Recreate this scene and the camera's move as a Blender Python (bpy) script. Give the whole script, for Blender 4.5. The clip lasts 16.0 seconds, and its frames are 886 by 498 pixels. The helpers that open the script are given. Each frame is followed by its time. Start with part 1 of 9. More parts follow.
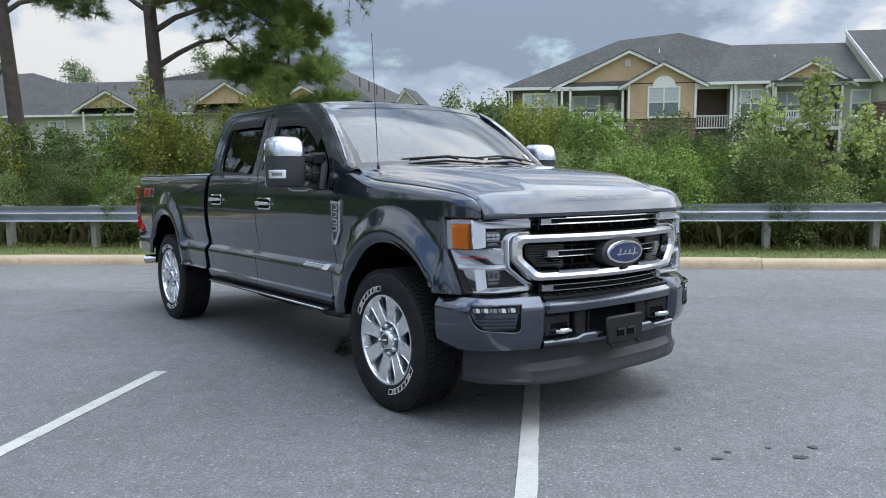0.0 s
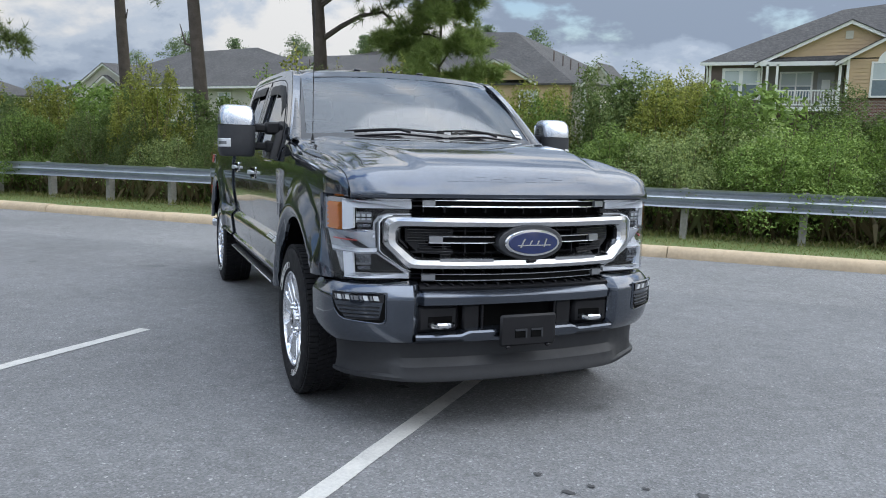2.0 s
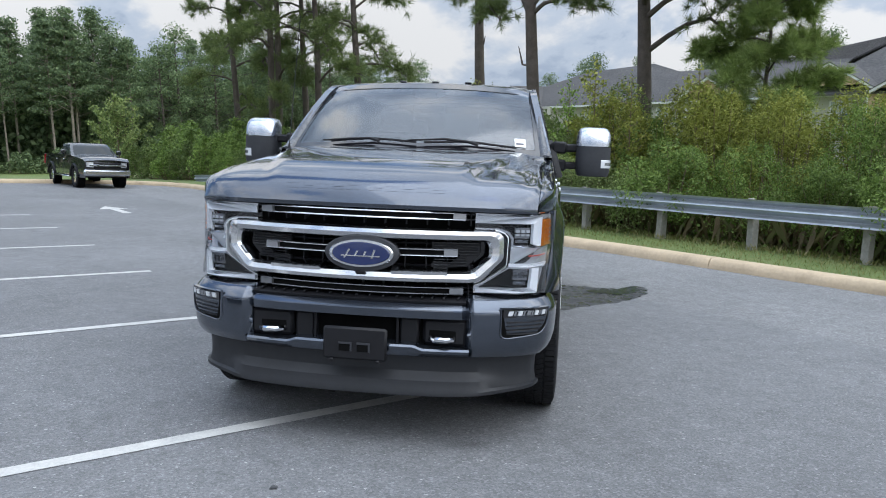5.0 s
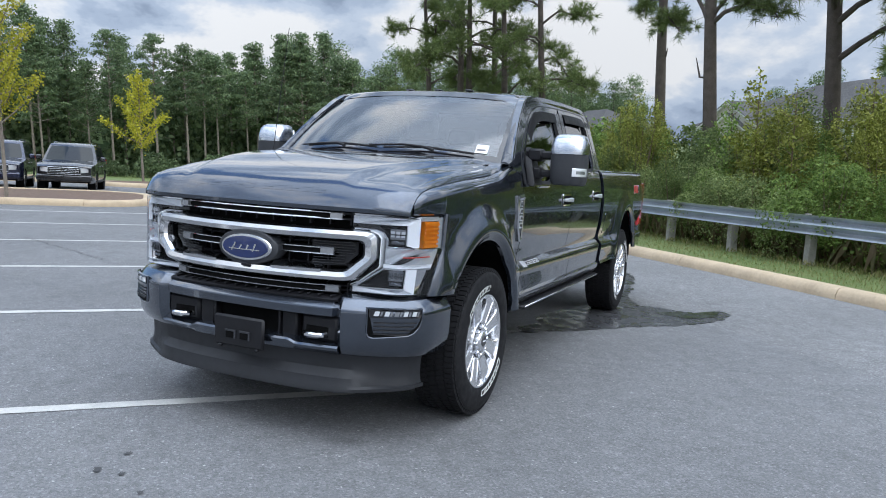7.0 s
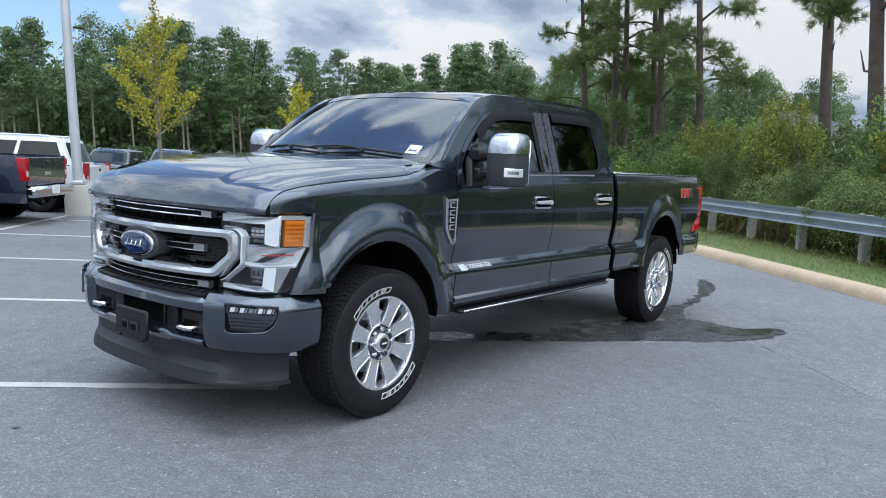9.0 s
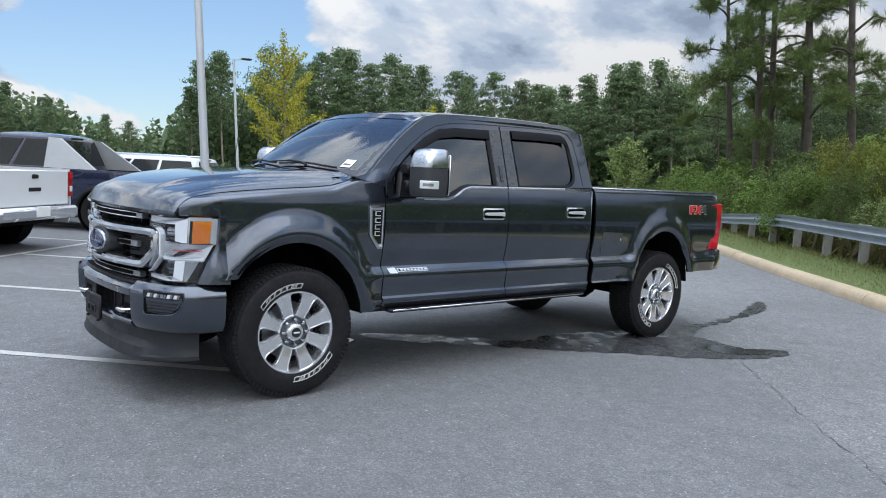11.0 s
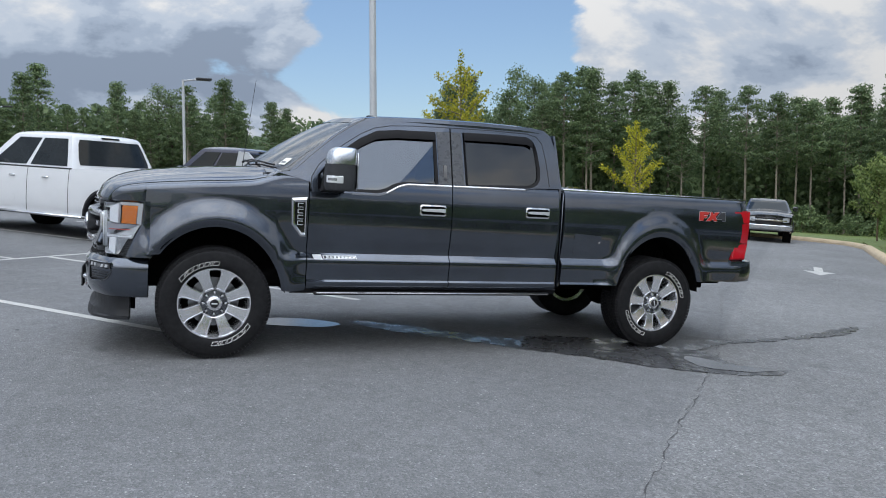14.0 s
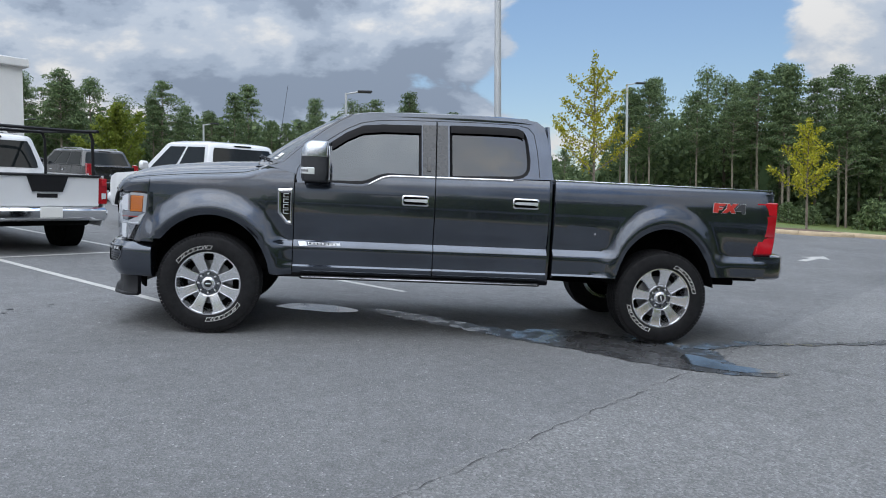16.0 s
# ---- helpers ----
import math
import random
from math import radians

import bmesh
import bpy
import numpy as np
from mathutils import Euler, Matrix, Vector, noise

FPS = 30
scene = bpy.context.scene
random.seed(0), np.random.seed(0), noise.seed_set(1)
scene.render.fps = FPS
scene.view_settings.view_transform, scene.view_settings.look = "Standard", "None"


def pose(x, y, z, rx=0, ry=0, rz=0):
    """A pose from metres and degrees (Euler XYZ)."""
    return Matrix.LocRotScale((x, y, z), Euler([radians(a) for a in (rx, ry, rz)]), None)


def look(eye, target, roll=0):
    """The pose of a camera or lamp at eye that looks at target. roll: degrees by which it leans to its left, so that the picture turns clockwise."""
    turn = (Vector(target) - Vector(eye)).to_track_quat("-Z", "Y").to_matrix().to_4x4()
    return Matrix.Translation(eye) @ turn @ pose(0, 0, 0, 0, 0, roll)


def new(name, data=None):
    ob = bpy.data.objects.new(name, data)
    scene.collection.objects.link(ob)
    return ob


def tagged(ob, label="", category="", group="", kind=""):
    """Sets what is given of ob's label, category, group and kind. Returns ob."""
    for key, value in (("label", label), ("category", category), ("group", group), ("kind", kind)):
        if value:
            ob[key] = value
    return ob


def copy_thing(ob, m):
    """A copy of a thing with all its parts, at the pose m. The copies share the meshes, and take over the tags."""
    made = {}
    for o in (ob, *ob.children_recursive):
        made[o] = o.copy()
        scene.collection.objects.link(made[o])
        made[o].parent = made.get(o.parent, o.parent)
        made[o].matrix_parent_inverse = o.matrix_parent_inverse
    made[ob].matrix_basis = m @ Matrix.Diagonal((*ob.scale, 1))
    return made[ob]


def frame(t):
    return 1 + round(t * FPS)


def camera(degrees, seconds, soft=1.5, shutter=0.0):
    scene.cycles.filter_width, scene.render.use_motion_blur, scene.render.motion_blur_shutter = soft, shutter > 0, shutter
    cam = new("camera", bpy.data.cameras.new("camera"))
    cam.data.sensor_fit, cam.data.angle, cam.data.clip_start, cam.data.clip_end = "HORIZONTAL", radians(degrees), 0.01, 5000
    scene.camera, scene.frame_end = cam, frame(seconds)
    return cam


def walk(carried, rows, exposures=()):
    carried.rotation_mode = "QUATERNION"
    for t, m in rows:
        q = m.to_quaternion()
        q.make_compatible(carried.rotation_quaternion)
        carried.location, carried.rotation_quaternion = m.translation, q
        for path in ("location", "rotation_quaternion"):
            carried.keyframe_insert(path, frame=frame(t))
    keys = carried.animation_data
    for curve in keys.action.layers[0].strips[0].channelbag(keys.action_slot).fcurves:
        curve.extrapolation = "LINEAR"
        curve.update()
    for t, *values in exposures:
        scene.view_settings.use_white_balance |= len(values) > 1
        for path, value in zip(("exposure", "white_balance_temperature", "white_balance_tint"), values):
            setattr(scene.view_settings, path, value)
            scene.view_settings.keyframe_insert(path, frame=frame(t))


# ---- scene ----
cam = camera(60.0, 16.0, soft=1.0)
# seconds, eye x y z, turn about x y z
ROWS = [
    (0, 0.074, -5.027, 1.714, 81.19, 0.88, 7.13),
    (0.5, 0.399, -4.906, 1.708, 80.6, 0.69, 9.87),
    (1, 0.749, -4.719, 1.675, 80.06, 0.44, 13.53),
    (1.5, 1.177, -4.482, 1.676, 79.66, 0.12, 17.95),
    (2, 1.611, -4.253, 1.678, 79.5, -0.19, 22.72),
    (2.5, 1.994, -3.93, 1.666, 79.6, -0.26, 27.66),
    (3, 2.405, -3.636, 1.662, 79.85, -0.02, 32.95),
    (5.5, 3.94, -2.092, 1.58, 81.37, 1.04, 57.43),
    (6, 4.147, -1.735, 1.563, 81.88, 0.96, 61.4),
    (6.5, 4.396, -1.372, 1.548, 82.29, 0.62, 65.49),
    (7, 4.553, -0.997, 1.509, 82.36, 0.41, 69.33),
    (7.5, 4.719, -0.585, 1.486, 82.44, 0.28, 73.05),
    (8, 4.765, -0.187, 1.455, 82.43, 0.3, 76.45),
    (8.5, 4.785, 0.194, 1.444, 82.66, 0.61, 79.67),
    (9, 4.873, 0.585, 1.446, 83.05, 1.0, 83.02),
    (11.5, 5.449, 2.562, 1.329, 85.08, 0.66, 98.41),
    (12, 5.474, 2.957, 1.292, 85.26, 0.61, 101.59),
    (12.5, 5.505, 3.433, 1.26, 85.47, 0.54, 104.92),
    (13, 5.403, 3.849, 1.208, 85.79, 0.43, 108.0),
    (13.5, 5.285, 4.311, 1.181, 86.13, 0.19, 111.21),
    (14, 5.132, 4.754, 1.17, 86.39, -0.02, 114.51),
    (14.5, 4.979, 5.15, 1.142, 86.58, -0.11, 117.91),
    (15, 4.874, 5.601, 1.096, 86.84, -0.04, 121.75),
    (15.5, 4.658, 5.995, 1.052, 86.83, 0.02, 125.57),
    (16, 4.374, 6.401, 1.012, 87.04, 0.08, 128.88),
]
walk(cam, [(t, pose(*row)) for t, *row in ROWS], exposures=[(0, 0.54, 6100, 9), (3, 0.52, 6180, 9), (5.5, 0.60, 5980, 9), (9, 0.61, 5900, 9), (11.5, 0.46, 6080, 9), (14, 0.27, 6150, 9), (16, 0.24, 6160, 9)])

# ---- world, sun, exposure ----
SLOPE = 0.0654                      # the lot falls towards the kerb, along +y
TILT = math.atan(SLOPE)
LOT = Matrix.Rotation(-TILT, 4, "X")
SUN_EL, SUN_AZ = 55.0, 20.0        # degrees; azimuth counted from +x towards +y

world = bpy.data.worlds.new("sky")
scene.world = world
world.use_nodes = True
wn, wl = world.node_tree.nodes, world.node_tree.links
wn.clear()


def wnode(kind, **values):
    n = wn.new(kind)
    for k, v in values.items():
        n.inputs[k].default_value = v
    return n


w_out = wn.new("ShaderNodeOutputWorld")
w_bg = wn.new("ShaderNodeBackground")
w_sky = wn.new("ShaderNodeTexSky")
w_sky.sky_type = "NISHITA"
w_sky.sun_disc = False
w_sky.sun_elevation = radians(SUN_EL)
w_sky.sun_rotation = radians(90 - SUN_AZ)
w_co = wn.new("ShaderNodeTexCoord")
w_sep = wn.new("ShaderNodeSeparateXYZ")
wl.new(w_co.outputs["Generated"], w_sep.inputs[0])


def wmath(op, a, b=None, clamp=False):
    n = wn.new("ShaderNodeMath")
    n.operation, n.use_clamp = op, clamp
    for i, v in enumerate((a, b)):
        if v is None:
            continue
        if isinstance(v, (int, float)):
            n.inputs[i].default_value = v
        else:
            wl.new(v, n.inputs[i])
    return n.outputs[0]


w_up = wmath("MAXIMUM", w_sep.outputs[2], 0.0)


def wramp(src, stops):
    r = wn.new("ShaderNodeValToRGB")
    r.color_ramp.interpolation = "EASE"
    while len(r.color_ramp.elements) < len(stops):
        r.color_ramp.elements.new(0.5)
    for e, (p, c) in zip(r.color_ramp.elements, stops):
        e.position, e.color = p, (*c, 1)
    wl.new(src, r.inputs[0])
    return r.outputs[0]


# clouds are drawn on the dome: flattened towards the horizon, lit from above, grey below
def wcloud(scale, detail, rough, offset, warp=0.25):
    m = wn.new("ShaderNodeMapping")
    m.inputs["Location"].default_value = offset
    m.inputs["Scale"].default_value = (1.0, 1.0, 1.9)
    wl.new(w_co.outputs["Generated"], m.inputs[0])
    n = wnode("ShaderNodeTexNoise", Scale=scale, Detail=detail, Roughness=rough, Distortion=warp)
    wl.new(m.outputs[0], n.inputs["Vector"])
    return n.outputs["Fac"]


CLOUD = (2.3, 0.9, 0.4)
w_puff = wcloud(2.7, 9.0, 0.56, CLOUD)
w_puff_up = wcloud(2.7, 9.0, 0.56, (CLOUD[0] + 0.03, CLOUD[1] + 0.03, CLOUD[2] + 0.13))
w_mass = wcloud(1.15, 5.0, 0.5, (5.1, 3.7, 1.2), 0.1)
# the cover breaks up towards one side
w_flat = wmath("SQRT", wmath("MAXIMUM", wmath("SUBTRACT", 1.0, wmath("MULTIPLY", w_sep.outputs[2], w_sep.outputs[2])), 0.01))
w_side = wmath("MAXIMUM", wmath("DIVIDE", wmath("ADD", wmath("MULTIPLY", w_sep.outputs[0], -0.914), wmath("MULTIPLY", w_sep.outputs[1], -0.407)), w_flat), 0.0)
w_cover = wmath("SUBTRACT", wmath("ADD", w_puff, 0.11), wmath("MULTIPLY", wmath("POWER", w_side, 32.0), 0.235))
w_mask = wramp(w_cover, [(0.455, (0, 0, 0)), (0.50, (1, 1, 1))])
w_relief = wmath("MULTIPLY", wmath("SUBTRACT", w_puff, w_puff_up), 2.3)
w_low = wmath("MULTIPLY", wmath("SUBTRACT", 1.0, wmath("MULTIPLY", w_up, 3.3), True), 0.12)
w_shade = wmath("ADD", wmath("ADD", wmath("MULTIPLY", w_mass, 0.95), wmath("ADD", w_low, 0.065)), w_relief)
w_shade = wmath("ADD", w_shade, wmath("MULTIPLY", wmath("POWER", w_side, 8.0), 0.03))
# thicker cloud beyond the pines
w_north = wmath("MAXIMUM", wmath("ADD", wmath("MULTIPLY", w_sep.outputs[0], -0.866), wmath("MULTIPLY", w_sep.outputs[1], 0.5)), 0.0)
w_shade = wmath("SUBTRACT", w_shade, wmath("MULTIPLY", wmath("POWER", w_north, 4.0), 0.10))
w_tone = wramp(w_shade, [(0.30, (0.33, 0.39, 0.49)), (0.43, (0.47, 0.54, 0.65)), (0.54, (0.62, 0.68, 0.77)), (0.74, (0.97, 0.94, 0.905))])
w_blue = wn.new("ShaderNodeVectorMath")
w_blue.operation = "SCALE"
wl.new(w_sky.outputs[0], w_blue.inputs[0])
w_blue.inputs["Scale"].default_value = 0.15
w_mix = wn.new("ShaderNodeMixRGB")
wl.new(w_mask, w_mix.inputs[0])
wl.new(w_blue.outputs[0], w_mix.inputs[1])
# overhead the cover is even
w_even = wn.new("ShaderNodeMixRGB")
w_even.inputs[2].default_value = (0.60, 0.655, 0.735, 1)
wl.new(wmath("MULTIPLY", wmath("SUBTRACT", w_up, 0.72), 6.0, True), w_even.inputs[0])
wl.new(w_tone, w_even.inputs[1])
wl.new(w_even.outputs[0], w_mix.inputs[2])
# an overcast sky is brighter overhead than at its foot
w_gain = wmath("ADD", wmath("MULTIPLY", wmath("MULTIPLY", w_up, w_up), 1.75), 0.64)
w_gain = wmath("MULTIPLY", w_gain, wmath("SUBTRACT", 1.0, wmath("MULTIPLY", wmath("POWER", w_north, 4.0), 0.15)))
w_lit = wn.new("ShaderNodeVectorMath")
w_lit.operation = "SCALE"
wl.new(w_mix.outputs[0], w_lit.inputs[0])
wl.new(w_gain, w_lit.inputs["Scale"])
wl.new(w_lit.outputs[0], w_bg.inputs[0])
w_bg.inputs[1].default_value = 1.0
wl.new(w_bg.outputs[0], w_out.inputs[0])

sun = new("sun", bpy.data.lights.new("sun", "SUN"))
sun.data.energy, sun.data.angle, sun.data.color = 1.4, radians(85), (1.0, 0.97, 0.92)
sun.matrix_world = look((0, 0, 30), (-30 * math.cos(radians(SUN_AZ)) / math.tan(radians(SUN_EL)), -30 * math.sin(radians(SUN_AZ)) / math.tan(radians(SUN_EL)), 0))


# ---- materials ----
class Nodes:
    def __init__(self, name):
        self.m = bpy.data.materials.new(name)
        self.m.use_nodes = True
        self.n, self.l = self.m.node_tree.nodes, self.m.node_tree.links
        self.p = self.n["Principled BSDF"]
        self.co = self.n.new("ShaderNodeTexCoord").outputs["Object"]

    def put(self, **values):
        for k, v in values.items():
            self.p.inputs[k.replace("_", " ")].default_value = (*v, 1) if isinstance(v, tuple) and len(v) == 3 else v
        return self

    def noise(self, scale, detail=4.0, rough=0.55, stretch=None):
        n = self.n.new("ShaderNodeTexNoise")
        n.inputs["Scale"].default_value, n.inputs["Detail"].default_value, n.inputs["Roughness"].default_value = scale, detail, rough
        src = self.co
        if stretch:
            m = self.n.new("ShaderNodeMapping")
            m.inputs["Scale"].default_value = stretch
            self.l.new(self.co, m.inputs[0])
            src = m.outputs[0]
        self.l.new(src, n.inputs["Vector"])
        return n.outputs["Fac"]

    def cells(self, scale, feature="F1"):
        n = self.n.new("ShaderNodeTexVoronoi")
        n.feature = feature
        n.inputs["Scale"].default_value = scale
        self.l.new(self.co, n.inputs["Vector"])
        return n

    def ramp(self, src, stops, ease=False):
        r = self.n.new("ShaderNodeValToRGB")
        if ease:
            r.color_ramp.interpolation = "EASE"
        while len(r.color_ramp.elements) < len(stops):
            r.color_ramp.elements.new(0.5)
        for e, (p, c) in zip(r.color_ramp.elements, stops):
            c = (c, c, c) if isinstance(c, (int, float)) else c
            e.position, e.color = p, (*c, 1)
        self.l.new(src, r.inputs[0])
        return r.outputs[0]

    def blend(self, fac, a, b, mode="MIX"):
        x = self.n.new("ShaderNodeMixRGB")
        x.blend_type = mode
        for i, v in enumerate((fac, a, b)):
            if isinstance(v, (int, float)):
                x.inputs[i].default_value = v if i == 0 else (v, v, v, 1)
            elif isinstance(v, tuple):
                x.inputs[i].default_value = (*v, 1)
            else:
                self.l.new(v, x.inputs[i])
        return x.outputs[0]

    def rnd(self, island=False):
        if island:
            return self.n.new("ShaderNodeNewGeometry").outputs["Random Per Island"]
        return self.n.new("ShaderNodeObjectInfo").outputs["Random"]

    def color(self, src):
        self.l.new(src, self.p.inputs["Base Color"])
        return self

    def rough(self, src):
        self.l.new(src, self.p.inputs["Roughness"])
        return self

    def bump(self, src, strength=0.3, distance=0.01):
        b = self.n.new("ShaderNodeBump")
        b.inputs["Strength"].default_value, b.inputs["Distance"].default_value = strength, distance
        self.l.new(src, b.inputs["Height"])
        self.l.new(b.outputs[0], self.p.inputs["Normal"])
        return self


def plain(name, c, rough=0.5, metal=0.0, vary=0.12, scale=6.0, bump=0.0, bscale=60.0, **more):
    """A surface of one kind, with soft patches and a fine grain."""
    k = Nodes(name).put(Metallic=metal, **more)
    lo, hi = tuple(v * (1 - vary) for v in c), tuple(min(1.0, v * (1 + vary)) for v in c)
    k.color(k.ramp(k.blend(0.4, k.noise(scale, 5), k.noise(scale * 9, 3)), [(0.3, lo), (0.7, hi)]))
    k.rough(k.ramp(k.noise(scale * 2.3, 4), [(0.3, max(0.02, rough * 0.85)), (0.7, min(1.0, rough * 1.15))]))
    if bump:
        k.bump(k.noise(bscale, 4), bump, 0.004)
    return k.m


# dark grey metallic paint under clear coat
def car_paint(name, c, flake=0.25, metal=0.55, rough=0.33):
    k = Nodes(name).put(Metallic=metal, Coat_Weight=1.0, Coat_Roughness=0.012, Coat_IOR=1.6)
    dark = tuple(v * (1 - flake) for v in c)
    light = tuple(v * (1 + flake) for v in c)
    k.color(k.ramp(k.blend(0.5, k.noise(900, 2), k.noise(3.5, 3)), [(0.35, dark), (0.65, light)]))
    k.rough(k.ramp(k.noise(5, 5), [(0.3, rough * 0.9), (0.7, rough * 1.15)]))
    return k.m


M_PAINT = car_paint("grey_paint", (0.064, 0.077, 0.102), metal=0.86, rough=0.18)
M_SMOKE = plain("smoked_plastic", (0.006, 0.006, 0.008), 0.35, vary=0.1, Specular_IOR_Level=0.15)
M_RECESS = plain("dark_chrome", (0.16, 0.17, 0.19), 0.2, 0.8, vary=0.1)
M_RIM = plain("polished_rim", (0.80, 0.81, 0.84), 0.18, 0.88, vary=0.03, scale=5)
M_BADGE = plain("bright_badge", (0.72, 0.74, 0.77), 0.34, 0.55, vary=0.04)
M_CHROME = plain("chrome", (0.68, 0.69, 0.71), 0.045, 1.0, vary=0.03, scale=4)
M_SATIN = plain("satin_chrome", (0.62, 0.63, 0.65), 0.15, 1.0, vary=0.05, scale=5)
M_MIRCAP = plain("brushed_chrome", (0.56, 0.59, 0.64), 0.24, 1.0, vary=0.05, scale=5)
M_BLACK = plain("black_plastic", (0.009, 0.009, 0.011), 0.5, Specular_IOR_Level=0.32, vary=0.2, scale=12, bump=0.12, bscale=220)
M_DAM = plain("dam_plastic", (0.013, 0.014, 0.017), 0.50, vary=0.18, scale=7, bump=0.1, bscale=240)
M_GREYP = plain("grey_plastic", (0.030, 0.032, 0.037), 0.6, vary=0.15, scale=8, bump=0.1, bscale=260)
M_PILLAR = plain("pillar_film", (0.050, 0.053, 0.060), 0.28, vary=0.12, scale=9, Coat_Weight=0.4)
M_GLOSSB = plain("gloss_black", (0.010, 0.010, 0.012), 0.12, vary=0.1, Coat_Weight=0.5)
M_CARGLASS = plain("dark_car_glass", (0.014, 0.017, 0.018), 0.03, vary=0.3, scale=1.5, IOR=1.36)
M_LENSR = plain("bright_red_lens", (0.50, 0.010, 0.020), 0.08, vary=0.1, Coat_Weight=1.0)
M_UNDER = plain("underbody", (0.004, 0.004, 0.004), 0.9, Specular_IOR_Level=0.1, vary=0.4, scale=5, bump=0.2, bscale=40)
M_RUBBER = plain("tyre_rubber", (0.0095, 0.0095, 0.011), 0.75, Specular_IOR_Level=0.28, vary=0.3, scale=9, bump=0.15, bscale=120)
M_LETTER = plain("white_rubber", (0.72, 0.72, 0.70), 0.6, vary=0.12, scale=30)
M_CLOTH = plain("seat_leather", (0.03, 0.03, 0.032), 0.6, vary=0.2, scale=14, bump=0.15, bscale=90)
M_RED = plain("red_lens", (0.34, 0.008, 0.015), 0.08, vary=0.15, scale=20, Coat_Weight=1.0)
M_REDPAINT = plain("red_decal", (0.42, 0.028, 0.020), 0.35, vary=0.05)
M_AMBER = plain("amber_lens", (0.70, 0.20, 0.012), 0.14, vary=0.15, scale=20, Coat_Weight=1.0)
M_LAMPW = plain("lamp_white", (0.80, 0.82, 0.85), 0.16, 0.45, vary=0.05)
M_GUIDE = plain("light_guide_plastic", (0.80, 0.82, 0.85), 0.3, vary=0.03, Coat_Weight=0.6)
M_LAMPS = plain("lamp_silver", (0.66, 0.68, 0.71), 0.24, 0.55, vary=0.06)
M_LAMPG = plain("lamp_grey", (0.32, 0.33, 0.35), 0.2, 0.7, vary=0.1)
M_BLUE = plain("badge_blue", (0.006, 0.016, 0.085), 0.15, vary=0.1, Coat_Weight=1.0)
M_PAPER = plain("paper", (0.78, 0.78, 0.76), 0.7, vary=0.04)
M_INK = plain("ink", (0.10, 0.10, 0.12), 0.6, vary=0.1)


def glass(name, tint, rough=0.0, base=0.05):
    """Tinted glass: a see-through pane with a mirror-like skin, stronger at a slant."""
    m = bpy.data.materials.new(name)
    m.use_nodes = True
    n, l = m.node_tree.nodes, m.node_tree.links
    n.clear()
    out, mix = n.new("ShaderNodeOutputMaterial"), n.new("ShaderNodeMixShader")
    see, gloss, lw = n.new("ShaderNodeBsdfTransparent"), n.new("ShaderNodeBsdfGlossy"), n.new("ShaderNodeLayerWeight")
    see.inputs[0].default_value = (*tint, 1)
    gloss.inputs["Roughness"].default_value = rough
    gloss.inputs["Color"].default_value = (0.95, 0.97, 1.0, 1)
    lw.inputs[0].default_value = 0.5
    pw, mul = n.new("ShaderNodeMath"), n.new("ShaderNodeMath")
    pw.operation, mul.operation = "POWER", "MULTIPLY_ADD"
    pw.inputs[1].default_value = 4.0
    mul.inputs[1].default_value, mul.inputs[2].default_value = 0.9 - base, base
    l.new(lw.outputs["Facing"], pw.inputs[0])
    l.new(pw.outputs[0], mul.inputs[0])
    l.new(mul.outputs[0], mix.inputs[0])
    l.new(see.outputs[0], mix.inputs[1])
    l.new(gloss.outputs[0], mix.inputs[2])
    l.new(mix.outputs[0], out.inputs[0])
    return m


M_GLASS = glass("tinted_glass", (0.10, 0.115, 0.125), base=0.085)
M_FRONTG = glass("front_window_glass", (0.26, 0.31, 0.32), base=0.13)
M_SHIELD = glass("windshield_glass", (0.46, 0.56, 0.59), rough=0.10, base=0.125)
M_LENS = glass("lamp_glass", (0.92, 0.93, 0.95))


# ---- mesh helpers ----
def grid(bm, rows, close=False, flip=False):
    """Quads over rows of points, all rows of one length; close: the rows run round. Returns the rows of vertices."""
    v = [[bm.verts.new(p) for p in row] for row in rows]
    for a, b in zip(v, v[1:]):
        n = len(a)
        for i in range(n if close else n - 1):
            q = [a[i], a[(i + 1) % n], b[(i + 1) % n], b[i]]
            try:
                bm.faces.new(q[::-1] if flip else q)
            except ValueError:
                pass
    return v


def sheet(bm, rows, back):
    """A curved panel with thickness: rows of points and the way from front to back, one vector or a function of the point."""
    way = back if callable(back) else (lambda p: Vector(back))
    front = [[Vector(p) for p in r] for r in rows]
    rear = [[p + way(p) for p in r] for r in front]
    a, b = grid(bm, front), grid(bm, rear, flip=True)
    rim = lambda v: v[0] + [r[-1] for r in v[1:]] + v[-1][-2::-1] + [r[0] for r in v[-2:0:-1]]
    ra, rb = rim(a), rim(b)
    for i in range(len(ra)):
        j = (i + 1) % len(ra)
        bm.faces.new((ra[j], ra[i], rb[i], rb[j]))


def ring(c, u, w, r, n):
    return [c + (u * math.cos(2 * math.pi * i / n) + w * math.sin(2 * math.pi * i / n)) * r for i in range(n)]


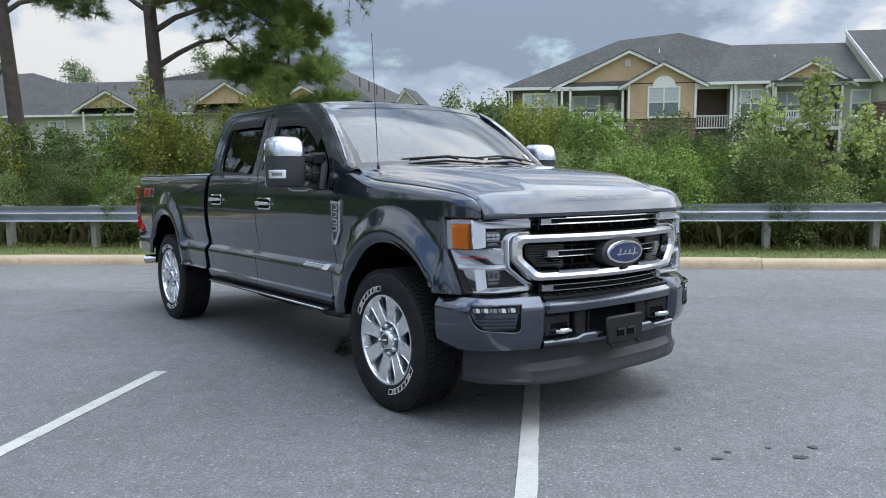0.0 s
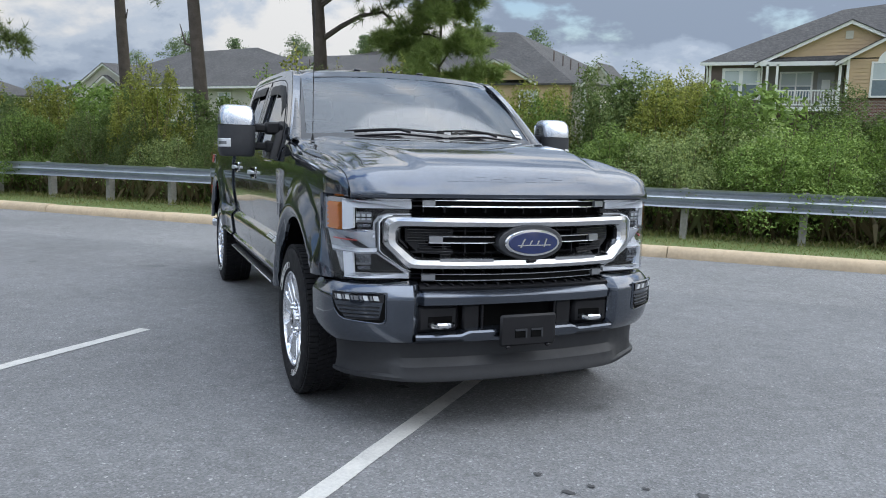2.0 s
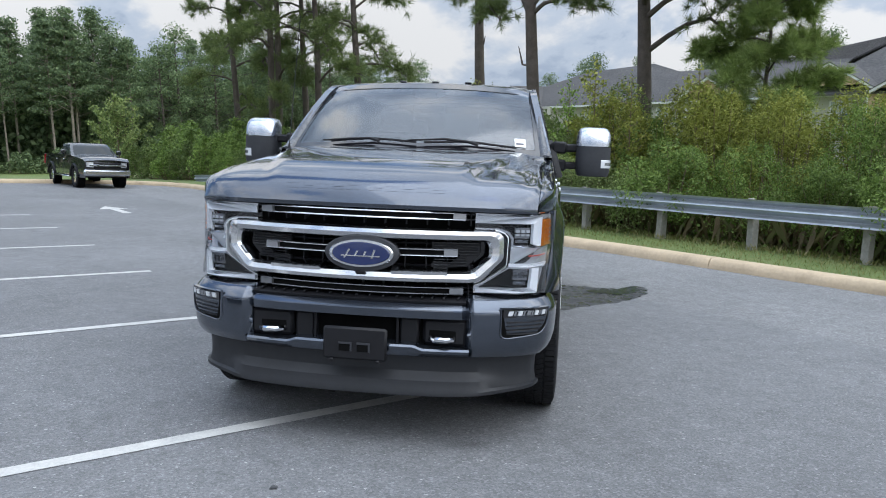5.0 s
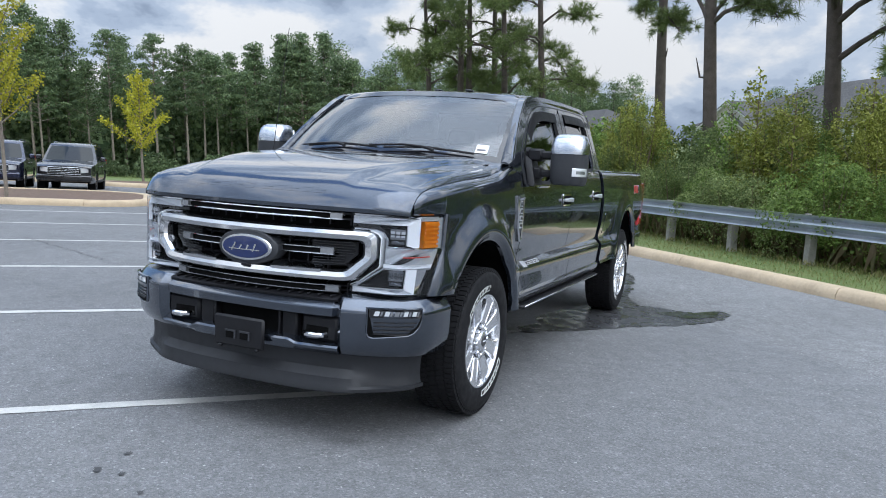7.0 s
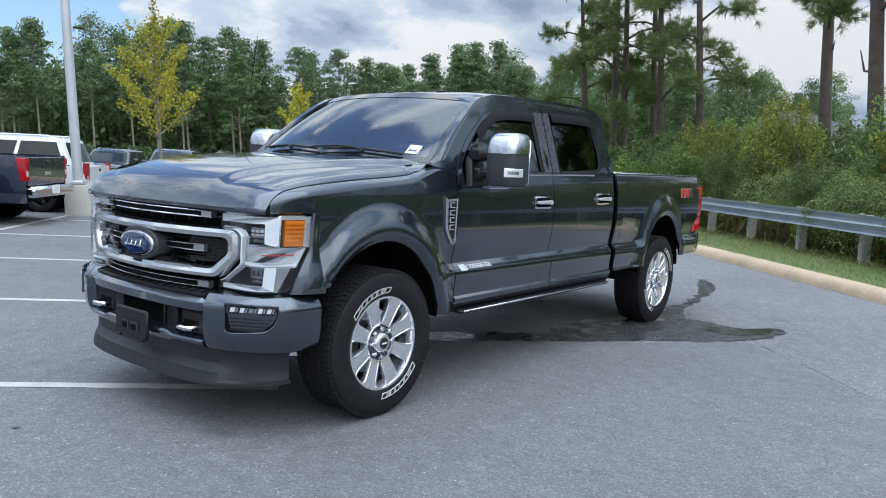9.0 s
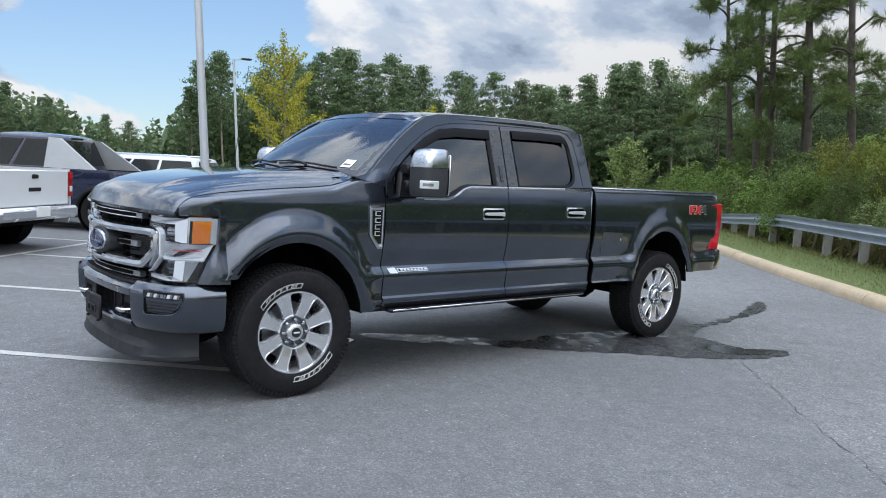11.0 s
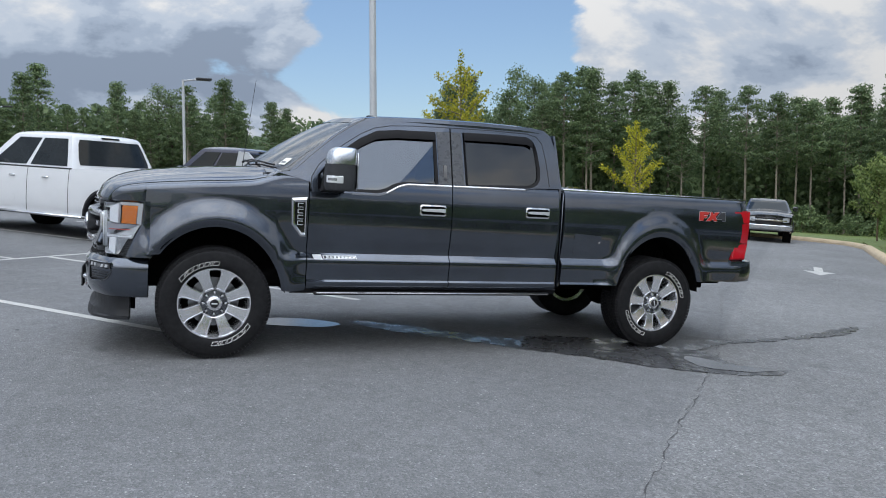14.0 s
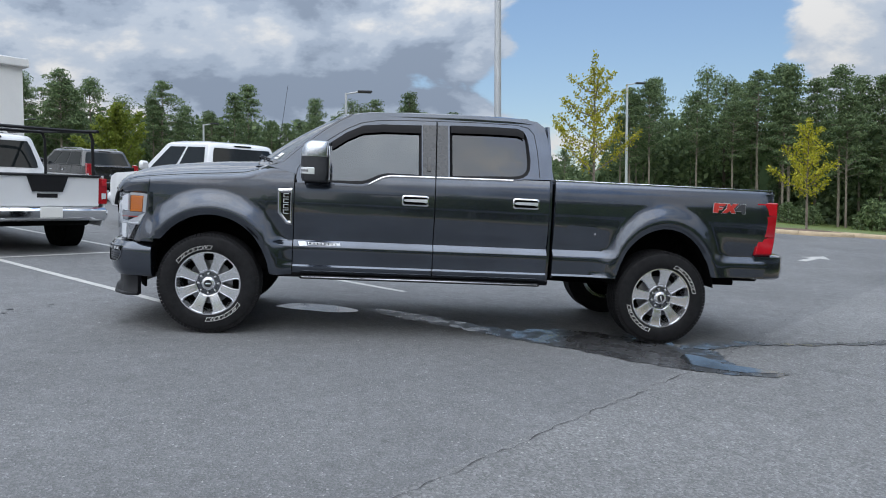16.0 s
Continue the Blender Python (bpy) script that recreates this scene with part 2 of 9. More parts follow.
def tube(bm, points, radii, n=8, caps=True):
    """A round bar along points."""
    points = [Vector(p) for p in points]
    radii = [radii] * len(points) if isinstance(radii, (int, float)) else radii
    rows, side = [], None
    for i, p in enumerate(points):
        d = (points[min(i + 1, len(points) - 1)] - points[max(i - 1, 0)]).normalized()
        if side is None:
            side = d.orthogonal().normalized()
        side = (side - d * side.dot(d)).normalized()
        rows.append(ring(p, side, d.cross(side), radii[i], n))
    v = grid(bm, rows, close=True)
    if caps:
        bm.faces.new(v[0][::-1])
        bm.faces.new(v[-1])


def box(bm, c, s, bevel=0.0, m=None):
    """A box with its centre and full sizes, its edges rounded by bevel."""
    x, y, z = (v / 2 for v in s)
    b = min(bevel, 0.49 * min(s))
    m = m or Matrix()
    if b <= 0:
        v = [bm.verts.new(m @ Vector((c[0] + i * x, c[1] + j * y, c[2] + k * z))) for i in (-1, 1) for j in (-1, 1) for k in (-1, 1)]
        for f in ((0, 1, 3, 2), (4, 6, 7, 5), (0, 4, 5, 1), (2, 3, 7, 6), (0, 2, 6, 4), (1, 5, 7, 3)):
            bm.faces.new([v[i] for i in f])
        return
    pts = {}
    for i in (-1, 1):
        for j in (-1, 1):
            for k in (-1, 1):
                for a in range(3):
                    e = [x - b, y - b, z - b]
                    e[a] += b
                    pts[i, j, k, a] = bm.verts.new(m @ Vector((c[0] + i * e[0], c[1] + j * e[1], c[2] + k * e[2])))
    corners = [(i, j, k) for i in (-1, 1) for j in (-1, 1) for k in (-1, 1)]
    for a in range(3):
        o = [n for n in range(3) if n != a]
        for s1 in (-1, 1):
            q = []
            for u, w in ((-1, -1), (1, -1), (1, 1), (-1, 1)):
                key = [0, 0, 0]
                key[a], key[o[0]], key[o[1]] = s1, u, w
                q.append(pts[(*key, a)])
            bm.faces.new(q)
            for s2 in (-1, 1):
                key1, key2 = [0, 0, 0], [0, 0, 0]
                key1[a] = key2[a] = 0
                e = []
                for w, ax in ((-1, o[0]), (-1, o[1]), (1, o[1]), (1, o[0])):
                    key = [0, 0, 0]
                    key[a], key[o[0]], key[o[1]] = w, s1, s2
                    e.append(pts[(*key, ax)])
                bm.faces.new(e)
    for k in corners:
        bm.faces.new([pts[(*k, a)] for a in range(3)])


def prism(bm, outline, to3d, d0, d1, bevel=0.0):
    """A flat shape with depth: outline of (u, v), to3d(u, v, depth)."""
    n = len(outline)
    cu, cv = sum(p[0] for p in outline) / n, sum(p[1] for p in outline) / n
    rows = [(0, d0), (0, d1)] if bevel <= 0 else [(0, d0), (0, d1 - bevel if d1 > d0 else d1 + bevel), (bevel, d1)]
    loops = []
    for inset, d in rows:
        loop = []
        for u, v in outline:
            r = math.hypot(u - cu, v - cv) or 1.0
            k = 1 - inset / r
            loop.append(bm.verts.new(to3d(cu + (u - cu) * k, cv + (v - cv) * k, d)))
        loops.append(loop)
    for a, b in zip(loops, loops[1:]):
        for i in range(n):
            bm.faces.new((a[i], a[(i + 1) % n], b[(i + 1) % n], b[i]))
    bm.faces.new(loops[0][::-1])
    bm.faces.new(loops[-1])


def lathe(bm, profile, n, axis="Y", c=(0, 0, 0), caps=False):
    """A turned shape: profile of (radius, along the axis)."""
    rows = []
    for r, a in profile:
        row = []
        for i in range(n):
            t = 2 * math.pi * i / n
            u, w = r * math.cos(t), r * math.sin(t)
            p = {"X": (a, u, w), "Y": (u, a, w), "Z": (u, w, a)}[axis]
            row.append(Vector(p) + Vector(c))
        rows.append(row)
    v = grid(bm, rows, close=True)
    if caps:
        bm.faces.new(v[0][::-1])
        bm.faces.new(v[-1])
    return v


def smooth_mesh(name, bm, material, sharp=38, fix=True):
    if fix:
        bmesh.ops.recalc_face_normals(bm, faces=bm.faces)
    me = bpy.data.meshes.new(name)
    bm.to_mesh(me)
    bm.free()
    me.materials.append(material)
    me.polygons.foreach_set("use_smooth", [True] * len(me.polygons))
    me.set_sharp_from_angle(angle=radians(sharp))
    return me


def depth(ob):
    return 0 if ob.parent is None else 1 + depth(ob.parent)


def holder(parent):
    """Parts lie two levels below their thing at most."""
    while depth(parent) > 1:
        parent = parent.parent
    return parent


def part(name, bm, material, parent, label="", sharp=38, fix=True, kind=""):
    parent = holder(parent)
    ob = new(name, smooth_mesh(name, bm, material, sharp, fix))
    ob.parent = parent
    return tagged(ob, label, kind=kind)


def share(name, me, parent, m=None, label=""):
    parent = holder(parent)
    ob = new(name, me)
    ob.parent = parent
    if m is not None:
        ob.matrix_basis = m
    return tagged(ob, label)


def thing(name, m, label, category, group="", kind=""):
    ob = new(name)
    ob.matrix_basis = m
    return tagged(ob, label, category, group, kind)


def solid(name, bm, material, label, category, kind="", m=None, sharp=38, group="", fix=True):
    ob = new(name, smooth_mesh(name, bm, material, sharp, fix))
    if m is not None:
        ob.matrix_basis = m
    return tagged(ob, label, category, group, kind)


def ss(a, b, x):
    t = min(1.0, max(0.0, (x - a) / (b - a)))
    return t * t * (3 - 2 * t)


def lerp(table, x):
    """Straight lines between rows of (x, value)."""
    if x <= table[0][0]:
        return table[0][1]
    for (x0, v0), (x1, v1) in zip(table, table[1:]):
        if x <= x1:
            return v0 + (v1 - v0) * (x - x0) / (x1 - x0)
    return table[-1][1]


def span(a, b, n):
    return [a + (b - a) * i / (n - 1) for i in range(n)]


def ground_z(x, y):
    """Height of the land: the lot's slope, a gentler fall behind the guardrail, level land far off."""
    z = -SLOPE * max(-22.0, min(9.5, y))
    if y > 9.5:
        z -= 0.03 * min(y - 9.5, 32.0)
    far = max(0.0, -x - 27.0)
    return z - 0.035 * min(far, 55.0) * ss(-26, 8, y + 18)


# ---- the lot ----
def asphalt(name, base, stone, speck, grain):
    k = Nodes(name).put(Roughness=0.85)
    patch = k.ramp(k.noise(0.35, 6, 0.6), [(0.3, 0.80), (0.7, 1.14)])
    fine = k.ramp(k.noise(9, 5, 0.7), [(0.25, 0.82), (0.75, 1.16)])
    chips, grit = k.cells(grain), k.cells(grain * 2.3)
    m = lambda f: tuple(v * f for v in base)
    chip = k.ramp(chips.outputs["Color"], [(0.0, m(0.58)), (0.35, m(0.88)), (speck, m(1.2)), (0.92, m(1.8)), (0.975, stone)])
    chip = k.blend(0.28, chip, k.ramp(grit.outputs["Color"], [(0.1, m(0.6)), (0.5, m(1.0)), (0.9, m(1.5))]))
    tone = k.blend(1.0, chip, patch, "MULTIPLY")
    tone = k.blend(1.0, tone, fine, "MULTIPLY")
    spots = k.ramp(k.noise(1.7, 2, 0.4), [(0.70, 1.0), (0.78, 0.72)])
    k.color(k.blend(1.0, tone, spots, "MULTIPLY"))
    k.rough(k.ramp(k.noise(4, 4), [(0.3, 0.72), (0.7, 0.95)]))
    k.bump(k.blend(0.5, chips.outputs["Distance"], k.noise(grain * 1.7, 3)), 0.8, 0.008)
    return k.m


M_ASPHALT = asphalt("asphalt", (0.154, 0.156, 0.160), (0.50, 0.49, 0.47), 0.72, 100)
M_COARSE = asphalt("coarse_asphalt", (0.166, 0.167, 0.169), (0.56, 0.54, 0.51), 0.62, 80)
M_CONC = plain("kerb_concrete", (0.47, 0.372, 0.252), 0.9, vary=0.2, scale=2.5, bump=0.3, bscale=70)
M_CONC2 = plain("pole_concrete", (0.40, 0.385, 0.35), 0.9, vary=0.2, scale=3, bump=0.3, bscale=60)
M_SEAL = plain("crack_tar", (0.050, 0.050, 0.052), 0.7, vary=0.3, scale=20)
M_ZINC = plain("galvanised_steel", (0.40, 0.43, 0.47), 0.42, 0.75, vary=0.16, scale=3.0, bump=0.05, bscale=30)
M_POST = plain("post_wood", (0.27, 0.26, 0.235), 0.85, vary=0.3, scale=5, bump=0.35, bscale=50)
M_MULCH = plain("mulch", (0.13, 0.085, 0.06), 0.95, vary=0.45, scale=9, bump=0.8, bscale=50)


def line_paint():
    k = Nodes("line_paint").put(Roughness=0.7)
    wear = k.ramp(k.blend(0.5, k.noise(60, 4, 0.7), k.noise(5, 4)), [(0.38, (0.55, 0.54, 0.51)), (0.58, (0.42, 0.415, 0.40)), (0.70, (0.16, 0.16, 0.16))])
    k.color(wear).bump(k.noise(160, 3), 0.4, 0.004)
    return k.m


def wet_surface(name, c, rough, spots, ior=1.33):
    k = Nodes(name).put(Roughness=rough, IOR=ior, Specular_IOR_Level=0.5)
    k.color(k.ramp(k.noise(30, 4), [(0.3, tuple(v * 0.8 for v in c)), (0.7, tuple(v * 1.2 for v in c))]))
    k.rough(k.ramp(k.noise(spots, 3), [(0.35, rough * 0.4), (0.65, rough * 1.6)]))
    return k.m


def grass_mat(name, a, b, c):
    k = Nodes(name).put(Roughness=0.75)
    k.color(k.ramp(k.blend(0.55, k.noise(0.9, 5), k.noise(14, 3)), [(0.28, a), (0.5, b), (0.72, c)]))
    k.bump(k.noise(40, 4), 0.8, 0.03)
    return k.m


M_LINE = line_paint()
M_WET = wet_surface("wet_asphalt", (0.052, 0.053, 0.056), 0.30, 6)
M_POOL = wet_surface("standing_water", (0.03, 0.031, 0.034), 0.10, 3, 1.9)
M_LAWN = grass_mat("lawn", (0.075, 0.115, 0.025), (0.11, 0.155, 0.035), (0.17, 0.16, 0.065))

KERB_Y, SEAM_Y, RAIL_Y, END_X = 6.9, 4.1, 8.85, -27.0


def flat(bm, pts, z):
    bm.faces.new([bm.verts.new((x, y, z)) for x, y in pts])


# the land, one sheet to the horizon; it lies under the asphalt inside the lot
def build_ground():
    bm = bmesh.new()
    xs = [-2500, -900, -400, -200, -140] + [-110 + 5 * i for i in range(16)] + [-27.4, -26.9] + [-25 + 6 * i for i in range(18)] + [100, 200, 500, 2500]
    ys = [-2500, -900, -400, -200, -120, -100, -80, -60, -45, -35] + [-28 + 4 * i for i in range(9)] + [7.14, 7.16, 8, 9.5, 12, 16, 20, 25, 30, 36, 42, 50, 70, 100, 200, 500, 2500]

    def height(x, y):
        inside = x > -27.1 and y < 7.15
        return ground_z(x, y) + (-0.25 if inside else 0.115)
    v = grid(bm, [[(x, y, height(x, y)) for x in xs] for y in ys], flip=False)
    return solid("ground", bm, M_LAWN, "mown green lawn and rough grass around the lot", "ground", "structure", fix=False)


build_ground()


def build_road():
    bm = bmesh.new()
    xs, ys = [END_X + 4 * i for i in range(24)], [-70 + 6.175 * i for i in range(13)]
    grid(bm, [[(x, y, 0) for x in xs] for y in ys])
    solid("road", bm, M_ASPHALT, "worn grey asphalt of the parking lot", "asphalt", "structure", LOT, fix=False)
    bm = bmesh.new()
    grid(bm, [[(x, y, 0) for x in xs] for y in (SEAM_Y, 5.5, KERB_Y + 0.24)])
    solid("road_edge", bm, M_COARSE, "coarser light grey asphalt strip along the kerb", "asphalt", "structure", LOT, fix=False)


build_road()


def kerb_section():
    return [(0.0, -0.1), (0.0, 0.05), (0.03, 0.115), (0.075, 0.148), (0.13, 0.152), (0.26, 0.148), (0.28, 0.12), (0.28, -0.1)]


def kerb_run(parent, points, length=3.05):
    """Kerb stones, end to end with narrow joints, along a path; the face is on the right of the way."""
    points = [Vector((*p, 0)) for p in points]
    total = [0.0]
    for a, b in zip(points, points[1:]):
        total.append(total[-1] + (b - a).length)

    def at(d):
        for i in range(len(points) - 1):
            if d <= total[i + 1] or i == len(points) - 2:
                w = (points[i + 1] - points[i]).normalized()
                return points[i] + w * (d - total[i]), w
    d, rng = 0.0, random.Random(int(total[-1] * 10))
    while d < total[-1] - 0.05:
        e = min(d + length, total[-1])
        bm, rows = bmesh.new(), []
        n = max(2, int((e - d) / 0.5) + 1)
        lift = rng.uniform(-0.006, 0.006)
        for s in span(d + 0.006, e - 0.006, n):
            p, w = at(s)
            left = Vector((-w.y, w.x, 0))
            rows.append([p + left * u + Vector((0, 0, h + lift)) for u, h in kerb_section()])
        v = grid(bm, rows, close=True)
        bm.faces.new(v[0][::-1])
        bm.faces.new(v[-1])
        part("kerb_stone", bm, M_CONC, parent, sharp=50)
        d = e


kerb = thing("kerb", LOT, "tan concrete kerb with joints along the asphalt", "kerb", kind="structure")
kerb_run(kerb, [(-24.0, KERB_Y), (-8.5, KERB_Y), (-4.5, KERB_Y + 0.14), (42.0, KERB_Y + 0.16)])
kerb_run(kerb, [(END_X, -40.0), (END_X, 3.9), (-26.6, 5.4), (-25.6, 6.5), (-24.0, KERB_Y)])
isle = thing("island_kerb", LOT, "tan concrete kerb round a mulched island", "kerb", kind="structure")
ISLE = [(-15.2, -30.0), (-15.2, -2.2), (-15.6, -1.4), (-16.4, -1.0), (-18.6, -1.0), (-19.4, -1.4), (-19.8, -2.2), (-19.8, -30.0)]
kerb_run(isle, ISLE)
bm = bmesh.new()
flat(bm, [(-15.4, -30), (-15.4, -2.3), (-15.8, -1.6), (-16.5, -1.2), (-18.5, -1.2), (-19.2, -1.6), (-19.6, -2.3), (-19.6, -30)][::-1], 0.13)
solid("mulch_bed", bm, M_MULCH, "brown bark mulch bed inside the island kerb", "mulch", "structure", LOT, fix=False)
# a kerbed bulge of the lawn round the young tree
BULGE = [(-26.4 + 1.15 * math.sin(a) * abs(math.sin(a)) ** 0.2 - 0.55 * (1 - math.sin(a)), -1.4 - 1.95 * math.cos(a)) for a in span(0.12, math.pi - 0.12, 11)]
nook = thing("nook_kerb", LOT, "tan concrete kerb bulging round a young tree", "kerb", kind="structure")
kerb_run(nook, BULGE)
bm = bmesh.new()
rim_ = [(x - 0.2, -1.4 + (y + 1.4) * 0.93) for x, y in BULGE] + [(-28.0 - 0.7 * math.cos(a), -1.4 + 1.5 * math.sin(a)) for a in span(1.2, -1.2, 7)]
mid = bm.verts.new((-27.3, -1.4, 0.16))
rim_ = [bm.verts.new((x, y, 0.138 - 0.03 * max(0.0, -x - 27.0))) for x, y in rim_]
for i in range(len(rim_)):
    bm.faces.new((mid, rim_[i], rim_[(i + 1) % len(rim_)]))
solid("tree_mulch", bm, M_MULCH, "brown mulch round a young tree", "mulch", "structure", LOT, fix=False)


def stripe(x0, y0, x1, y1, w=0.1, name="parking_line", label="worn white painted parking stall line"):
    bm = bmesh.new()
    a, b = Vector((x0, y0, 0.004)), Vector((x1, y1, 0.004))
    side = Vector((-(b - a).y, (b - a).x, 0)).normalized() * w / 2
    n = max(2, int((b - a).length / 0.15))
    rng = random.Random(int(x0 * 37 + y0 * 11 + 900))
    rows = [[a.lerp(b, i / n) + side * s * rng.uniform(0.93, 1.06) for s in (1, -1)] for i in range(n + 1)]
    grid(bm, rows)
    return solid(name, bm, M_LINE, label, "line", "structure", LOT, fix=True)


for i in range(6):
    stripe(-2.71 * i + 0.03, 0.1, -2.71 * i, -5.2)
    stripe(-2.2 - 2.71 * i, -5.3, -2.2 - 2.71 * i, -10.5)
stripe(0.0, -5.25, -14.9, -5.25)


def arrow(x, y, turn):
    bm = bmesh.new()
    pts = [(-1.0, -0.09), (0.15, -0.09), (0.15, -0.32), (1.0, 0.0), (0.15, 0.32), (0.15, 0.09), (-1.0, 0.09)]
    flat(bm, pts, 0.004)
    solid("lane_arrow", bm, M_LINE, "white painted lane arrow on the asphalt", "marking", "structure", LOT @ pose(x, y, 0, 0, 0, turn), fix=True)


arrow(-14.6, 2.0, 180)
arrow(-13.2, 5.3, 0)


def crack(name, pts, w, label, seed, jitter=0.03):
    """A jagged ribbon of dark filler along a path."""
    rng, bm, rows = random.Random(seed), bmesh.new(), []
    for (x0, y0), (x1, y1) in zip(pts, pts[1:]):
        n = max(2, int(math.hypot(x1 - x0, y1 - y0) / 0.07))
        for i in range(n):
            t, ww = i / n, w * rng.uniform(0.1, 1.3)
            x, y = x0 + (x1 - x0) * t + rng.uniform(-jitter, jitter) * 0.5, y0 + (y1 - y0) * t + rng.uniform(-jitter, jitter)
            rows.append([(x, y + ww, 0.0045), (x, y - ww, 0.0045)])
    grid(bm, rows)
    solid(name, bm, M_SEAL, label, "crack", "structure", LOT)


crack("asphalt_seam", [(-26, 4.02), (-12, 3.95), (-7.2, 3.8), (-4.5, 4.02), (-2.1, 4.17), (0.4, 4.13), (1.9, 4.15), (3.7, 4.05), (12, 4.1), (40, 4.1)], 0.0036, "dark open seam between two sheets of asphalt", 3, 0.022)
crack("asphalt_crack", [(-8.5, -2.9), (-7.2, -2.2), (-5.9, -1.6)], 0.012, "dark crack in the asphalt", 4, 0.05)
crack("asphalt_crack", [(-13.4, -4.4), (-12.2, -4.0), (-11.3, -3.1)], 0.01, "dark crack in the asphalt", 5, 0.05)


def stain(name, pts, z, material, label, seed, rough=0.03, cat="puddle"):
    """A flat patch with an uneven edge through the points of its outline."""
    rng, out = random.Random(seed), []
    n = len(pts)
    for i in range(n):
        p0, p1, p2, p3 = (Vector((*pts[(i + k) % n], 0)) for k in (-1, 0, 1, 2))
        m = max(3, int((p2 - p1).length / 0.07))
        for j in range(m):
            t = j / m
            p = 0.5 * ((2 * p1) + (p2 - p0) * t + (2 * p0 - 5 * p1 + 4 * p2 - p3) * t * t + (3 * p1 - p0 - 3 * p2 + p3) * t ** 3)
            out.append((p.x + rng.uniform(-rough, rough), p.y + rng.uniform(-rough, rough)))
    bm = bmesh.new()
    edges, vs = [], [bm.verts.new((x, y, z)) for x, y in out]
    for i in range(len(vs)):
        edges.append(bm.edges.new((vs[i], vs[(i + 1) % len(vs)])))
    bmesh.ops.triangle_fill(bm, use_beauty=True, edges=edges)
    for f in bm.faces:
        if f.normal.z < 0:
            f.normal_flip()
    return solid(name, bm, material, label, cat, "structure", LOT, fix=False)

stain("wet_patch", [(-2.06, 4.75), (-2.0, 4.49), (-2.13, 4.24), (-2.42, 4.05), (-2.35, 3.73), (-2.6, 3.5), (-2.34, 2.94), (-2.04, 2.48), (-1.72, 2.3), (-1.66, 1.8), (-1.64, 1.07), (-1.44, 0.72), (-1.32, 1.19), (-1.38, 1.88), (-1.42, 2.66), (-1.48, 3.12), (-1.46, 3.6), (-1.52, 3.92), (-1.63, 4.3), (-1.82, 4.62)], 0.005, M_WET, "dark wet patch running downhill over the asphalt", 8)
stain("puddle", [(-0.74, 0.03), (-1.01, 0.0), (-1.22, 0.24), (-1.3, 0.5), (-1.25, 0.74), (-1.03, 0.68), (-0.84, 0.38)], 0.006, M_POOL, "shallow clear puddle lying on the asphalt", 9, 0.012)
stain("puddle", [(-2.09, 3.9), (-2.12, 4.05), (-2.01, 4.26), (-2.07, 4.66), (-1.84, 4.5), (-1.74, 4.13), (-1.9, 3.95)], 0.008, M_POOL, "shallow clear puddle lying on the asphalt", 10, 0.012)
stain("wet_patch", [(-2.4, 3.72), (-2.95, 3.95), (-3.47, 4.43), (-4.32, 5.01), (-4.7, 5.15), (-5.3, 5.45), (-5.1, 5.5), (-4.4, 5.22), (-3.69, 4.72), (-2.95, 4.12), (-2.45, 3.95)], 0.0065, M_WET, "dark wet trickle across the asphalt", 11, 0.04)
for i, (x, y, r) in enumerate([(1.36, -1.24, 0.06), (1.47, -1.08, 0.05), (1.24, -1.12, 0.03), (0.95, -1.3, 0.045), (1.02, -1.2, 0.03), (0.78, -1.18, 0.035), (-0.3, -0.31, 0.07)]):
    stain("oil_spot", [(x + 0.5 * r * math.cos(a) * 1.3, y + 0.42 * r * math.sin(a)) for a in (0, 1.2, 2.3, 3.6, 5)], 0.005, M_SEAL, "small dark oil spot on the asphalt", 20 + i, 0.01, "stain")


# ---- guardrail ----
def build_rail():
    rail = thing("guardrail", LOT, "galvanised steel w-beam guardrail on weathered posts", "guardrail")
    x0, x1, zc = -29.2, 42.0, 0.79
    sag = lambda u: 0.045 * max(0.0, -u - 15.0)      # the far end follows the falling verge
    prof = []
    for i in range(25):
        s = -0.155 + 0.31 * i / 24
        prof.append((-0.042 * math.cos(s / 0.31 * 4 * math.pi) * (0.7 if abs(s) > 0.14 else 1), zc + s))
    n, length, x = 0, 3.81, x0
    while x < x1:
        bm = bmesh.new()
        e = min(x + length + 0.15, x1)
        off = 0.006 * (n % 2)
        sheet(bm, [[(u, RAIL_Y + d - off, z - sag(u)) for d, z in prof] for u in span(x, e, 6)], (0, 0.004, 0))
        part("beam", bm, M_ZINC, rail)
        x += length
        n += 1
    post_bm = bmesh.new()
    box(post_bm, (0, 0.185, 0.37), (0.115, 0.17, 1.12), 0.012)
    block_bm = bmesh.new()
    box(block_bm, (0, 0.072, 0.79), (0.11, 0.055, 0.34), 0.01)
    bolt_bm = bmesh.new()
    lathe(bolt_bm, [(0.022, -0.012), (0.018, -0.02), (0.001, -0.022)], 8, "Y")
    post, block, bolt = smooth_mesh("post", post_bm, M_POST), smooth_mesh("block", block_bm, M_POST), smooth_mesh("bolt", bolt_bm, M_ZINC)
    x, rng = -28.54, random.Random(5)
    while x < x1:
        m = Matrix.Translation((x, RAIL_Y, rng.uniform(-0.03, 0.03) - sag(x))) @ Matrix.Rotation(rng.uniform(-0.02, 0.02), 4, "Y")
        share("post", post, rail, m)
        share("block", block, rail, Matrix.Translation((x, RAIL_Y, -sag(x))))
        share("bolt", bolt, rail, Matrix.Translation((x, RAIL_Y - 0.035, 0.79 - sag(x))))
        x += 1.81
    return rail


build_rail()

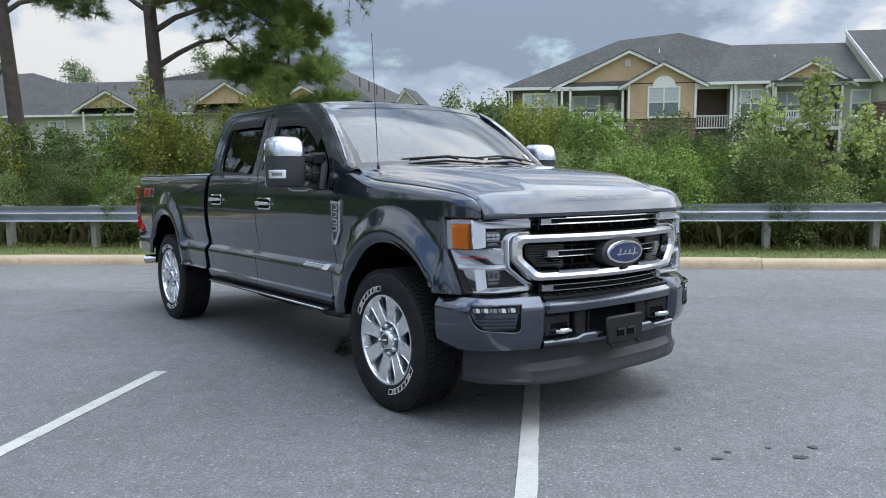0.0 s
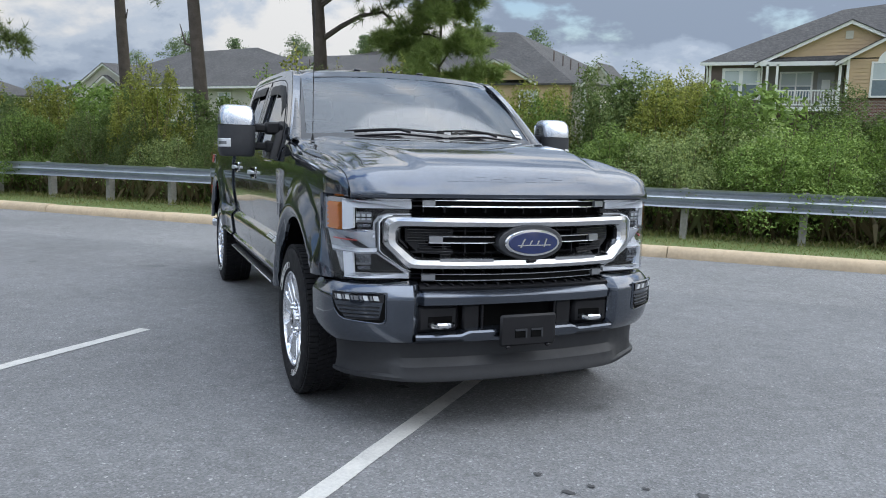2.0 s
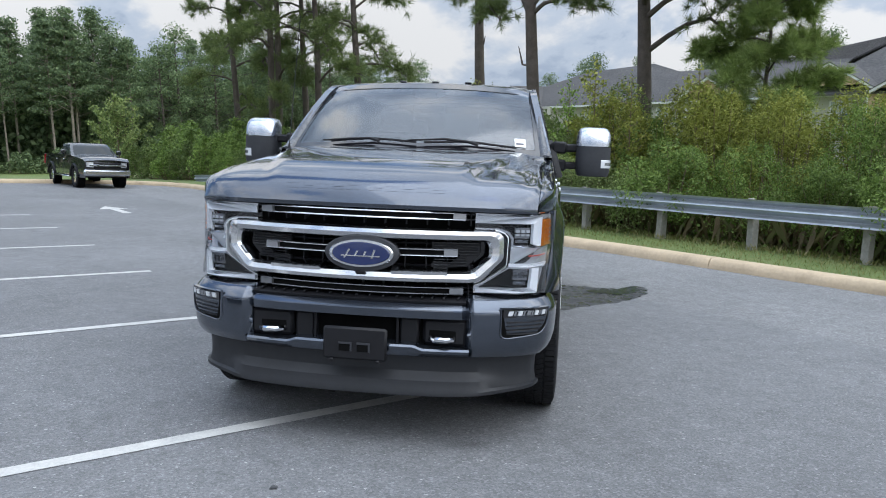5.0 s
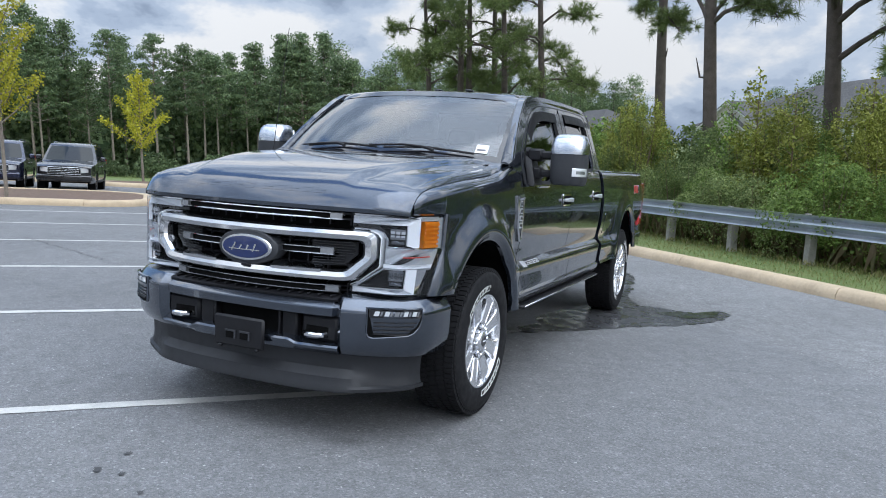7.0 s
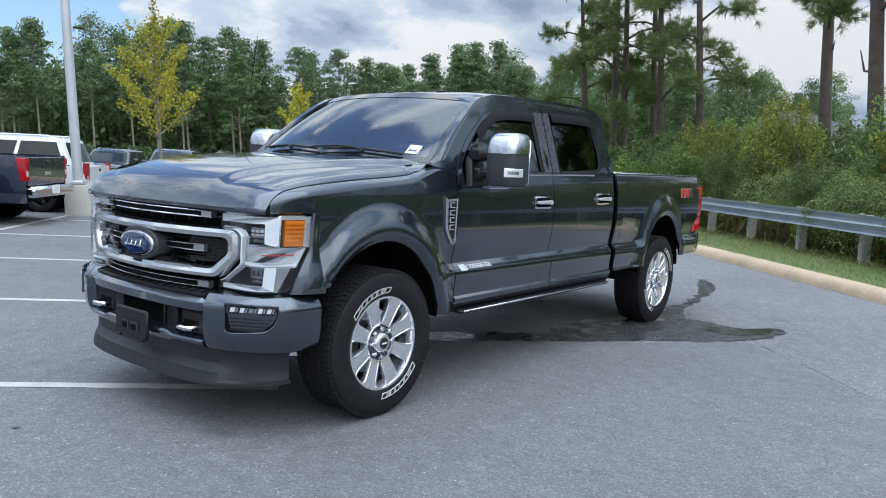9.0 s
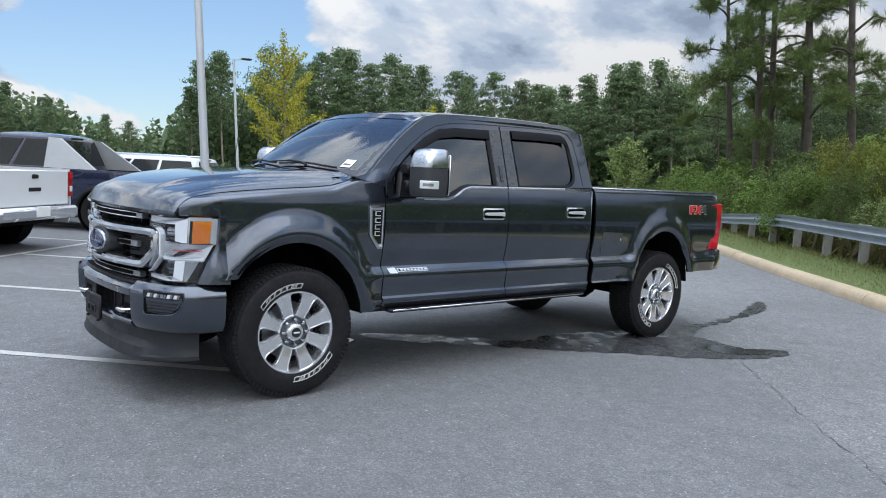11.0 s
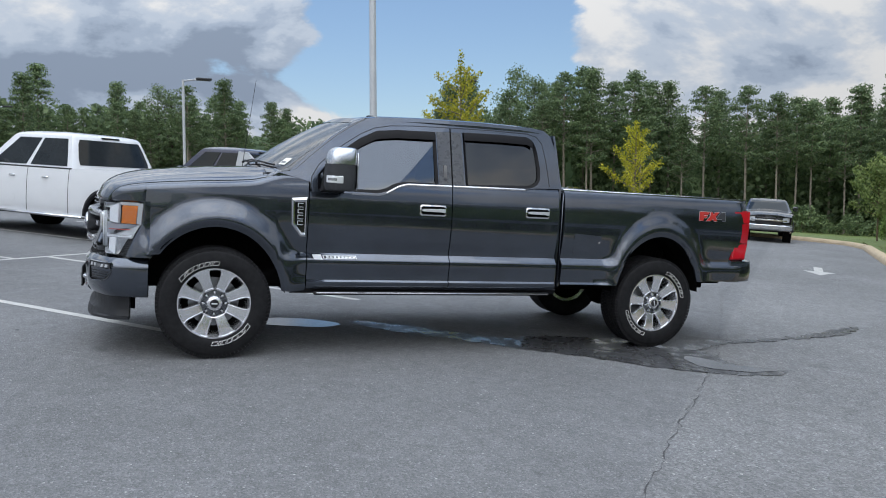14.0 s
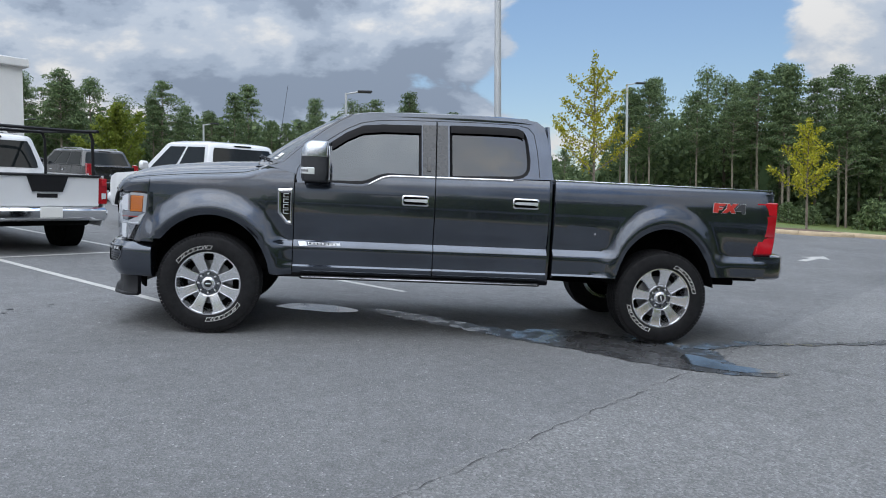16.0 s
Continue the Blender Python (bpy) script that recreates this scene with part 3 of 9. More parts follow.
# ---- the grey pickup ----
# Its own frame: x ahead from the front axle, y to its left, z up from the asphalt.
WHEELBASE, TYRE_R = 4.04, 0.432
TRUCK_AT = LOT @ pose(0, 0, 0, 0, 0, -45.2) @ Matrix.Translation((-0.1, -0.08, 0))
SIDE = [(0.50, 0.895), (0.53, 0.925), (0.56, 0.946), (0.59, 0.958), (0.605, 0.958), (0.62, 0.944), (0.66, 0.945), (0.74, 0.956), (0.775, 0.960), (0.787, 0.956), (0.832, 0.916), (0.86, 0.918), (0.95, 0.936), (1.05, 0.948), (1.16, 0.951), (1.27, 0.946), (1.36, 0.932), (1.42, 0.915), (1.45, 0.900), (1.47, 0.880)]
ARCHES = ((-0.02, 0.51, 0.45, 0.57), (-4.04, 0.46, 0.48, 0.585))   # x, half width, centre height, rise


def arch_norm(x, z):
    return min(math.hypot((x - a) / w, max(0.0, z - c) / h) for a, w, c, h in ARCHES)


def side_y(x, z):
    """Half width of the body at a place on its side."""
    y = lerp(SIDE, z)
    if x < -2.98:
        y += 0.015
    r = arch_norm(x, z)
    y += (1.004 - y) * (1 - ss(1.10, 1.40, r)) * (0.55 + 0.45 * ss(0.99, 1.09, r)) * (1.0 if z > 0.45 else 0.6)
    if x > 0.05:
        y -= 0.016 * ((x - 0.05) / 0.47) ** 2
    return y


def arch_z(x, floor):
    z = floor
    for a, w, c, h in ARCHES:
        u = (x - a) / w
        if abs(u) < 1:
            z = max(z, c + h * math.sqrt(1 - u * u))
    return z


def arch_columns(x0, x1, n):
    """Columns of a panel, closer together where an arch rises steeply."""
    xs = set(span(x0, x1, n))
    for a, w, c, h in ARCHES:
        for i in range(25):
            x = a + w * math.cos(math.pi * i / 24)
            if x0 < x < x1:
                xs.add(x)
        for e in (a - w - 0.004, a + w + 0.004):
            if x0 < e < x1:
                xs.add(e)
    xs = sorted(xs)
    return [x for i, x in enumerate(xs) if i == 0 or x - xs[i - 1] > 0.0015]


def glide(points, x):
    """Like lerp, but with no kink at the points and no overshoot."""
    if x <= points[0][0]:
        return points[0][1]
    if x >= points[-1][0]:
        return points[-1][1]
    n = len(points)
    d = [(points[i + 1][1] - points[i][1]) / (points[i + 1][0] - points[i][0]) for i in range(n - 1)]
    m = [d[0]] + [2 * d[i - 1] * d[i] / (d[i - 1] + d[i]) if d[i - 1] * d[i] > 0 else 0.0 for i in range(1, n - 1)] + [d[-1]]
    i = max(k for k in range(n - 1) if points[k][0] <= x)
    w = points[i + 1][0] - points[i][0]
    t = (x - points[i][0]) / w
    return (1 + 2 * t) * (1 - t) ** 2 * points[i][1] + t * (1 - t) ** 2 * w * m[i] + t * t * (3 - 2 * t) * points[i + 1][1] - t * t * (1 - t) * w * m[i + 1]


def hood_at(u, k, up=0.0):
    """A point of the hood: u from cowl (0) to nose (1), k across from -1 to 1."""
    a = abs(k)
    front = 0.872 - 0.078 * a * a - 0.046 * a ** 14
    rear = -0.34 - 0.06 * a * a
    x = rear + (front - rear) * u
    crown = glide([(0, 1.496), (0.2, 1.484), (0.4, 1.464), (0.6, 1.436), (0.75, 1.406), (0.85, 1.372), (0.92, 1.33), (0.96, 1.285), (0.985, 1.238), (1.0, 1.203)], u)
    edge = glide([(0, 1.425), (0.10, 1.395), (0.5, 1.358), (0.8, 1.322), (0.92, 1.292), (0.965, 1.255), (1.0, 1.197)], u)
    kd = glide([(0, 0.86), (0.5, 0.74), (0.85, 0.60), (1.0, 0.58)], u)
    dome = 1 - ss(kd - 0.05, kd + 0.055, a)
    shape = glide([(0, 1.0), (0.4, 0.985), (0.7, 0.93), (0.82, 0.85), (0.90, 0.70), (0.96, 0.42), (1.0, 0.0)], a)
    drop = 0.026 * (1 - dome) * ss(1.0, 0.80, u) * ss(1.0, 0.93, a)
    z = edge + (crown - edge) * shape - drop
    half = glide([(0, 0.876), (0.1, 0.872), (0.6, 0.870), (0.93, 0.866), (1.0, 0.860)], u)
    return Vector((x, k * half, z + up))


def hood_edge(x):
    """Half width and height of the hood's shut line at a place along the truck."""
    u = (x + 0.40) / (0.748 + 0.40)
    p = hood_at(max(0.0, min(1.0, u)), 1.0)
    return p.y, p.z


def front_x(y):
    """Plan line of the grille."""
    a = abs(y)
    return 0.885 - 0.115 * (a / 0.62) ** 2


def FP(y, z, o=0.0):
    """A point on the grille's front, o metres proud of it."""
    a, e = abs(y), 0.004
    slope = (front_x(a + e) - front_x(a - e)) / (2 * e) if a > e else 0.0
    nx, ny = 1 / math.hypot(1, slope), -slope / math.hypot(1, slope)
    z2 = 1.157 + (z - 1.165) * 1.08
    return Vector((front_x(y) + nx * o - 0.05 * max(0.0, z2 - 0.95), y + (1 if y >= 0 else -1) * ny * o, z2))


def lamp_x(a):
    """Plan line of the headlamps."""
    d = max(0.0, a - 0.56) / 0.380
    return 0.788 - 0.02 * d - 0.27 * d ** 8


def LP(u, v, o, s):
    """A point on a headlamp's front."""
    z = v - 0.03
    outer = lerp([(0.77, 0.914), (1.0, 0.937), (1.2, 0.940)], z)
    a, e = 0.56 + (u - 0.56) / 0.312 * (outer - 0.56), 0.003
    slope = (lamp_x(a + e) - lamp_x(a - e)) / (2 * e)
    nx, ny = 1 / math.hypot(1, slope), -slope / math.hypot(1, slope)
    return Vector((lamp_x(a) + nx * o, s * (a + ny * o), z))


def bar(bm, y0, y1, section, n=24):
    """A bar across the front that follows its curve: section of (z, proud)."""
    v = grid(bm, [[FP(y, z, o) for z, o in section] for y in span(y0, y1, n)], close=True)
    bm.faces.new(v[0][::-1])
    bm.faces.new(v[-1])


def rounded(z0, z1, o0, o1, r=0.006):
    return [(z0, o0), (z0, o1 - r), (z0 + r, o1), (z1 - r, o1), (z1, o1 - r), (z1, o0)]


def fender_rows(lo, hi):
    """Heights up a fender, with the ledge kept where the panel is deep enough."""
    if lo > 0.70:
        return [lo + (hi - lo) * i / 29 for i in range(30)]
    return [lo + (0.76 - lo) * i / 8 for i in range(8)] + [0.775, 0.787, 0.81, 0.832, 0.86] + span(0.90, hi, 17)


def truck_shell(truck):
    S = (1, -1)
    inward = lambda p: Vector((0, -0.018 if p.y > 0 else 0.018, 0))
    # fenders, with the turn over to the hood
    for s in S:
        bm, rows = bmesh.new(), []
        for x in arch_columns(-0.712, 0.505, 30):
            lo = arch_z(x, 0.53)
            if x > 0.25:
                lo = max(lo, 0.80)
            if x > -0.40:
                yh, top = hood_edge(x)
                yh, top = yh + 0.003, top - 0.005
            else:
                yh, top = lerp([(-0.72, 0.888), (-0.40, 0.880)], x), glide([(-0.72, 1.46), (-0.52, 1.450), (-0.46, 1.436), (-0.40, 1.420)], x)
            zl = top - 0.05
            y1 = max(yh + 0.012, side_y(x, zl) - 0.004)
            col = [(x, min(side_y(x, z), y1 + (top - z) * 0.5), z) for z in fender_rows(lo, zl)]
            y1, z1 = col[-1][1], col[-1][2]
            for i in range(1, 8):
                t = i / 7 * math.pi / 2
                col.append((x, y1 - (y1 - yh) * (1 - math.cos(t)), z1 + (top - z1) * math.sin(t)))
            rows.append([(a, s * b, c) for a, b, c in col])
        sheet(bm, rows, lambda p, s=s: Vector((0, -0.02 * s, -0.004)))
        # the fender's nose, between lamp and hood
        nose = []
        for u in span(0.0, 1.0, 15):
            x = 0.490 + (0.722 - 0.490) * u
            yh, top = hood_edge(x)
            yh, top = yh + 0.003, top - 0.005
            # plan line of the lamp, turned round to give the half width
            ya = min(0.56 + 0.380 * (max(1e-4, 0.770 - x) / 0.27) ** (1 / 8), side_y(x, 1.2) + 0.001)
            ya = max(ya, yh + 0.002)
            zl = max(1.192, top - 0.05)
            row = [(x, ya, 1.188 + (zl - 1.188) * k / 4) for k in range(4)]
            row += [(x, ya + (yh - ya) * (1 - math.cos(t)), zl + (top - zl) * math.sin(t)) for t in span(0, math.pi / 2, 8)]
            nose.append([(q[0], s * q[1], q[2] + 0.0008) for q in row])
        sheet(bm, nose, lambda p, s=s: Vector((-0.01, -0.006 * s, -0.008)))
        # and its front, round the lamp's outer edge
        front = []
        for z in span(0.772, 1.188, 12):
            outer = lerp([(0.77, 0.914), (1.0, 0.937), (1.2, 0.940)], z) - 0.0005
            B, A = Vector((lamp_x(outer), outer, z)), Vector((0.45, side_y(0.45, z) - 0.002, z))
            m_ = (A + B) / 2 + Vector((0.012, 0.014, 0))
            front.append([(q.x, s * q.y, q.z) for q in (A, A.lerp(m_, 0.5) + Vector((0.003, 0.004, 0)), m_, m_.lerp(B, 0.5) + Vector((0.003, 0.004, 0)), B, B - Vector((0.004, 0.012, 0)))])
        sheet(bm, front, lambda p, s=s: Vector((-0.012, -0.006 * s, 0)))
        # cowl corner behind the hood
        sheet(bm, [[(x, s * y, z0 + (z1 - z0) * i / 4) for i, y in enumerate(span(0.74, y1, 5))] for x, y1, z0, z1 in ((-0.365, 0.884, 1.452, 1.416), (-0.42, 0.887, 1.458, 1.424), (-0.48, 0.900, 1.468, 1.446), (-0.56, 0.906, 1.474, 1.464), (-0.64, 0.906, 1.485, 1.470))], (0, 0, -0.02))
        fender = part("fender", bm, M_PAINT, truck)
        # vent badge on the fender, behind the arch
        bm = bmesh.new()
        P = lambda u, v, d, s=s: (u, s * (side_y(u, v) + d), v)
        outer = [(-0.578, 1.266), (-0.702, 1.276), (-0.702, 0.962), (-0.658, 0.964), (-0.584, 1.060)]
        inner = [(-0.606, 1.233), (-0.688, 1.237), (-0.688, 0.995), (-0.664, 0.996), (-0.608, 1.070)]
        loops = [[P(u, v, d) for u, v in ring_] for ring_, d in ((outer, -0.006), (outer, 0.012), ([((a[0] + b_[0]) / 2, (a[1] + b_[1]) / 2) for a, b_ in zip(outer, inner)], 0.019), (inner, 0.012), (inner, -0.004))]
        grid(bm, loops, close=True)
        part("badge_frame", bm, M_SATIN, fender, "chrome vent badge frame", sharp=25)
        bm = bmesh.new()
        prism(bm, inner, P, -0.01, 0.006)
        part("badge_panel", bm, M_GLOSSB, fender, "gloss black badge panel")
        for i, zc in enumerate((1.212, 1.165, 1.118, 1.072)):
            bm = bmesh.new()
            for z0, z1, u0, u1 in ((zc + 0.012, zc + 0.017, -0.628, -0.672), (zc - 0.017, zc - 0.012, -0.628, -0.672), (zc - 0.017, zc + 0.017, -0.628, -0.634)):
                prism(bm, [(u0, z0), (u1, z0), (u1, z1), (u0, z1)], P, 0.0, 0.011)
            part("badge_bar", bm, M_BADGE, fender)
    # hood
    bm = bmesh.new()
    us = span(0, 0.80, 22) + [0.83, 0.86, 0.885, 0.91, 0.93, 0.945, 0.96, 0.97, 0.98, 0.988, 0.995, 1.0]
    ks = span(-1.0, -0.90, 9) + span(-0.885, 0.885, 61) + span(0.90, 1.0, 9)
    sheet(bm, [[hood_at(u, k) for k in ks] for u in us], (-0.004, 0, -0.02))
    hood = part("hood", bm, M_PAINT, truck)
    # embossed lettering as plain bars
    for i, yc in enumerate((0.365, 0.29, 0.215, 0.14, 0.065, -0.045, -0.12, -0.195, -0.27, -0.345)):
        bm = bmesh.new()
        f = lambda y, v, d: hood_at(v, y / 0.825, d) + Vector((d * 0.5, 0, 0))
        w = 0.029
        for y0, y1, v0, v1 in ((yc - w, yc + w, 0.968, 0.972), (yc - w, yc + w, 0.955, 0.959), (yc + w - 0.012, yc + w, 0.955, 0.972)) if i % 2 else ((yc - w, yc + w, 0.968, 0.972), (yc - w, yc + w, 0.961, 0.965), (yc - w, yc - w + 0.012, 0.955, 0.972)):
            prism(bm, [(y0, v0), (y1, v0), (y1, v1), (y0, v1)], f, -0.004, 0.0013)
        part("embossed_bar", bm, M_PAINT, hood)
    # painted corner panels between hood, fender and windshield
    for s in S:
        bm, rows = bmesh.new(), []
        for k in span(0.80, 1.0, 7):
            a, q = hood_at(0.0, s * k), Vector((-0.575, s * 0.872 * k, 1.470))
            a += Vector((-0.008, 0, -0.003))
            rows.append([a.lerp(q, t) + Vector((0, 0, 0.012 * math.sin(math.pi * t))) for t in span(0, 1, 6)])
        sheet(bm, rows, (0, 0, -0.012))
        part("cowl_corner", bm, M_PAINT, truck)
    # cowl with slots below the windshield
    bm = bmesh.new()
    grid(bm, [[(-0.34 - 0.06 + 0.075 * (1 - (y / 0.8) ** 2) - d, y, 1.452 + 0.012 * d / 0.1 + 0.012 * (1 - (y / .8) ** 2)) for y in span(-0.80, 0.80, 33)] for d in (-0.03, 0.05, 0.12, 0.2)])
    cowl = part("cowl", bm, M_BLACK, truck, fix=False)
    for i in range(22):
        y = -0.40 + 0.038 * i
        bm = bmesh.new()
        box(bm, (-0.385 + 0.07 * (1 - (y / 0.8) ** 2), y, 1.476), (0.055, 0.014, 0.012), 0.003)
        part("cowl_fin", bm, M_BLACK, cowl)
    # doors below the glass
    belt = [(-0.72, 1.325), (-1.29, 1.325), (-1.36, 1.345), (-1.46, 1.40), (-1.53, 1.418), (-2.62, 1.432), (-2.72, 1.45), (-3.0, 1.455)]
    for s in S:
        for name, x0, x1, hx in (("front_door", -0.720, -1.928, -1.76), ("rear_door", -1.936, -2.952, -2.74)):
            bm, rows = bmesh.new(), []
            for x in sorted(set(span(x0, x1, 34)) | {v for v, _ in belt if x1 < v < x0}, reverse=True):
                zs = [0.548, 0.562, 0.58, 0.59, 0.605, 0.62, 0.66, 0.72, 0.775, 0.787, 0.81, 0.832, 0.86] + span(0.90, lerp(belt[::-1], x), 18)
                rows.append([(x, s * side_y(x, z), z) for z in zs])
            sheet(bm, rows, inward)
            door = part(name, bm, M_PAINT, truck)
            # handle in its cup
            Q = lambda u, v, d, s=s: (u, s * (side_y(u, v) + d), v)
            zc = 1.215 if name == "front_door" else 1.232
            bm = bmesh.new()
            cup_out = [(hx + 0.118, zc + 0.032), (hx + 0.104, zc + 0.046), (hx - 0.104, zc + 0.046), (hx - 0.118, zc + 0.032), (hx - 0.118, zc - 0.032), (hx - 0.104, zc - 0.046), (hx + 0.104, zc - 0.046), (hx + 0.118, zc - 0.032)]
            prism(bm, cup_out, Q, -0.01, 0.003)
            part("handle_cup", bm, M_UNDER, door)
            bm = bmesh.new()
            shrink = [(hx + (u - hx) * 0.90, zc + (v - zc) * 0.74) for u, v in cup_out]
            grid(bm, [[Q(u, v, d) for u, v in lp] for lp, d in ((cup_out, 0.0), (cup_out, 0.006), (shrink, 0.010), (shrink, 0.0))], close=True)
            part("handle_trim", bm, M_CHROME, door, "chrome ring round the handle cup")
            bm = bmesh.new()
            prism(bm, [(hx + 0.100, zc + 0.006), (hx + 0.08, zc + 0.012), (hx - 0.080, zc + 0.015), (hx - 0.100, zc + 0.016), (hx - 0.104, zc + 0.008), (hx - 0.104, zc - 0.012), (hx - 0.095, zc - 0.018), (hx - 0.070, zc - 0.012), (hx + 0.085, zc - 0.010), (hx + 0.100, zc - 0.006)], Q, 0.010, 0.036, 0.007)
            part("door_handle", bm, M_BADGE, door, "chrome door handle")
            # bright strip along the belt
            bm = bmesh.new()
            xa, xb = (-1.06, -1.925) if name == "front_door" else (-1.94, -2.62)
            sect = [(-0.011, -0.006), (0.009, -0.006), (0.009, 0.006), (0.0, 0.010), (-0.011, 0.006)]
            pr = []
            for x in span(xa, xb, 30):
                z = lerp(belt[::-1], x)
                pr.append([(x, s * (side_y(x, z) + d), z + e) for e, d in sect])
            v = grid(bm, pr, close=True)
            bm.faces.new(v[0]), bm.faces.new(v[-1])
            part("belt_trim", bm, M_SATIN, door, "chrome belt strip")
            if name == "front_door":
                bm = bmesh.new()
                prism(bm, [(-0.775, 0.785), (-0.76, 0.822), (-0.83, 0.822), (-0.845, 0.785)], Q, 0.0, 0.006)
                prism(bm, [(-0.85, 0.793), (-0.845, 0.815), (-1.12, 0.817), (-1.125, 0.793)], Q, 0.0, 0.005)
                part("engine_badge", bm, M_BADGE, door, "small pale and black badge")
                bm = bmesh.new()
                prism(bm, [(-0.856, 0.7975), (-0.853, 0.8115), (-1.114, 0.8130), (-1.118, 0.7975)], Q, 0.004, 0.0062)
                part("badge_panel", bm, M_GLOSSB, door)
                for i in range(8):
                    bm = bmesh.new()
                    u = -0.875 - 0.031 * i
                    prism(bm, [(u, 0.800), (u + 0.003, 0.8095), (u - 0.017, 0.8095), (u - 0.020, 0.800)], Q, 0.004, 0.0075)
                    part("badge_mark", bm, M_BADGE, door)
    # box side with tail lamp
    for s in S:
        bm, rows = bmesh.new(), []
        for x in arch_columns(-5.06, -3.005, 44):
            lo = arch_z(x, 0.60 if x > -4.4 else 0.645)
            top = 1.443
            zs = [lo + (top - 0.03 - lo) * i / 26 for i in range(27)]
            if lo < 0.66:
                low = [0.60, 0.605, 0.612, 0.62, 0.66, 0.72, 0.775, 0.787, 0.81, 0.832, 0.86]
                zs = [max(lo, z) + 0.0005 * i for i, z in enumerate(low)] + span(0.90, top - 0.03, 16)
            tuck = 0.03 * ss(-4.98, -5.06, x)
            col = [(x, s * (side_y(x, z) - tuck), z) for z in zs]
            yt = col[-1][1]
            col += [(x, yt - s * 0.008, top - 0.01), (x, yt - s * 0.022, top), (x, yt - s * 0.06, top + 0.002)]
            rows.append(col)
        sheet(bm, rows, inward)
        bedside = part("box_side", bm, M_PAINT, truck)
        Q = lambda u, v, d, s=s: (u, s * (side_y(u, v) + d), v)
        if s > 0:
            bm = bmesh.new()
            out = [(-3.12, 1.05), (-3.135, 1.065), (-3.385, 1.065), (-3.40, 1.05), (-3.40, 0.89), (-3.385, 0.875), (-3.135, 0.875), (-3.12, 0.89)]
            prism(bm, out, Q, -0.005, 0.0035)
            fuel = part("fuel_door", bm, M_PAINT, bedside)
            bm = bmesh.new()
            prism(bm, [(-3.39, 0.98), (-3.372, 0.98), (-3.372, 1.0), (-3.39, 1.0)], Q, 0.0, 0.007, 0.002)
            part("fuel_door_catch", bm, M_SATIN, fuel)
        # decal: two red shapes and a dark one, each with a thin pale edge
        def mark(pts, d, m_, grow=0.0, s=s, bedside=bedside):
            cx, cz = sum(p[0] for p in pts) / len(pts), sum(p[1] for p in pts) / len(pts)
            pts = [(px + math.copysign(grow, px - cx), pz + math.copysign(grow, pz - cz)) for px, pz in pts]
            bm = bmesh.new()
            prism(bm, [(-4.465 - (px if s > 0 else 0.31 - px), 1.235 + pz) for px, pz in pts], lambda u, v, e: (u, s * (side_y(u, v) + e), v), d - 0.001, d)
            part("decal", bm, m_, bedside, "red and grey decal shape")
        for pts, m_ in (([(0.0, 0.0), (0.008, 0.085), (0.128, 0.085), (0.106, 0.060), (0.054, 0.060), (0.054, 0.050), (0.098, 0.050), (0.078, 0.027), (0.050, 0.027), (0.050, 0.0)], M_REDPAINT),
                        ([(0.082, 0.0), (0.128, 0.043), (0.134, 0.085), (0.158, 0.085), (0.168, 0.062), (0.186, 0.085), (0.238, 0.085), (0.192, 0.043), (0.212, 0.0), (0.170, 0.0), (0.160, 0.022), (0.132, 0.0)], M_REDPAINT),
                        ([(0.206, 0.020), (0.206, 0.034), (0.262, 0.085), (0.306, 0.085), (0.310, 0.0), (0.268, 0.0), (0.266, 0.020)], M_GREYP)):
            mark(pts, 0.0022, M_BADGE, 0.0032)
            mark(pts, 0.0040, m_)
        # tail lamp: one deep red lens with brighter fields above and below
        L_ = lambda u, v, d, s=s: (u, s * (0.925 + d), v)
        bm = bmesh.new()
        prism(bm, [(-4.872, 1.345), (-5.085, 1.345), (-5.09, 1.24), (-5.086, 1.0), (-5.066, 0.862), (-4.892, 0.858), (-4.908, 1.06), (-4.882, 1.13), (-4.872, 1.225)], L_, -0.10, 0.024, 0.008)
        lamp = part("tail_lamp", bm, M_RED, bedside, "glossy red tail lamp")
        for pts, mm, d in (([(-4.886, 1.335), (-5.084, 1.335), (-5.086, 1.228), (-4.886, 1.228)], M_LENSR, 0.028),
                           ([(-4.886, 1.222), (-5.086, 1.222), (-5.084, 1.115), (-5.080, 1.025), (-4.919, 1.025), (-4.919, 1.06), (-4.896, 1.13)], M_RED, 0.033),
                           ([(-4.919, 1.019), (-5.078, 1.019), (-5.074, 0.98), (-5.056, 0.874), (-4.906, 0.870)], M_LENSR, 0.030)):
            bm = bmesh.new()
            prism(bm, pts, L_, 0.0, d, 0.008)
            part("lens", bm, mm, lamp, "red lens")
    # tailgate, rear bumper, front wall of the box, cover
    bm = bmesh.new()
    box(bm, (-5.075, 0, 1.04), (0.06, 1.72, 0.79), 0.02)
    part("tailgate", bm, M_PAINT, truck)
    bm = bmesh.new()
    plan = [(-4.90, 0.955), (-5.05, 0.95), (-5.16, 0.92), (-5.215, 0.86), (-5.235, 0.70), (-5.24, 0.35), (-5.24, 0)]
    plan = plan + [(x, -y) for x, y in plan[-2::-1]]
    rows = []
    for x, y in plan:
        out = Vector((x + 4.7, y * 0.5, 0)).normalized()
        rows.append([(x + out.x * d, y + out.y * d, z) for z, d in ((0.635, -0.03), (0.65, 0.0), (0.74, 0.01), (0.845, 0.0), (0.862, -0.03), (0.86, -0.10), (0.64, -0.10))])
    v = grid(bm, rows, close=True)
    bm.faces.new(v[0]), bm.faces.new(v[-1])
    part("rear_bumper", bm, M_PAINT, truck)
    bm = bmesh.new()
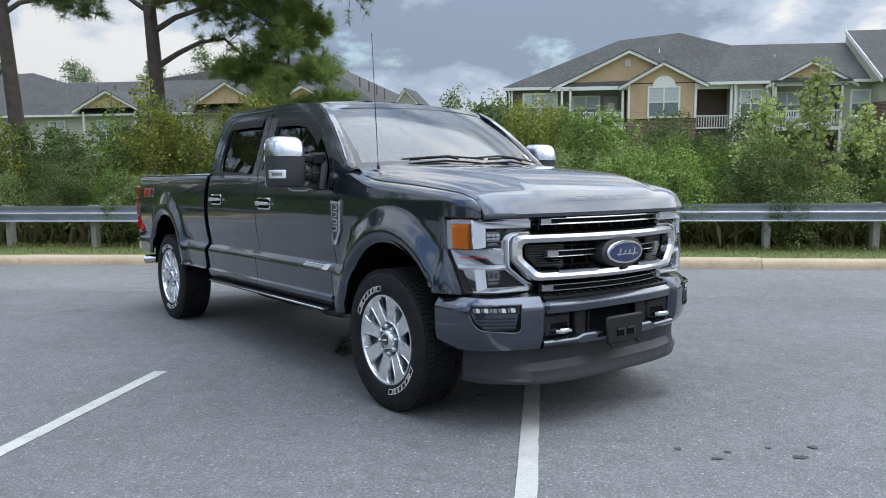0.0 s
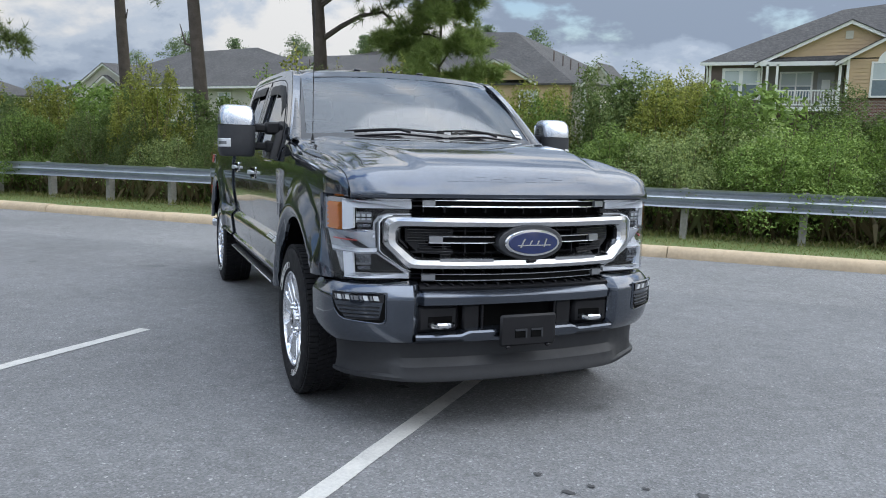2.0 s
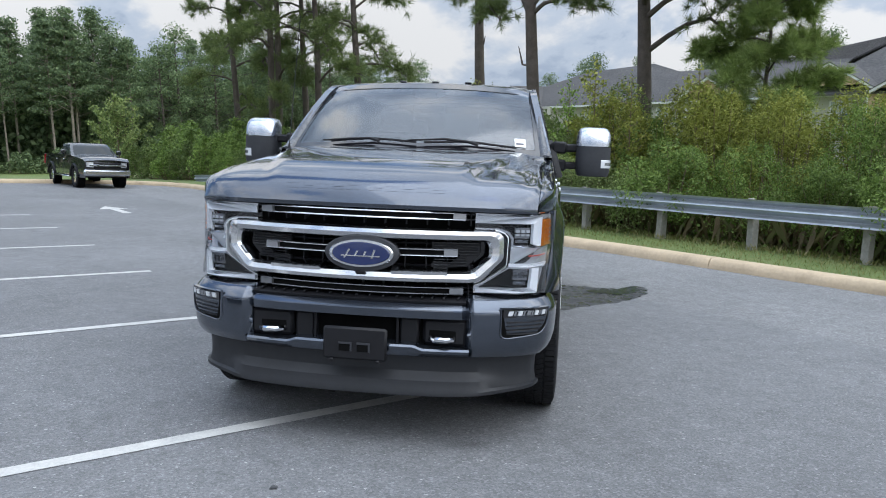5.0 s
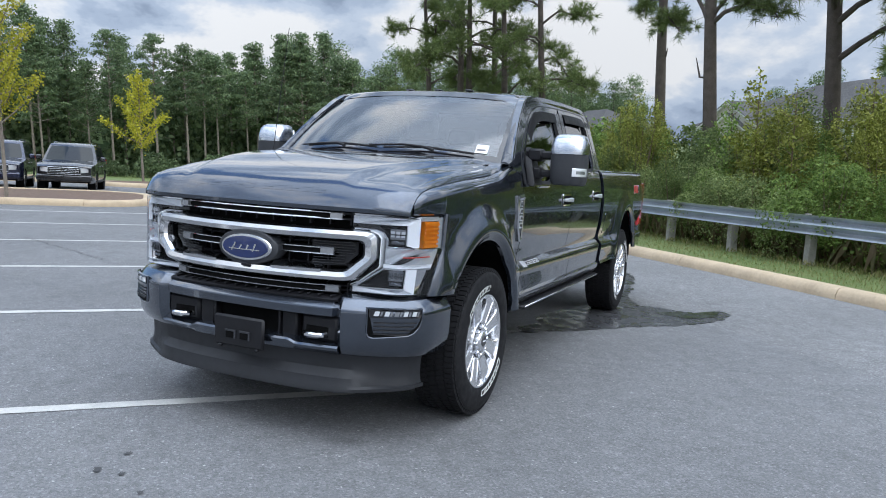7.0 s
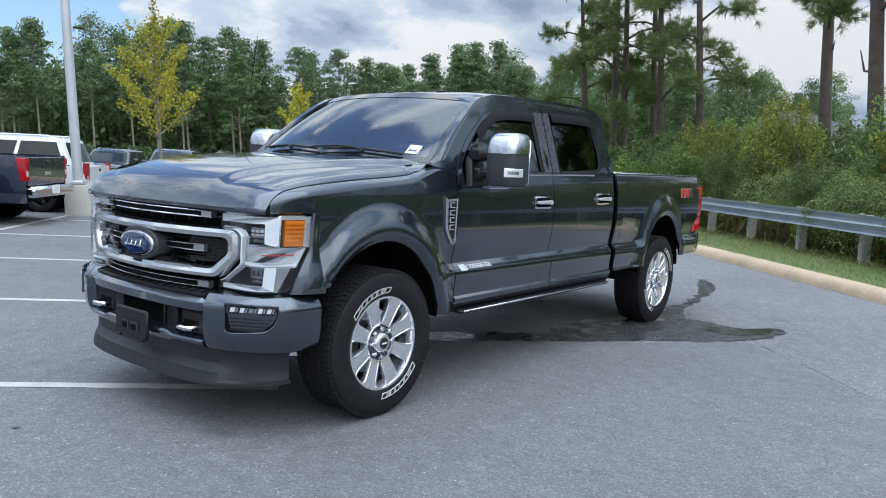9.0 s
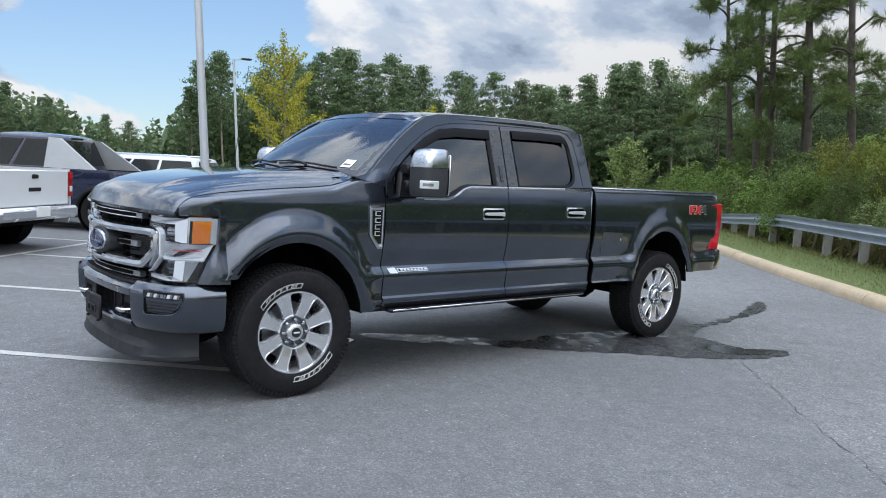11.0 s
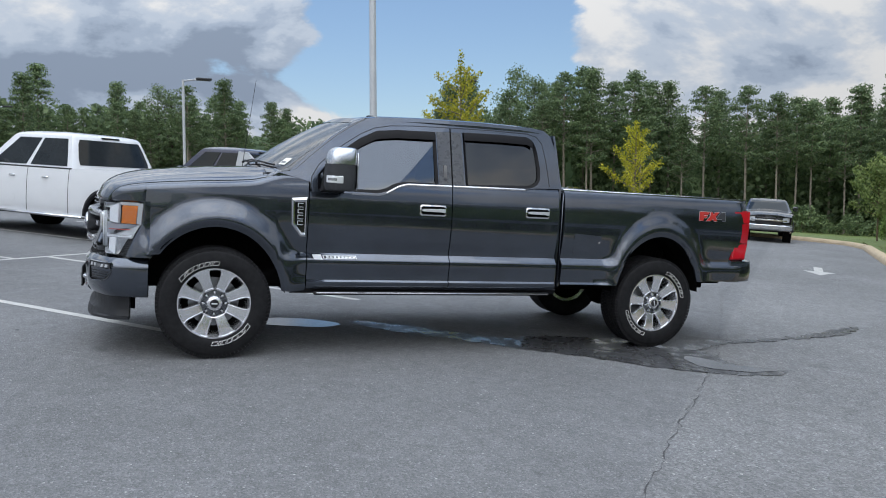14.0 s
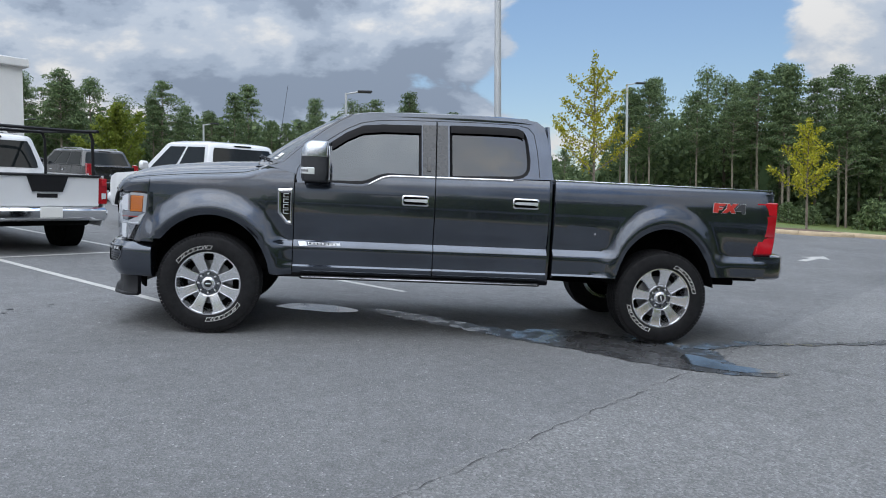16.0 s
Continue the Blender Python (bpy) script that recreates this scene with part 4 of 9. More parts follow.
    box(bm, (-3.02, 0, 1.0), (0.03, 1.80, 0.86), 0.01)
    part("box_front", bm, M_PAINT, truck)
    bm, rows = bmesh.new(), []
    for x in (-3.025, -3.04, -3.66, -3.67, -3.68, -4.34, -4.35, -4.36, -5.07, -5.085):
        fold = 0.006 if x in (-3.67, -4.35) else 0.0
        rows.append([(x, y, 1.458 - 0.008 * abs(y / 0.86) ** 4 - fold - (0.012 if x in (-3.025, -5.085) else 0)) for y in span(-0.875, 0.875, 15)])
    sheet(bm, rows, (0, 0, -0.016))
    cover = part("bed_cover", bm, M_BLACK, truck, "black folding bed cover")
    for s in (1, -1):
        bm = bmesh.new()
        box(bm, (-4.03, s * 0.892, 1.451), (2.05, 0.030, 0.014), 0.004)
        part("cover_rail", bm, M_SATIN, cover, "bright edge rail of the cover")


def greenhouse(truck):
    """Cab above the belt: side frames with glass, roof, windshield, back wall."""
    slope = 0.30
    gy = lambda z: 0.918 - slope * (z - 1.43)
    outer = [(-0.46, 1.462), (-0.56, 1.475), (-0.72, 1.625), (-0.90, 1.775), (-1.06, 1.885), (-1.15, 1.93), (-1.30, 1.962), (-1.60, 1.978), (-2.2, 1.99), (-2.72, 1.985), (-2.84, 1.968), (-2.905, 1.92), (-2.935, 1.82), (-2.965, 1.60), (-2.985, 1.455),
             (-2.72, 1.448), (-2.62, 1.43), (-1.53, 1.416), (-1.46, 1.398), (-1.36, 1.343), (-1.29, 1.323), (-0.74, 1.323), (-0.72, 1.40)]
    w_front = [(-1.01, 1.345), (-1.28, 1.342), (-1.35, 1.362), (-1.45, 1.415), (-1.52, 1.434), (-1.80, 1.437), (-1.79, 1.875), (-1.45, 1.862), (-1.28, 1.842), (-1.14, 1.772), (-1.01, 1.68), (-0.86, 1.55), (-0.79, 1.46), (-0.785, 1.345)]
    w_rear = [(-2.06, 1.44), (-2.60, 1.447), (-2.66, 1.452), (-2.71, 1.468), (-2.745, 1.495), (-2.765, 1.535), (-2.77, 1.62), (-2.752, 1.76), (-2.740, 1.81), (-2.722, 1.85), (-2.695, 1.876), (-2.65, 1.890), (-2.05, 1.885)]
    for s in (1, -1):
        bm = bmesh.new()
        loops = []
        for loop in (outer, w_front, w_rear):
            vs = [bm.verts.new((x, s * gy(z), z)) for x, z in loop]
            loops.append([bm.edges.new((vs[i], vs[(i + 1) % len(vs)])) for i in range(len(vs))])
        bmesh.ops.triangle_fill(bm, edges=[e for l in loops for e in l])
        geom = bmesh.ops.extrude_face_region(bm, geom=bm.faces[:])
        for v in [g for g in geom["geom"] if isinstance(g, bmesh.types.BMVert)]:
            v.co.y -= s * 0.045
        frame_ = part("cab_side", bm, M_PAINT, truck)
        for nm, loop in (("front_window", w_front), ("rear_window", w_rear)):
            bm = bmesh.new()
            prism(bm, [(u, v) for u, v in loop], lambda u, v, d, s=s: (u, s * (gy(v) + d), v), -0.022, -0.018)
            part(nm, bm, M_FRONTG if loop is w_front else M_GLASS, frame_, "tinted window glass")
        # black trim round the openings
        for loop in (w_front, w_rear):
            bm = bmesh.new()
            cx, cz = sum(p[0] for p in loop) / len(loop), sum(p[1] for p in loop) / len(loop)
            rows = []
            for u, v in loop + loop[:1]:
                k = 1 - 0.020 / math.hypot(u - cx, v - cz)
                k2 = 1 + 0.006 / math.hypot(u - cx, v - cz)
                rows.append([(cx + (u - cx) * k2, s * (gy(v) + 0.001), cz + (v - cz) * k2), (cx + (u - cx) * k2, s * (gy(v) + 0.004), cz + (v - cz) * k2), (cx + (u - cx) * k, s * (gy(v) - 0.010), cz + (v - cz) * k)])
            grid(bm, rows)
            part("window_trim", bm, M_SMOKE, frame_, fix=True)
        # shut line of the doors along pillar and roof
        bm = bmesh.new()
        line = [(-0.722, 1.34), (-0.735, 1.44), (-0.79, 1.535), (-0.88, 1.625), (-1.0, 1.715), (-1.14, 1.81), (-1.26, 1.868), (-1.40, 1.898), (-1.6, 1.912), (-1.93, 1.922), (-2.3, 1.930), (-2.66, 1.928), (-2.76, 1.905), (-2.81, 1.85), (-2.84, 1.70), (-2.86, 1.47)]
        tube(bm, [(u, s * (gy(v) - 0.0015), v) for u, v in line], 0.0042, 5)
        part("shut_line", bm, M_BLACK, frame_)
        # rain visors over the windows
        for pts in ([(-1.795, 1.868), (-1.45, 1.86), (-1.28, 1.838), (-1.15, 1.773), (-1.02, 1.683)], [(-2.055, 1.885), (-2.4, 1.892), (-2.66, 1.89), (-2.715, 1.865)]):
            bm, rows = bmesh.new(), []
            for i, (u, v) in enumerate(pts):
                du = 0.0
                rows.append([(u, s * (gy(v) + 0.002), v + 0.008), (u, s * (gy(v - 0.03) + 0.009), v - 0.02), (u + du, s * (gy(v - 0.06) + 0.012), v - 0.060)])
            sheet(bm, rows, (0, -0.003 * s, -0.002))
            part("rain_visor", bm, M_SMOKE, frame_, "smoked plastic rain visor")
        # applique on the pillar between the doors
        bm = bmesh.new()
        prism(bm, [(-1.815, 1.44), (-1.925, 1.44), (-1.925, 1.885), (-1.805, 1.88)], lambda u, v, d, s=s: (u, s * (gy(v) + d), v), 0.0, 0.004)
        part("pillar_trim", bm, M_PILLAR, frame_)
        bm = bmesh.new()
        prism(bm, [(-1.938, 1.44), (-2.04, 1.442), (-2.03, 1.888), (-1.938, 1.886)], lambda u, v, d, s=s: (u, s * (gy(v) + d), v), 0.0, 0.004)
        part("pillar_trim", bm, M_PILLAR, frame_)
        bm = bmesh.new()
        tube(bm, [(-1.9315, s * (gy(z) - 0.001), z) for z in (1.425, 1.65, 1.915)], 0.0062, 6)
        part("shut_line", bm, M_UNDER, frame_)
        bm = bmesh.new()
        prism(bm, [(-1.855, 1.475), (-1.885, 1.475), (-1.885, 1.60), (-1.855, 1.60)], lambda u, v, d, s=s: (u, s * (gy(v) + d), v), 0.004, 0.010, 0.002)
        part("keypad", bm, M_GLOSSB, frame_)
    # roof
    bm, rows = bmesh.new(), []
    prof = [(-1.10, 1.915), (-1.13, 1.945), (-1.20, 1.972), (-1.35, 1.995), (-1.7, 2.012), (-2.2, 2.022), (-2.6, 2.02), (-2.78, 2.008), (-2.87, 1.985), (-2.92, 1.94), (-2.94, 1.87)]
    for x, z in prof:
        row = []
        for i in range(29):
            y = -0.765 + 1.53 * i / 28
            a = abs(y) / 0.765
            drop = 0.022 * a * a + 0.040 * max(0.0, (a - 0.80) / 0.2) ** 2
            bow = 0.05 * (1 - a * a) * ss(-1.9, -1.1, x)
            row.append((x + bow, y, z - drop))
        rows.append(row)
    sheet(bm, rows, (0, 0, -0.03))
    roof = part("roof", bm, M_PAINT, truck)
    bm = bmesh.new()
    box(bm, (-2.80, 0.12, 2.022), (0.16, 0.18, 0.022), 0.009)
    part("third_brake_lamp", bm, M_GLOSSB, roof)
    for i in range(3):
        bm = bmesh.new()
        box(bm, (-1.36, -0.25 + 0.25 * i, 2.002), (0.07, 0.05, 0.012), 0.005)
        part("roof_cap", bm, M_GLOSSB, roof)
    # windshield
    def ws(u, v, off=0.0):
        hw = 0.843 + (0.738 - 0.843) * v
        y = hw * u
        u_ = 1 - abs(u) ** 2.4
        xb, xt = -0.55 + 0.25 * (u_ ** 1.0), -1.21 + 0.135 * u_
        zb, zt = 1.462 + 0.022 * (1 - u * u), 1.935 + 0.028 * (1 - u * u)
        bulge = 0.028 * 4 * v * (1 - v)
        return Vector((xb + (xt - xb) * v + bulge * 0.55 + off * 0.55, y, zb + (zt - zb) * v + bulge * 0.84 + off * 0.84))
    bm = bmesh.new()
    grid(bm, [[ws(u, v) for u in span(-1, 1, 31)] for v in span(0, 1, 15)])
    shield = part("windshield", bm, M_SHIELD, truck, "slightly tinted windshield", fix=False)
    bm = bmesh.new()
    rim = [(u, 0.0) for u in span(-1, 1, 31)] + [(1, v) for v in span(0.07, 1, 14)] + [(u, 1.0) for u in span(1, -1, 31)[1:]] + [(-1, v) for v in span(1, 0, 15)[1:-1]]
    inner = [(max(-0.955, min(0.955, u)), max(0.07, min(0.90, v))) for u, v in rim]
    grid(bm, [[ws(u, v, 0.003) for u, v in rim + rim[:1]], [ws(u, v, 0.003) for u, v in inner + inner[:1]]])
    part("windshield_border", bm, M_GLOSSB, shield, fix=True)
    bm = bmesh.new()
    prism(bm, [(-0.12, 0.0), (0.12, 0.0), (0.07, -0.16), (-0.07, -0.16)], lambda u, v, d: ws(u / 0.72, 0.93 + v * 0.55, -0.01 - d), 0.0, 0.05)
    part("sensor_housing", bm, M_BLACK, shield)
    bm = bmesh.new()
    prism(bm, [(0.80, 0.09), (0.885, 0.09), (0.885, 0.19), (0.80, 0.19)], lambda u, v, d: ws(u, v, 0.004 + d), 0.0, 0.001)
    st = part("sticker", bm, M_PAPER, shield, "white paper window sticker")
    bm = bmesh.new()
    prism(bm, [(0.81, 0.115), (0.87, 0.115), (0.87, 0.135), (0.81, 0.135)], lambda u, v, d: ws(u, v, 0.0055 + d), 0.0, 0.001)
    part("print_bar", bm, M_INK, st)
    # pillars between windshield and side frames
    front_edge = [(1.462, -0.46), (1.475, -0.56), (1.625, -0.72), (1.775, -0.90), (1.885, -1.06), (1.93, -1.15)]
    for s in (1, -1):
        bm, rows = bmesh.new(), []
        for v in span(0.0, 1.0, 14):
            p = ws(s, v) + Vector((0.004, -0.012 * s, 0.006))
            z = 1.462 + (1.93 - 1.462) * v
            q = Vector((lerp(front_edge, z) - 0.03, s * (gy(z) + 0.002), z))
            mid = (p + q) / 2 + Vector((0.014, 0.004 * s, 0.010))
            rows.append([p, p.lerp(mid, 0.5) + Vector((0.004, 0.004 * s, 0.004)), mid, mid.lerp(q, 0.5) + Vector((0.002, 0.004 * s, 0.002)), q])
        sheet(bm, rows, lambda p, s=s: Vector((-0.02, -0.02 * s, -0.012)))
        part("windshield_pillar", bm, M_PILLAR, truck)
    # wipers
    for pts in (((0.22, 0.03), (0.30, 0.06), (0.46, 0.055), (0.70, 0.04)), ((-0.53, 0.03), (-0.45, 0.06), (-0.28, 0.075), (0.0, 0.05))):
        pts = [(-u, v) for u, v in pts]
        bm = bmesh.new()
        tube(bm, [ws(u, v, 0.035) for u, v in pts], [0.011, 0.009, 0.007, 0.005], 8)
        wiper = part("wiper_arm", bm, M_BLACK, truck, "black wiper arm")
        u0 = pts[1][0]
        bm = bmesh.new()
        tube(bm, [ws(u, 0.050 + 0.03 * (1 - abs(i - 4) / 4), 0.022) for i, u in enumerate(span(u0 - 0.33, u0 + 0.36, 9))], 0.0075, 6)
        part("wiper_blade", bm, M_BLACK, wiper)
    # back of the cab
    bm = bmesh.new()
    rows = [[(-2.985 + 0.06 * (z - 1.0) ** 2 * 0.6, y * (0.93 if z < 1.45 else gy(z) / 0.99), z) for y in span(-0.985, 0.985, 9)] for z in (0.56, 0.9, 1.2, 1.45, 1.6, 1.8, 1.93)]
    sheet(bm, rows, (0.02, 0, 0))
    part("cab_back", bm, M_PAINT, truck)
    bm = bmesh.new()
    prism(bm, [(-0.66, 1.52), (0.66, 1.52), (0.60, 1.86), (-0.60, 1.86)], lambda u, v, d: (-2.955 + 0.036 * (v - 1.0) ** 2 - d, u, v), 0.0, 0.012)
    part("back_window", bm, M_GLOSSB, truck)


def interior(truck):
    bm = bmesh.new()
    box(bm, (-1.85, 0, 0.66), (2.2, 1.70, 0.06), 0.01)
    part("cabin_floor", bm, M_CLOTH, truck)
    bm, rows = bmesh.new(), []
    for x, z in ((-0.42, 1.455), (-0.6, 1.445), (-0.85, 1.42), (-0.92, 1.36), (-0.90, 1.0)):
        rows.append([(x, y, z) for y in span(-0.80, 0.80, 9)])
    sheet(bm, rows, (0.02, 0, -0.03))
    part("dashboard", bm, M_CLOTH, truck)
    for y in (0.42, -0.42):
        seat = None
        bm = bmesh.new()
        box(bm, (-1.52, y, 0.98), (0.52, 0.54, 0.2), 0.06)
        seat = part("seat", bm, M_CLOTH, truck)
        bm = bmesh.new()
        box(bm, (0, 0, 0.33), (0.16, 0.52, 0.66), 0.06, pose(-1.78, y, 0.98, 0, -14, 0))
        part("seat_back", bm, M_CLOTH, seat)
        bm = bmesh.new()
        box(bm, (0, 0, 0.78), (0.10, 0.28, 0.19), 0.04, pose(-1.78, y, 0.98, 0, -14, 0))
        part("headrest", bm, M_CLOTH, seat)
    bm = bmesh.new()
    box(bm, (-2.45, 0, 0.98), (0.5, 1.44, 0.2), 0.05)
    bench = part("rear_bench", bm, M_CLOTH, truck)
    bm = bmesh.new()
    box(bm, (0, 0, 0.32), (0.14, 1.44, 0.62), 0.05, pose(-2.72, 0, 1.0, 0, -12, 0))
    part("bench_back", bm, M_CLOTH, bench)
    for y in (0.45, -0.45):
        bm = bmesh.new()
        box(bm, (0, 0, 0.72), (0.09, 0.28, 0.16), 0.035, pose(-2.72, y, 1.0, 0, -12, 0))
        part("headrest", bm, M_CLOTH, bench)
    bm = bmesh.new()
    c, ax = Vector((-1.08, 0.42, 1.30)), Vector((-0.85, 0, 0.5)).normalized()
    u = Vector((0, 1, 0))
    w = ax.cross(u)
    tube(bm, ring(c, u, w, 0.19, 24) + ring(c, u, w, 0.19, 24)[:1], 0.016, 8, False)
    for k in (0, 2.1, 4.2):
        tube(bm, [c, c + (u * math.cos(k) + w * math.sin(k)) * 0.18], 0.014, 6)
    part("steering_wheel", bm, M_CLOTH, truck)
    for s in (1, -1):
        bm = bmesh.new()
        sheet(bm, [[(x, s * (0.84 - 0.1 * (z - 0.7)), z) for z in (0.62, 0.9, 1.3, 1.42)] for x in (-0.75, -1.9, -2.9)], (0, -0.02 * s, 0))
        part("door_card", bm, M_CLOTH, truck)
    bm = bmesh.new()
    sheet(bm, [[(x, y, 1.93 + 0.03 * (1 - (y / 0.7) ** 2)) for y in span(-0.70, 0.70, 9)] for x in (-1.2, -1.6, -2.2, -2.85)], (0, 0, 0.02))
    part("headliner", bm, plain("headliner", (0.20, 0.20, 0.19), 0.9), truck)
    bm = bmesh.new()
    box(bm, (-1.10, 0, 1.79), (0.03, 0.25, 0.065), 0.02)
    part("rear_view_mirror", bm, M_BLACK, truck)


def tow_mirror(truck, s):
    bm = bmesh.new()
    rows = []
    for z, f in ((1.345, 0.80), (1.352, 0.9), (1.38, 0.98), (1.45, 1.0), (1.545, 0.99)):
        rows.append((z, f))
    def loop(z, f, cx=-0.90, cy=1.185):
        pts = []
        for i in range(28):
            t = 2 * math.pi * i / 28
            c, n = math.cos(t), math.sin(t)
            e = 0.55
            px = 0.115 * f * math.copysign(abs(c) ** e, c)
            py = 0.117 * f * math.copysign(abs(n) ** e, n)
            if px > 0:
                px *= 1 - 0.10 * (py / 0.117) ** 2
            pts.append((cx + px, s * (cy + py), z))
        return pts
    v = grid(bm, [loop(z, f) for z, f in rows], close=True)
    bm.faces.new(v[0]), bm.faces.new(v[-1])
    house = part("mirror_housing", bm, M_GREYP, truck, "dark grey towing mirror housing")
    bm = bmesh.new()
    v = grid(bm, [loop(z, f, cx) for z, f, cx in ((1.548, 1.0, -0.90), (1.57, 1.01, -0.902), (1.61, 0.98, -0.906), (1.645, 0.92, -0.915), (1.668, 0.80, -0.925), (1.678, 0.6, -0.93))], close=True)
    bm.faces.new(v[0]), bm.faces.new(v[-1])
    part("mirror_cap", bm, M_MIRCAP, house, "chrome mirror cap")
    bm = bmesh.new()
    box(bm, (-1.017, s * 1.185, 1.50), (0.01, 0.185, 0.28), 0.02)
    part("mirror_glass", bm, M_CHROME, house)
    bm = bmesh.new()
    corner = lambda z, f, k0, k1: [p for p in loop(z, f)[k0:k1]]
    sheet(bm, [corner(z, f, 1, 8) for z, f in ((1.404, 1.0), (1.407, 1.022), (1.431, 1.026), (1.455, 1.022), (1.458, 1.0))], lambda p: Vector((-0.006, -0.006 * s, 0)))
    sig = part("signal_lamp", bm, M_LAMPW, house, "clear signal lamp")
    bm = bmesh.new()
    sheet(bm, [corner(z, 1.034, 2, 7) for z in (1.421, 1.441)], lambda p: Vector((-0.006, -0.006 * s, 0)))
    part("signal_reflector", bm, M_LAMPG, sig)
    for z, w in ((1.535, 0.055), (1.415, 0.05)):
        bm = bmesh.new()
        box(bm, (-0.905, s * 0.985, z), (0.075, 0.20, w), 0.012)
        arm = part("mirror_arm", bm, M_BLACK, house)
        bm = bmesh.new()
        box(bm, (-0.905, s * 0.955, z), (0.10, 0.10, w + 0.028), 0.014)
        part("mirror_sleeve", bm, M_BLACK, arm)
    bm = bmesh.new()
    prism(bm, [(-0.80, 1.33), (-0.995, 1.335), (-0.985, 1.52), (-0.93, 1.585), (-0.845, 1.50)], lambda u, v, d: (u, s * (0.918 - 0.30 * (v - 1.43) + d), v), -0.005, 0.04, 0.012)
    part("mirror_base", bm, M_BLACK, house)


def grille(truck):
    g = None
    bm = bmesh.new()
    sheet(bm, [[FP(y, z, -0.075) for z in (0.79, 0.9, 1.0, 1.1, 1.22)] for y in span(-0.60, 0.60, 25)], (-0.02, 0, 0))
    g = part("grille", bm, M_UNDER, truck, "black grille with chrome frame and bars")
    # shelf between hood and grille, and painted panel above
    bm = bmesh.new()
    bar(bm, -0.585, 0.585, rounded(1.196, 1.222, -0.07, -0.012), 24)
    part("grille_top", bm, M_BLACK, g)
    # louvres and fins behind the bars
    for z in (1.172, 1.148, 1.035, 0.995, 0.935, 0.905, 0.835, 0.815):
        bm = bmesh.new()
        bar(bm, -0.58, 0.58, [(z - 0.004, -0.07), (z - 0.004, -0.03), (z + 0.004, -0.026), (z + 0.004, -0.07)], 16)
        part("louvre", bm, M_BLACK, g)
    for i in range(-5, 6):
        y = i * 0.105 + 0.02
        for z0, z1 in ((1.12, 1.19), (0.90, 1.06), (0.80, 0.85)):
            bm = bmesh.new()
            v = [FP(y + d, z, o) for z in (z0, z1) for d, o in ((-0.003, -0.07), (0.003, -0.07), (0.003, -0.022), (-0.003, -0.022))]
            bv = [bm.verts.new(p) for p in v]
            for q in ((0, 1, 2, 3), (7, 6, 5, 4), (0, 4, 5, 1), (1, 5, 6, 2), (2, 6, 7, 3), (3, 7, 4, 0)):
                bm.faces.new([bv[k] for k in q])
            part("fin", bm, M_BLACK, g)
    # big frame
    def loop(half, n=5):
        half = [(y * 1.035, z) for y, z in half]
        pts = half + [(-y, z) for y, z in half[::-1]]
        out = []
        for i, (y, z) in enumerate(pts):
            y2, z2 = pts[(i + 1) % len(pts)]
            k = 9 if abs(y2 - y) > 0.5 else 3
            for j in range(k):
                out.append((y + (y2 - y) * j / k, z + (z2 - z) * j / k))
        return out
    outer = loop([(0.625, 1.108), (0.652, 1.102), (0.668, 1.085), (0.672, 1.05), (0.672, 0.985), (0.664, 0.968), (0.575, 0.878), (0.555, 0.868), (0.52, 0.864)])
    inner = loop([(0.570, 1.055), (0.588, 1.051), (0.598, 1.042), (0.602, 1.03), (0.602, 0.995), (0.596, 0.982), (0.530, 0.925), (0.512, 0.918), (0.49, 0.916)])
    rows = []
    for k, o in ((0.0, -0.05), (0.0, 0.035), (0.14, 0.055), (0.45, 0.062), (0.85, 0.052), (1.0, 0.035), (1.0, -0.05)):
        rows.append([FP(a[0] + (b[0] - a[0]) * k, a[1] + (b[1] - a[1]) * k, o) for a, b in zip(outer, inner)])
    bm = bmesh.new()
    grid(bm, rows, close=True)
    part("grille_frame", bm, M_SATIN, g, "satin chrome grille frame", sharp=30)
    # the frame's foot widens below the badge
    for y0, y1 in ((-0.43, -0.17), (0.17, 0.43)):
        bm = bmesh.new()
        bar(bm, y0, y1, [(0.900, 0.02), (0.900, 0.054), (0.916, 0.056), (0.934, 0.020), (0.934, -0.02)], 14)
        part("frame_foot", bm, M_SATIN, g)
    # paired bright strips
    def strips(z, y0, y1):
        bm = bmesh.new()
        bar(bm, y0, y1, rounded(z - 0.017, z + 0.017, -0.05, 0.004), 24)
        bar_ = part("cross_bar", bm, M_UNDER, g)
        for dz in (0.0138, -0.0138):
            bm = bmesh.new()
            bar(bm, y0, y1, rounded(z + dz - 0.0028, z + dz + 0.0028, -0.01, 0.018, 0.002), 24)
            part("bright_strip", bm, M_CHROME, bar_, "chrome strip")
        return bar_

    def block(z, ya, yb, parent):
        bm = bmesh.new()
        bar(bm, ya, yb, rounded(z - 0.0175, z + 0.0175, -0.02, 0.024, 0.005), 6)
        part("bar_end", bm, M_LAMPG, parent, "satin chrome bar end")
    b = strips(1.165, -0.50, 0.50)
    block(1.165, 0.452, 0.512, b), block(1.165, -0.512, -0.452, b)
    b = strips(0.825, -0.50, 0.50)
    block(0.825, 0.447, 0.512, b), block(0.825, -0.512, -0.447, b)
    for s in (1, -1):
        b = strips(1.0, *sorted((s * 0.12, s * 0.44)))
        block(1.0, *sorted((s * 0.415, s * 0.480)), b)
        # fine mesh pocket beside the bar end
        bm = bmesh.new()
        prism(bm, [(s * 0.36, 1.045), (s * 0.592, 1.045), (s * 0.592, 0.99), (s * 0.53, 0.935), (s * 0.36, 0.925), (s * 0.36, 0.95), (s * 0.46, 0.955), (s * 0.50, 0.985), (s * 0.46, 1.015), (s * 0.36, 1.018)], lambda u, v, d: FP(u, v, d), -0.03, -0.012)
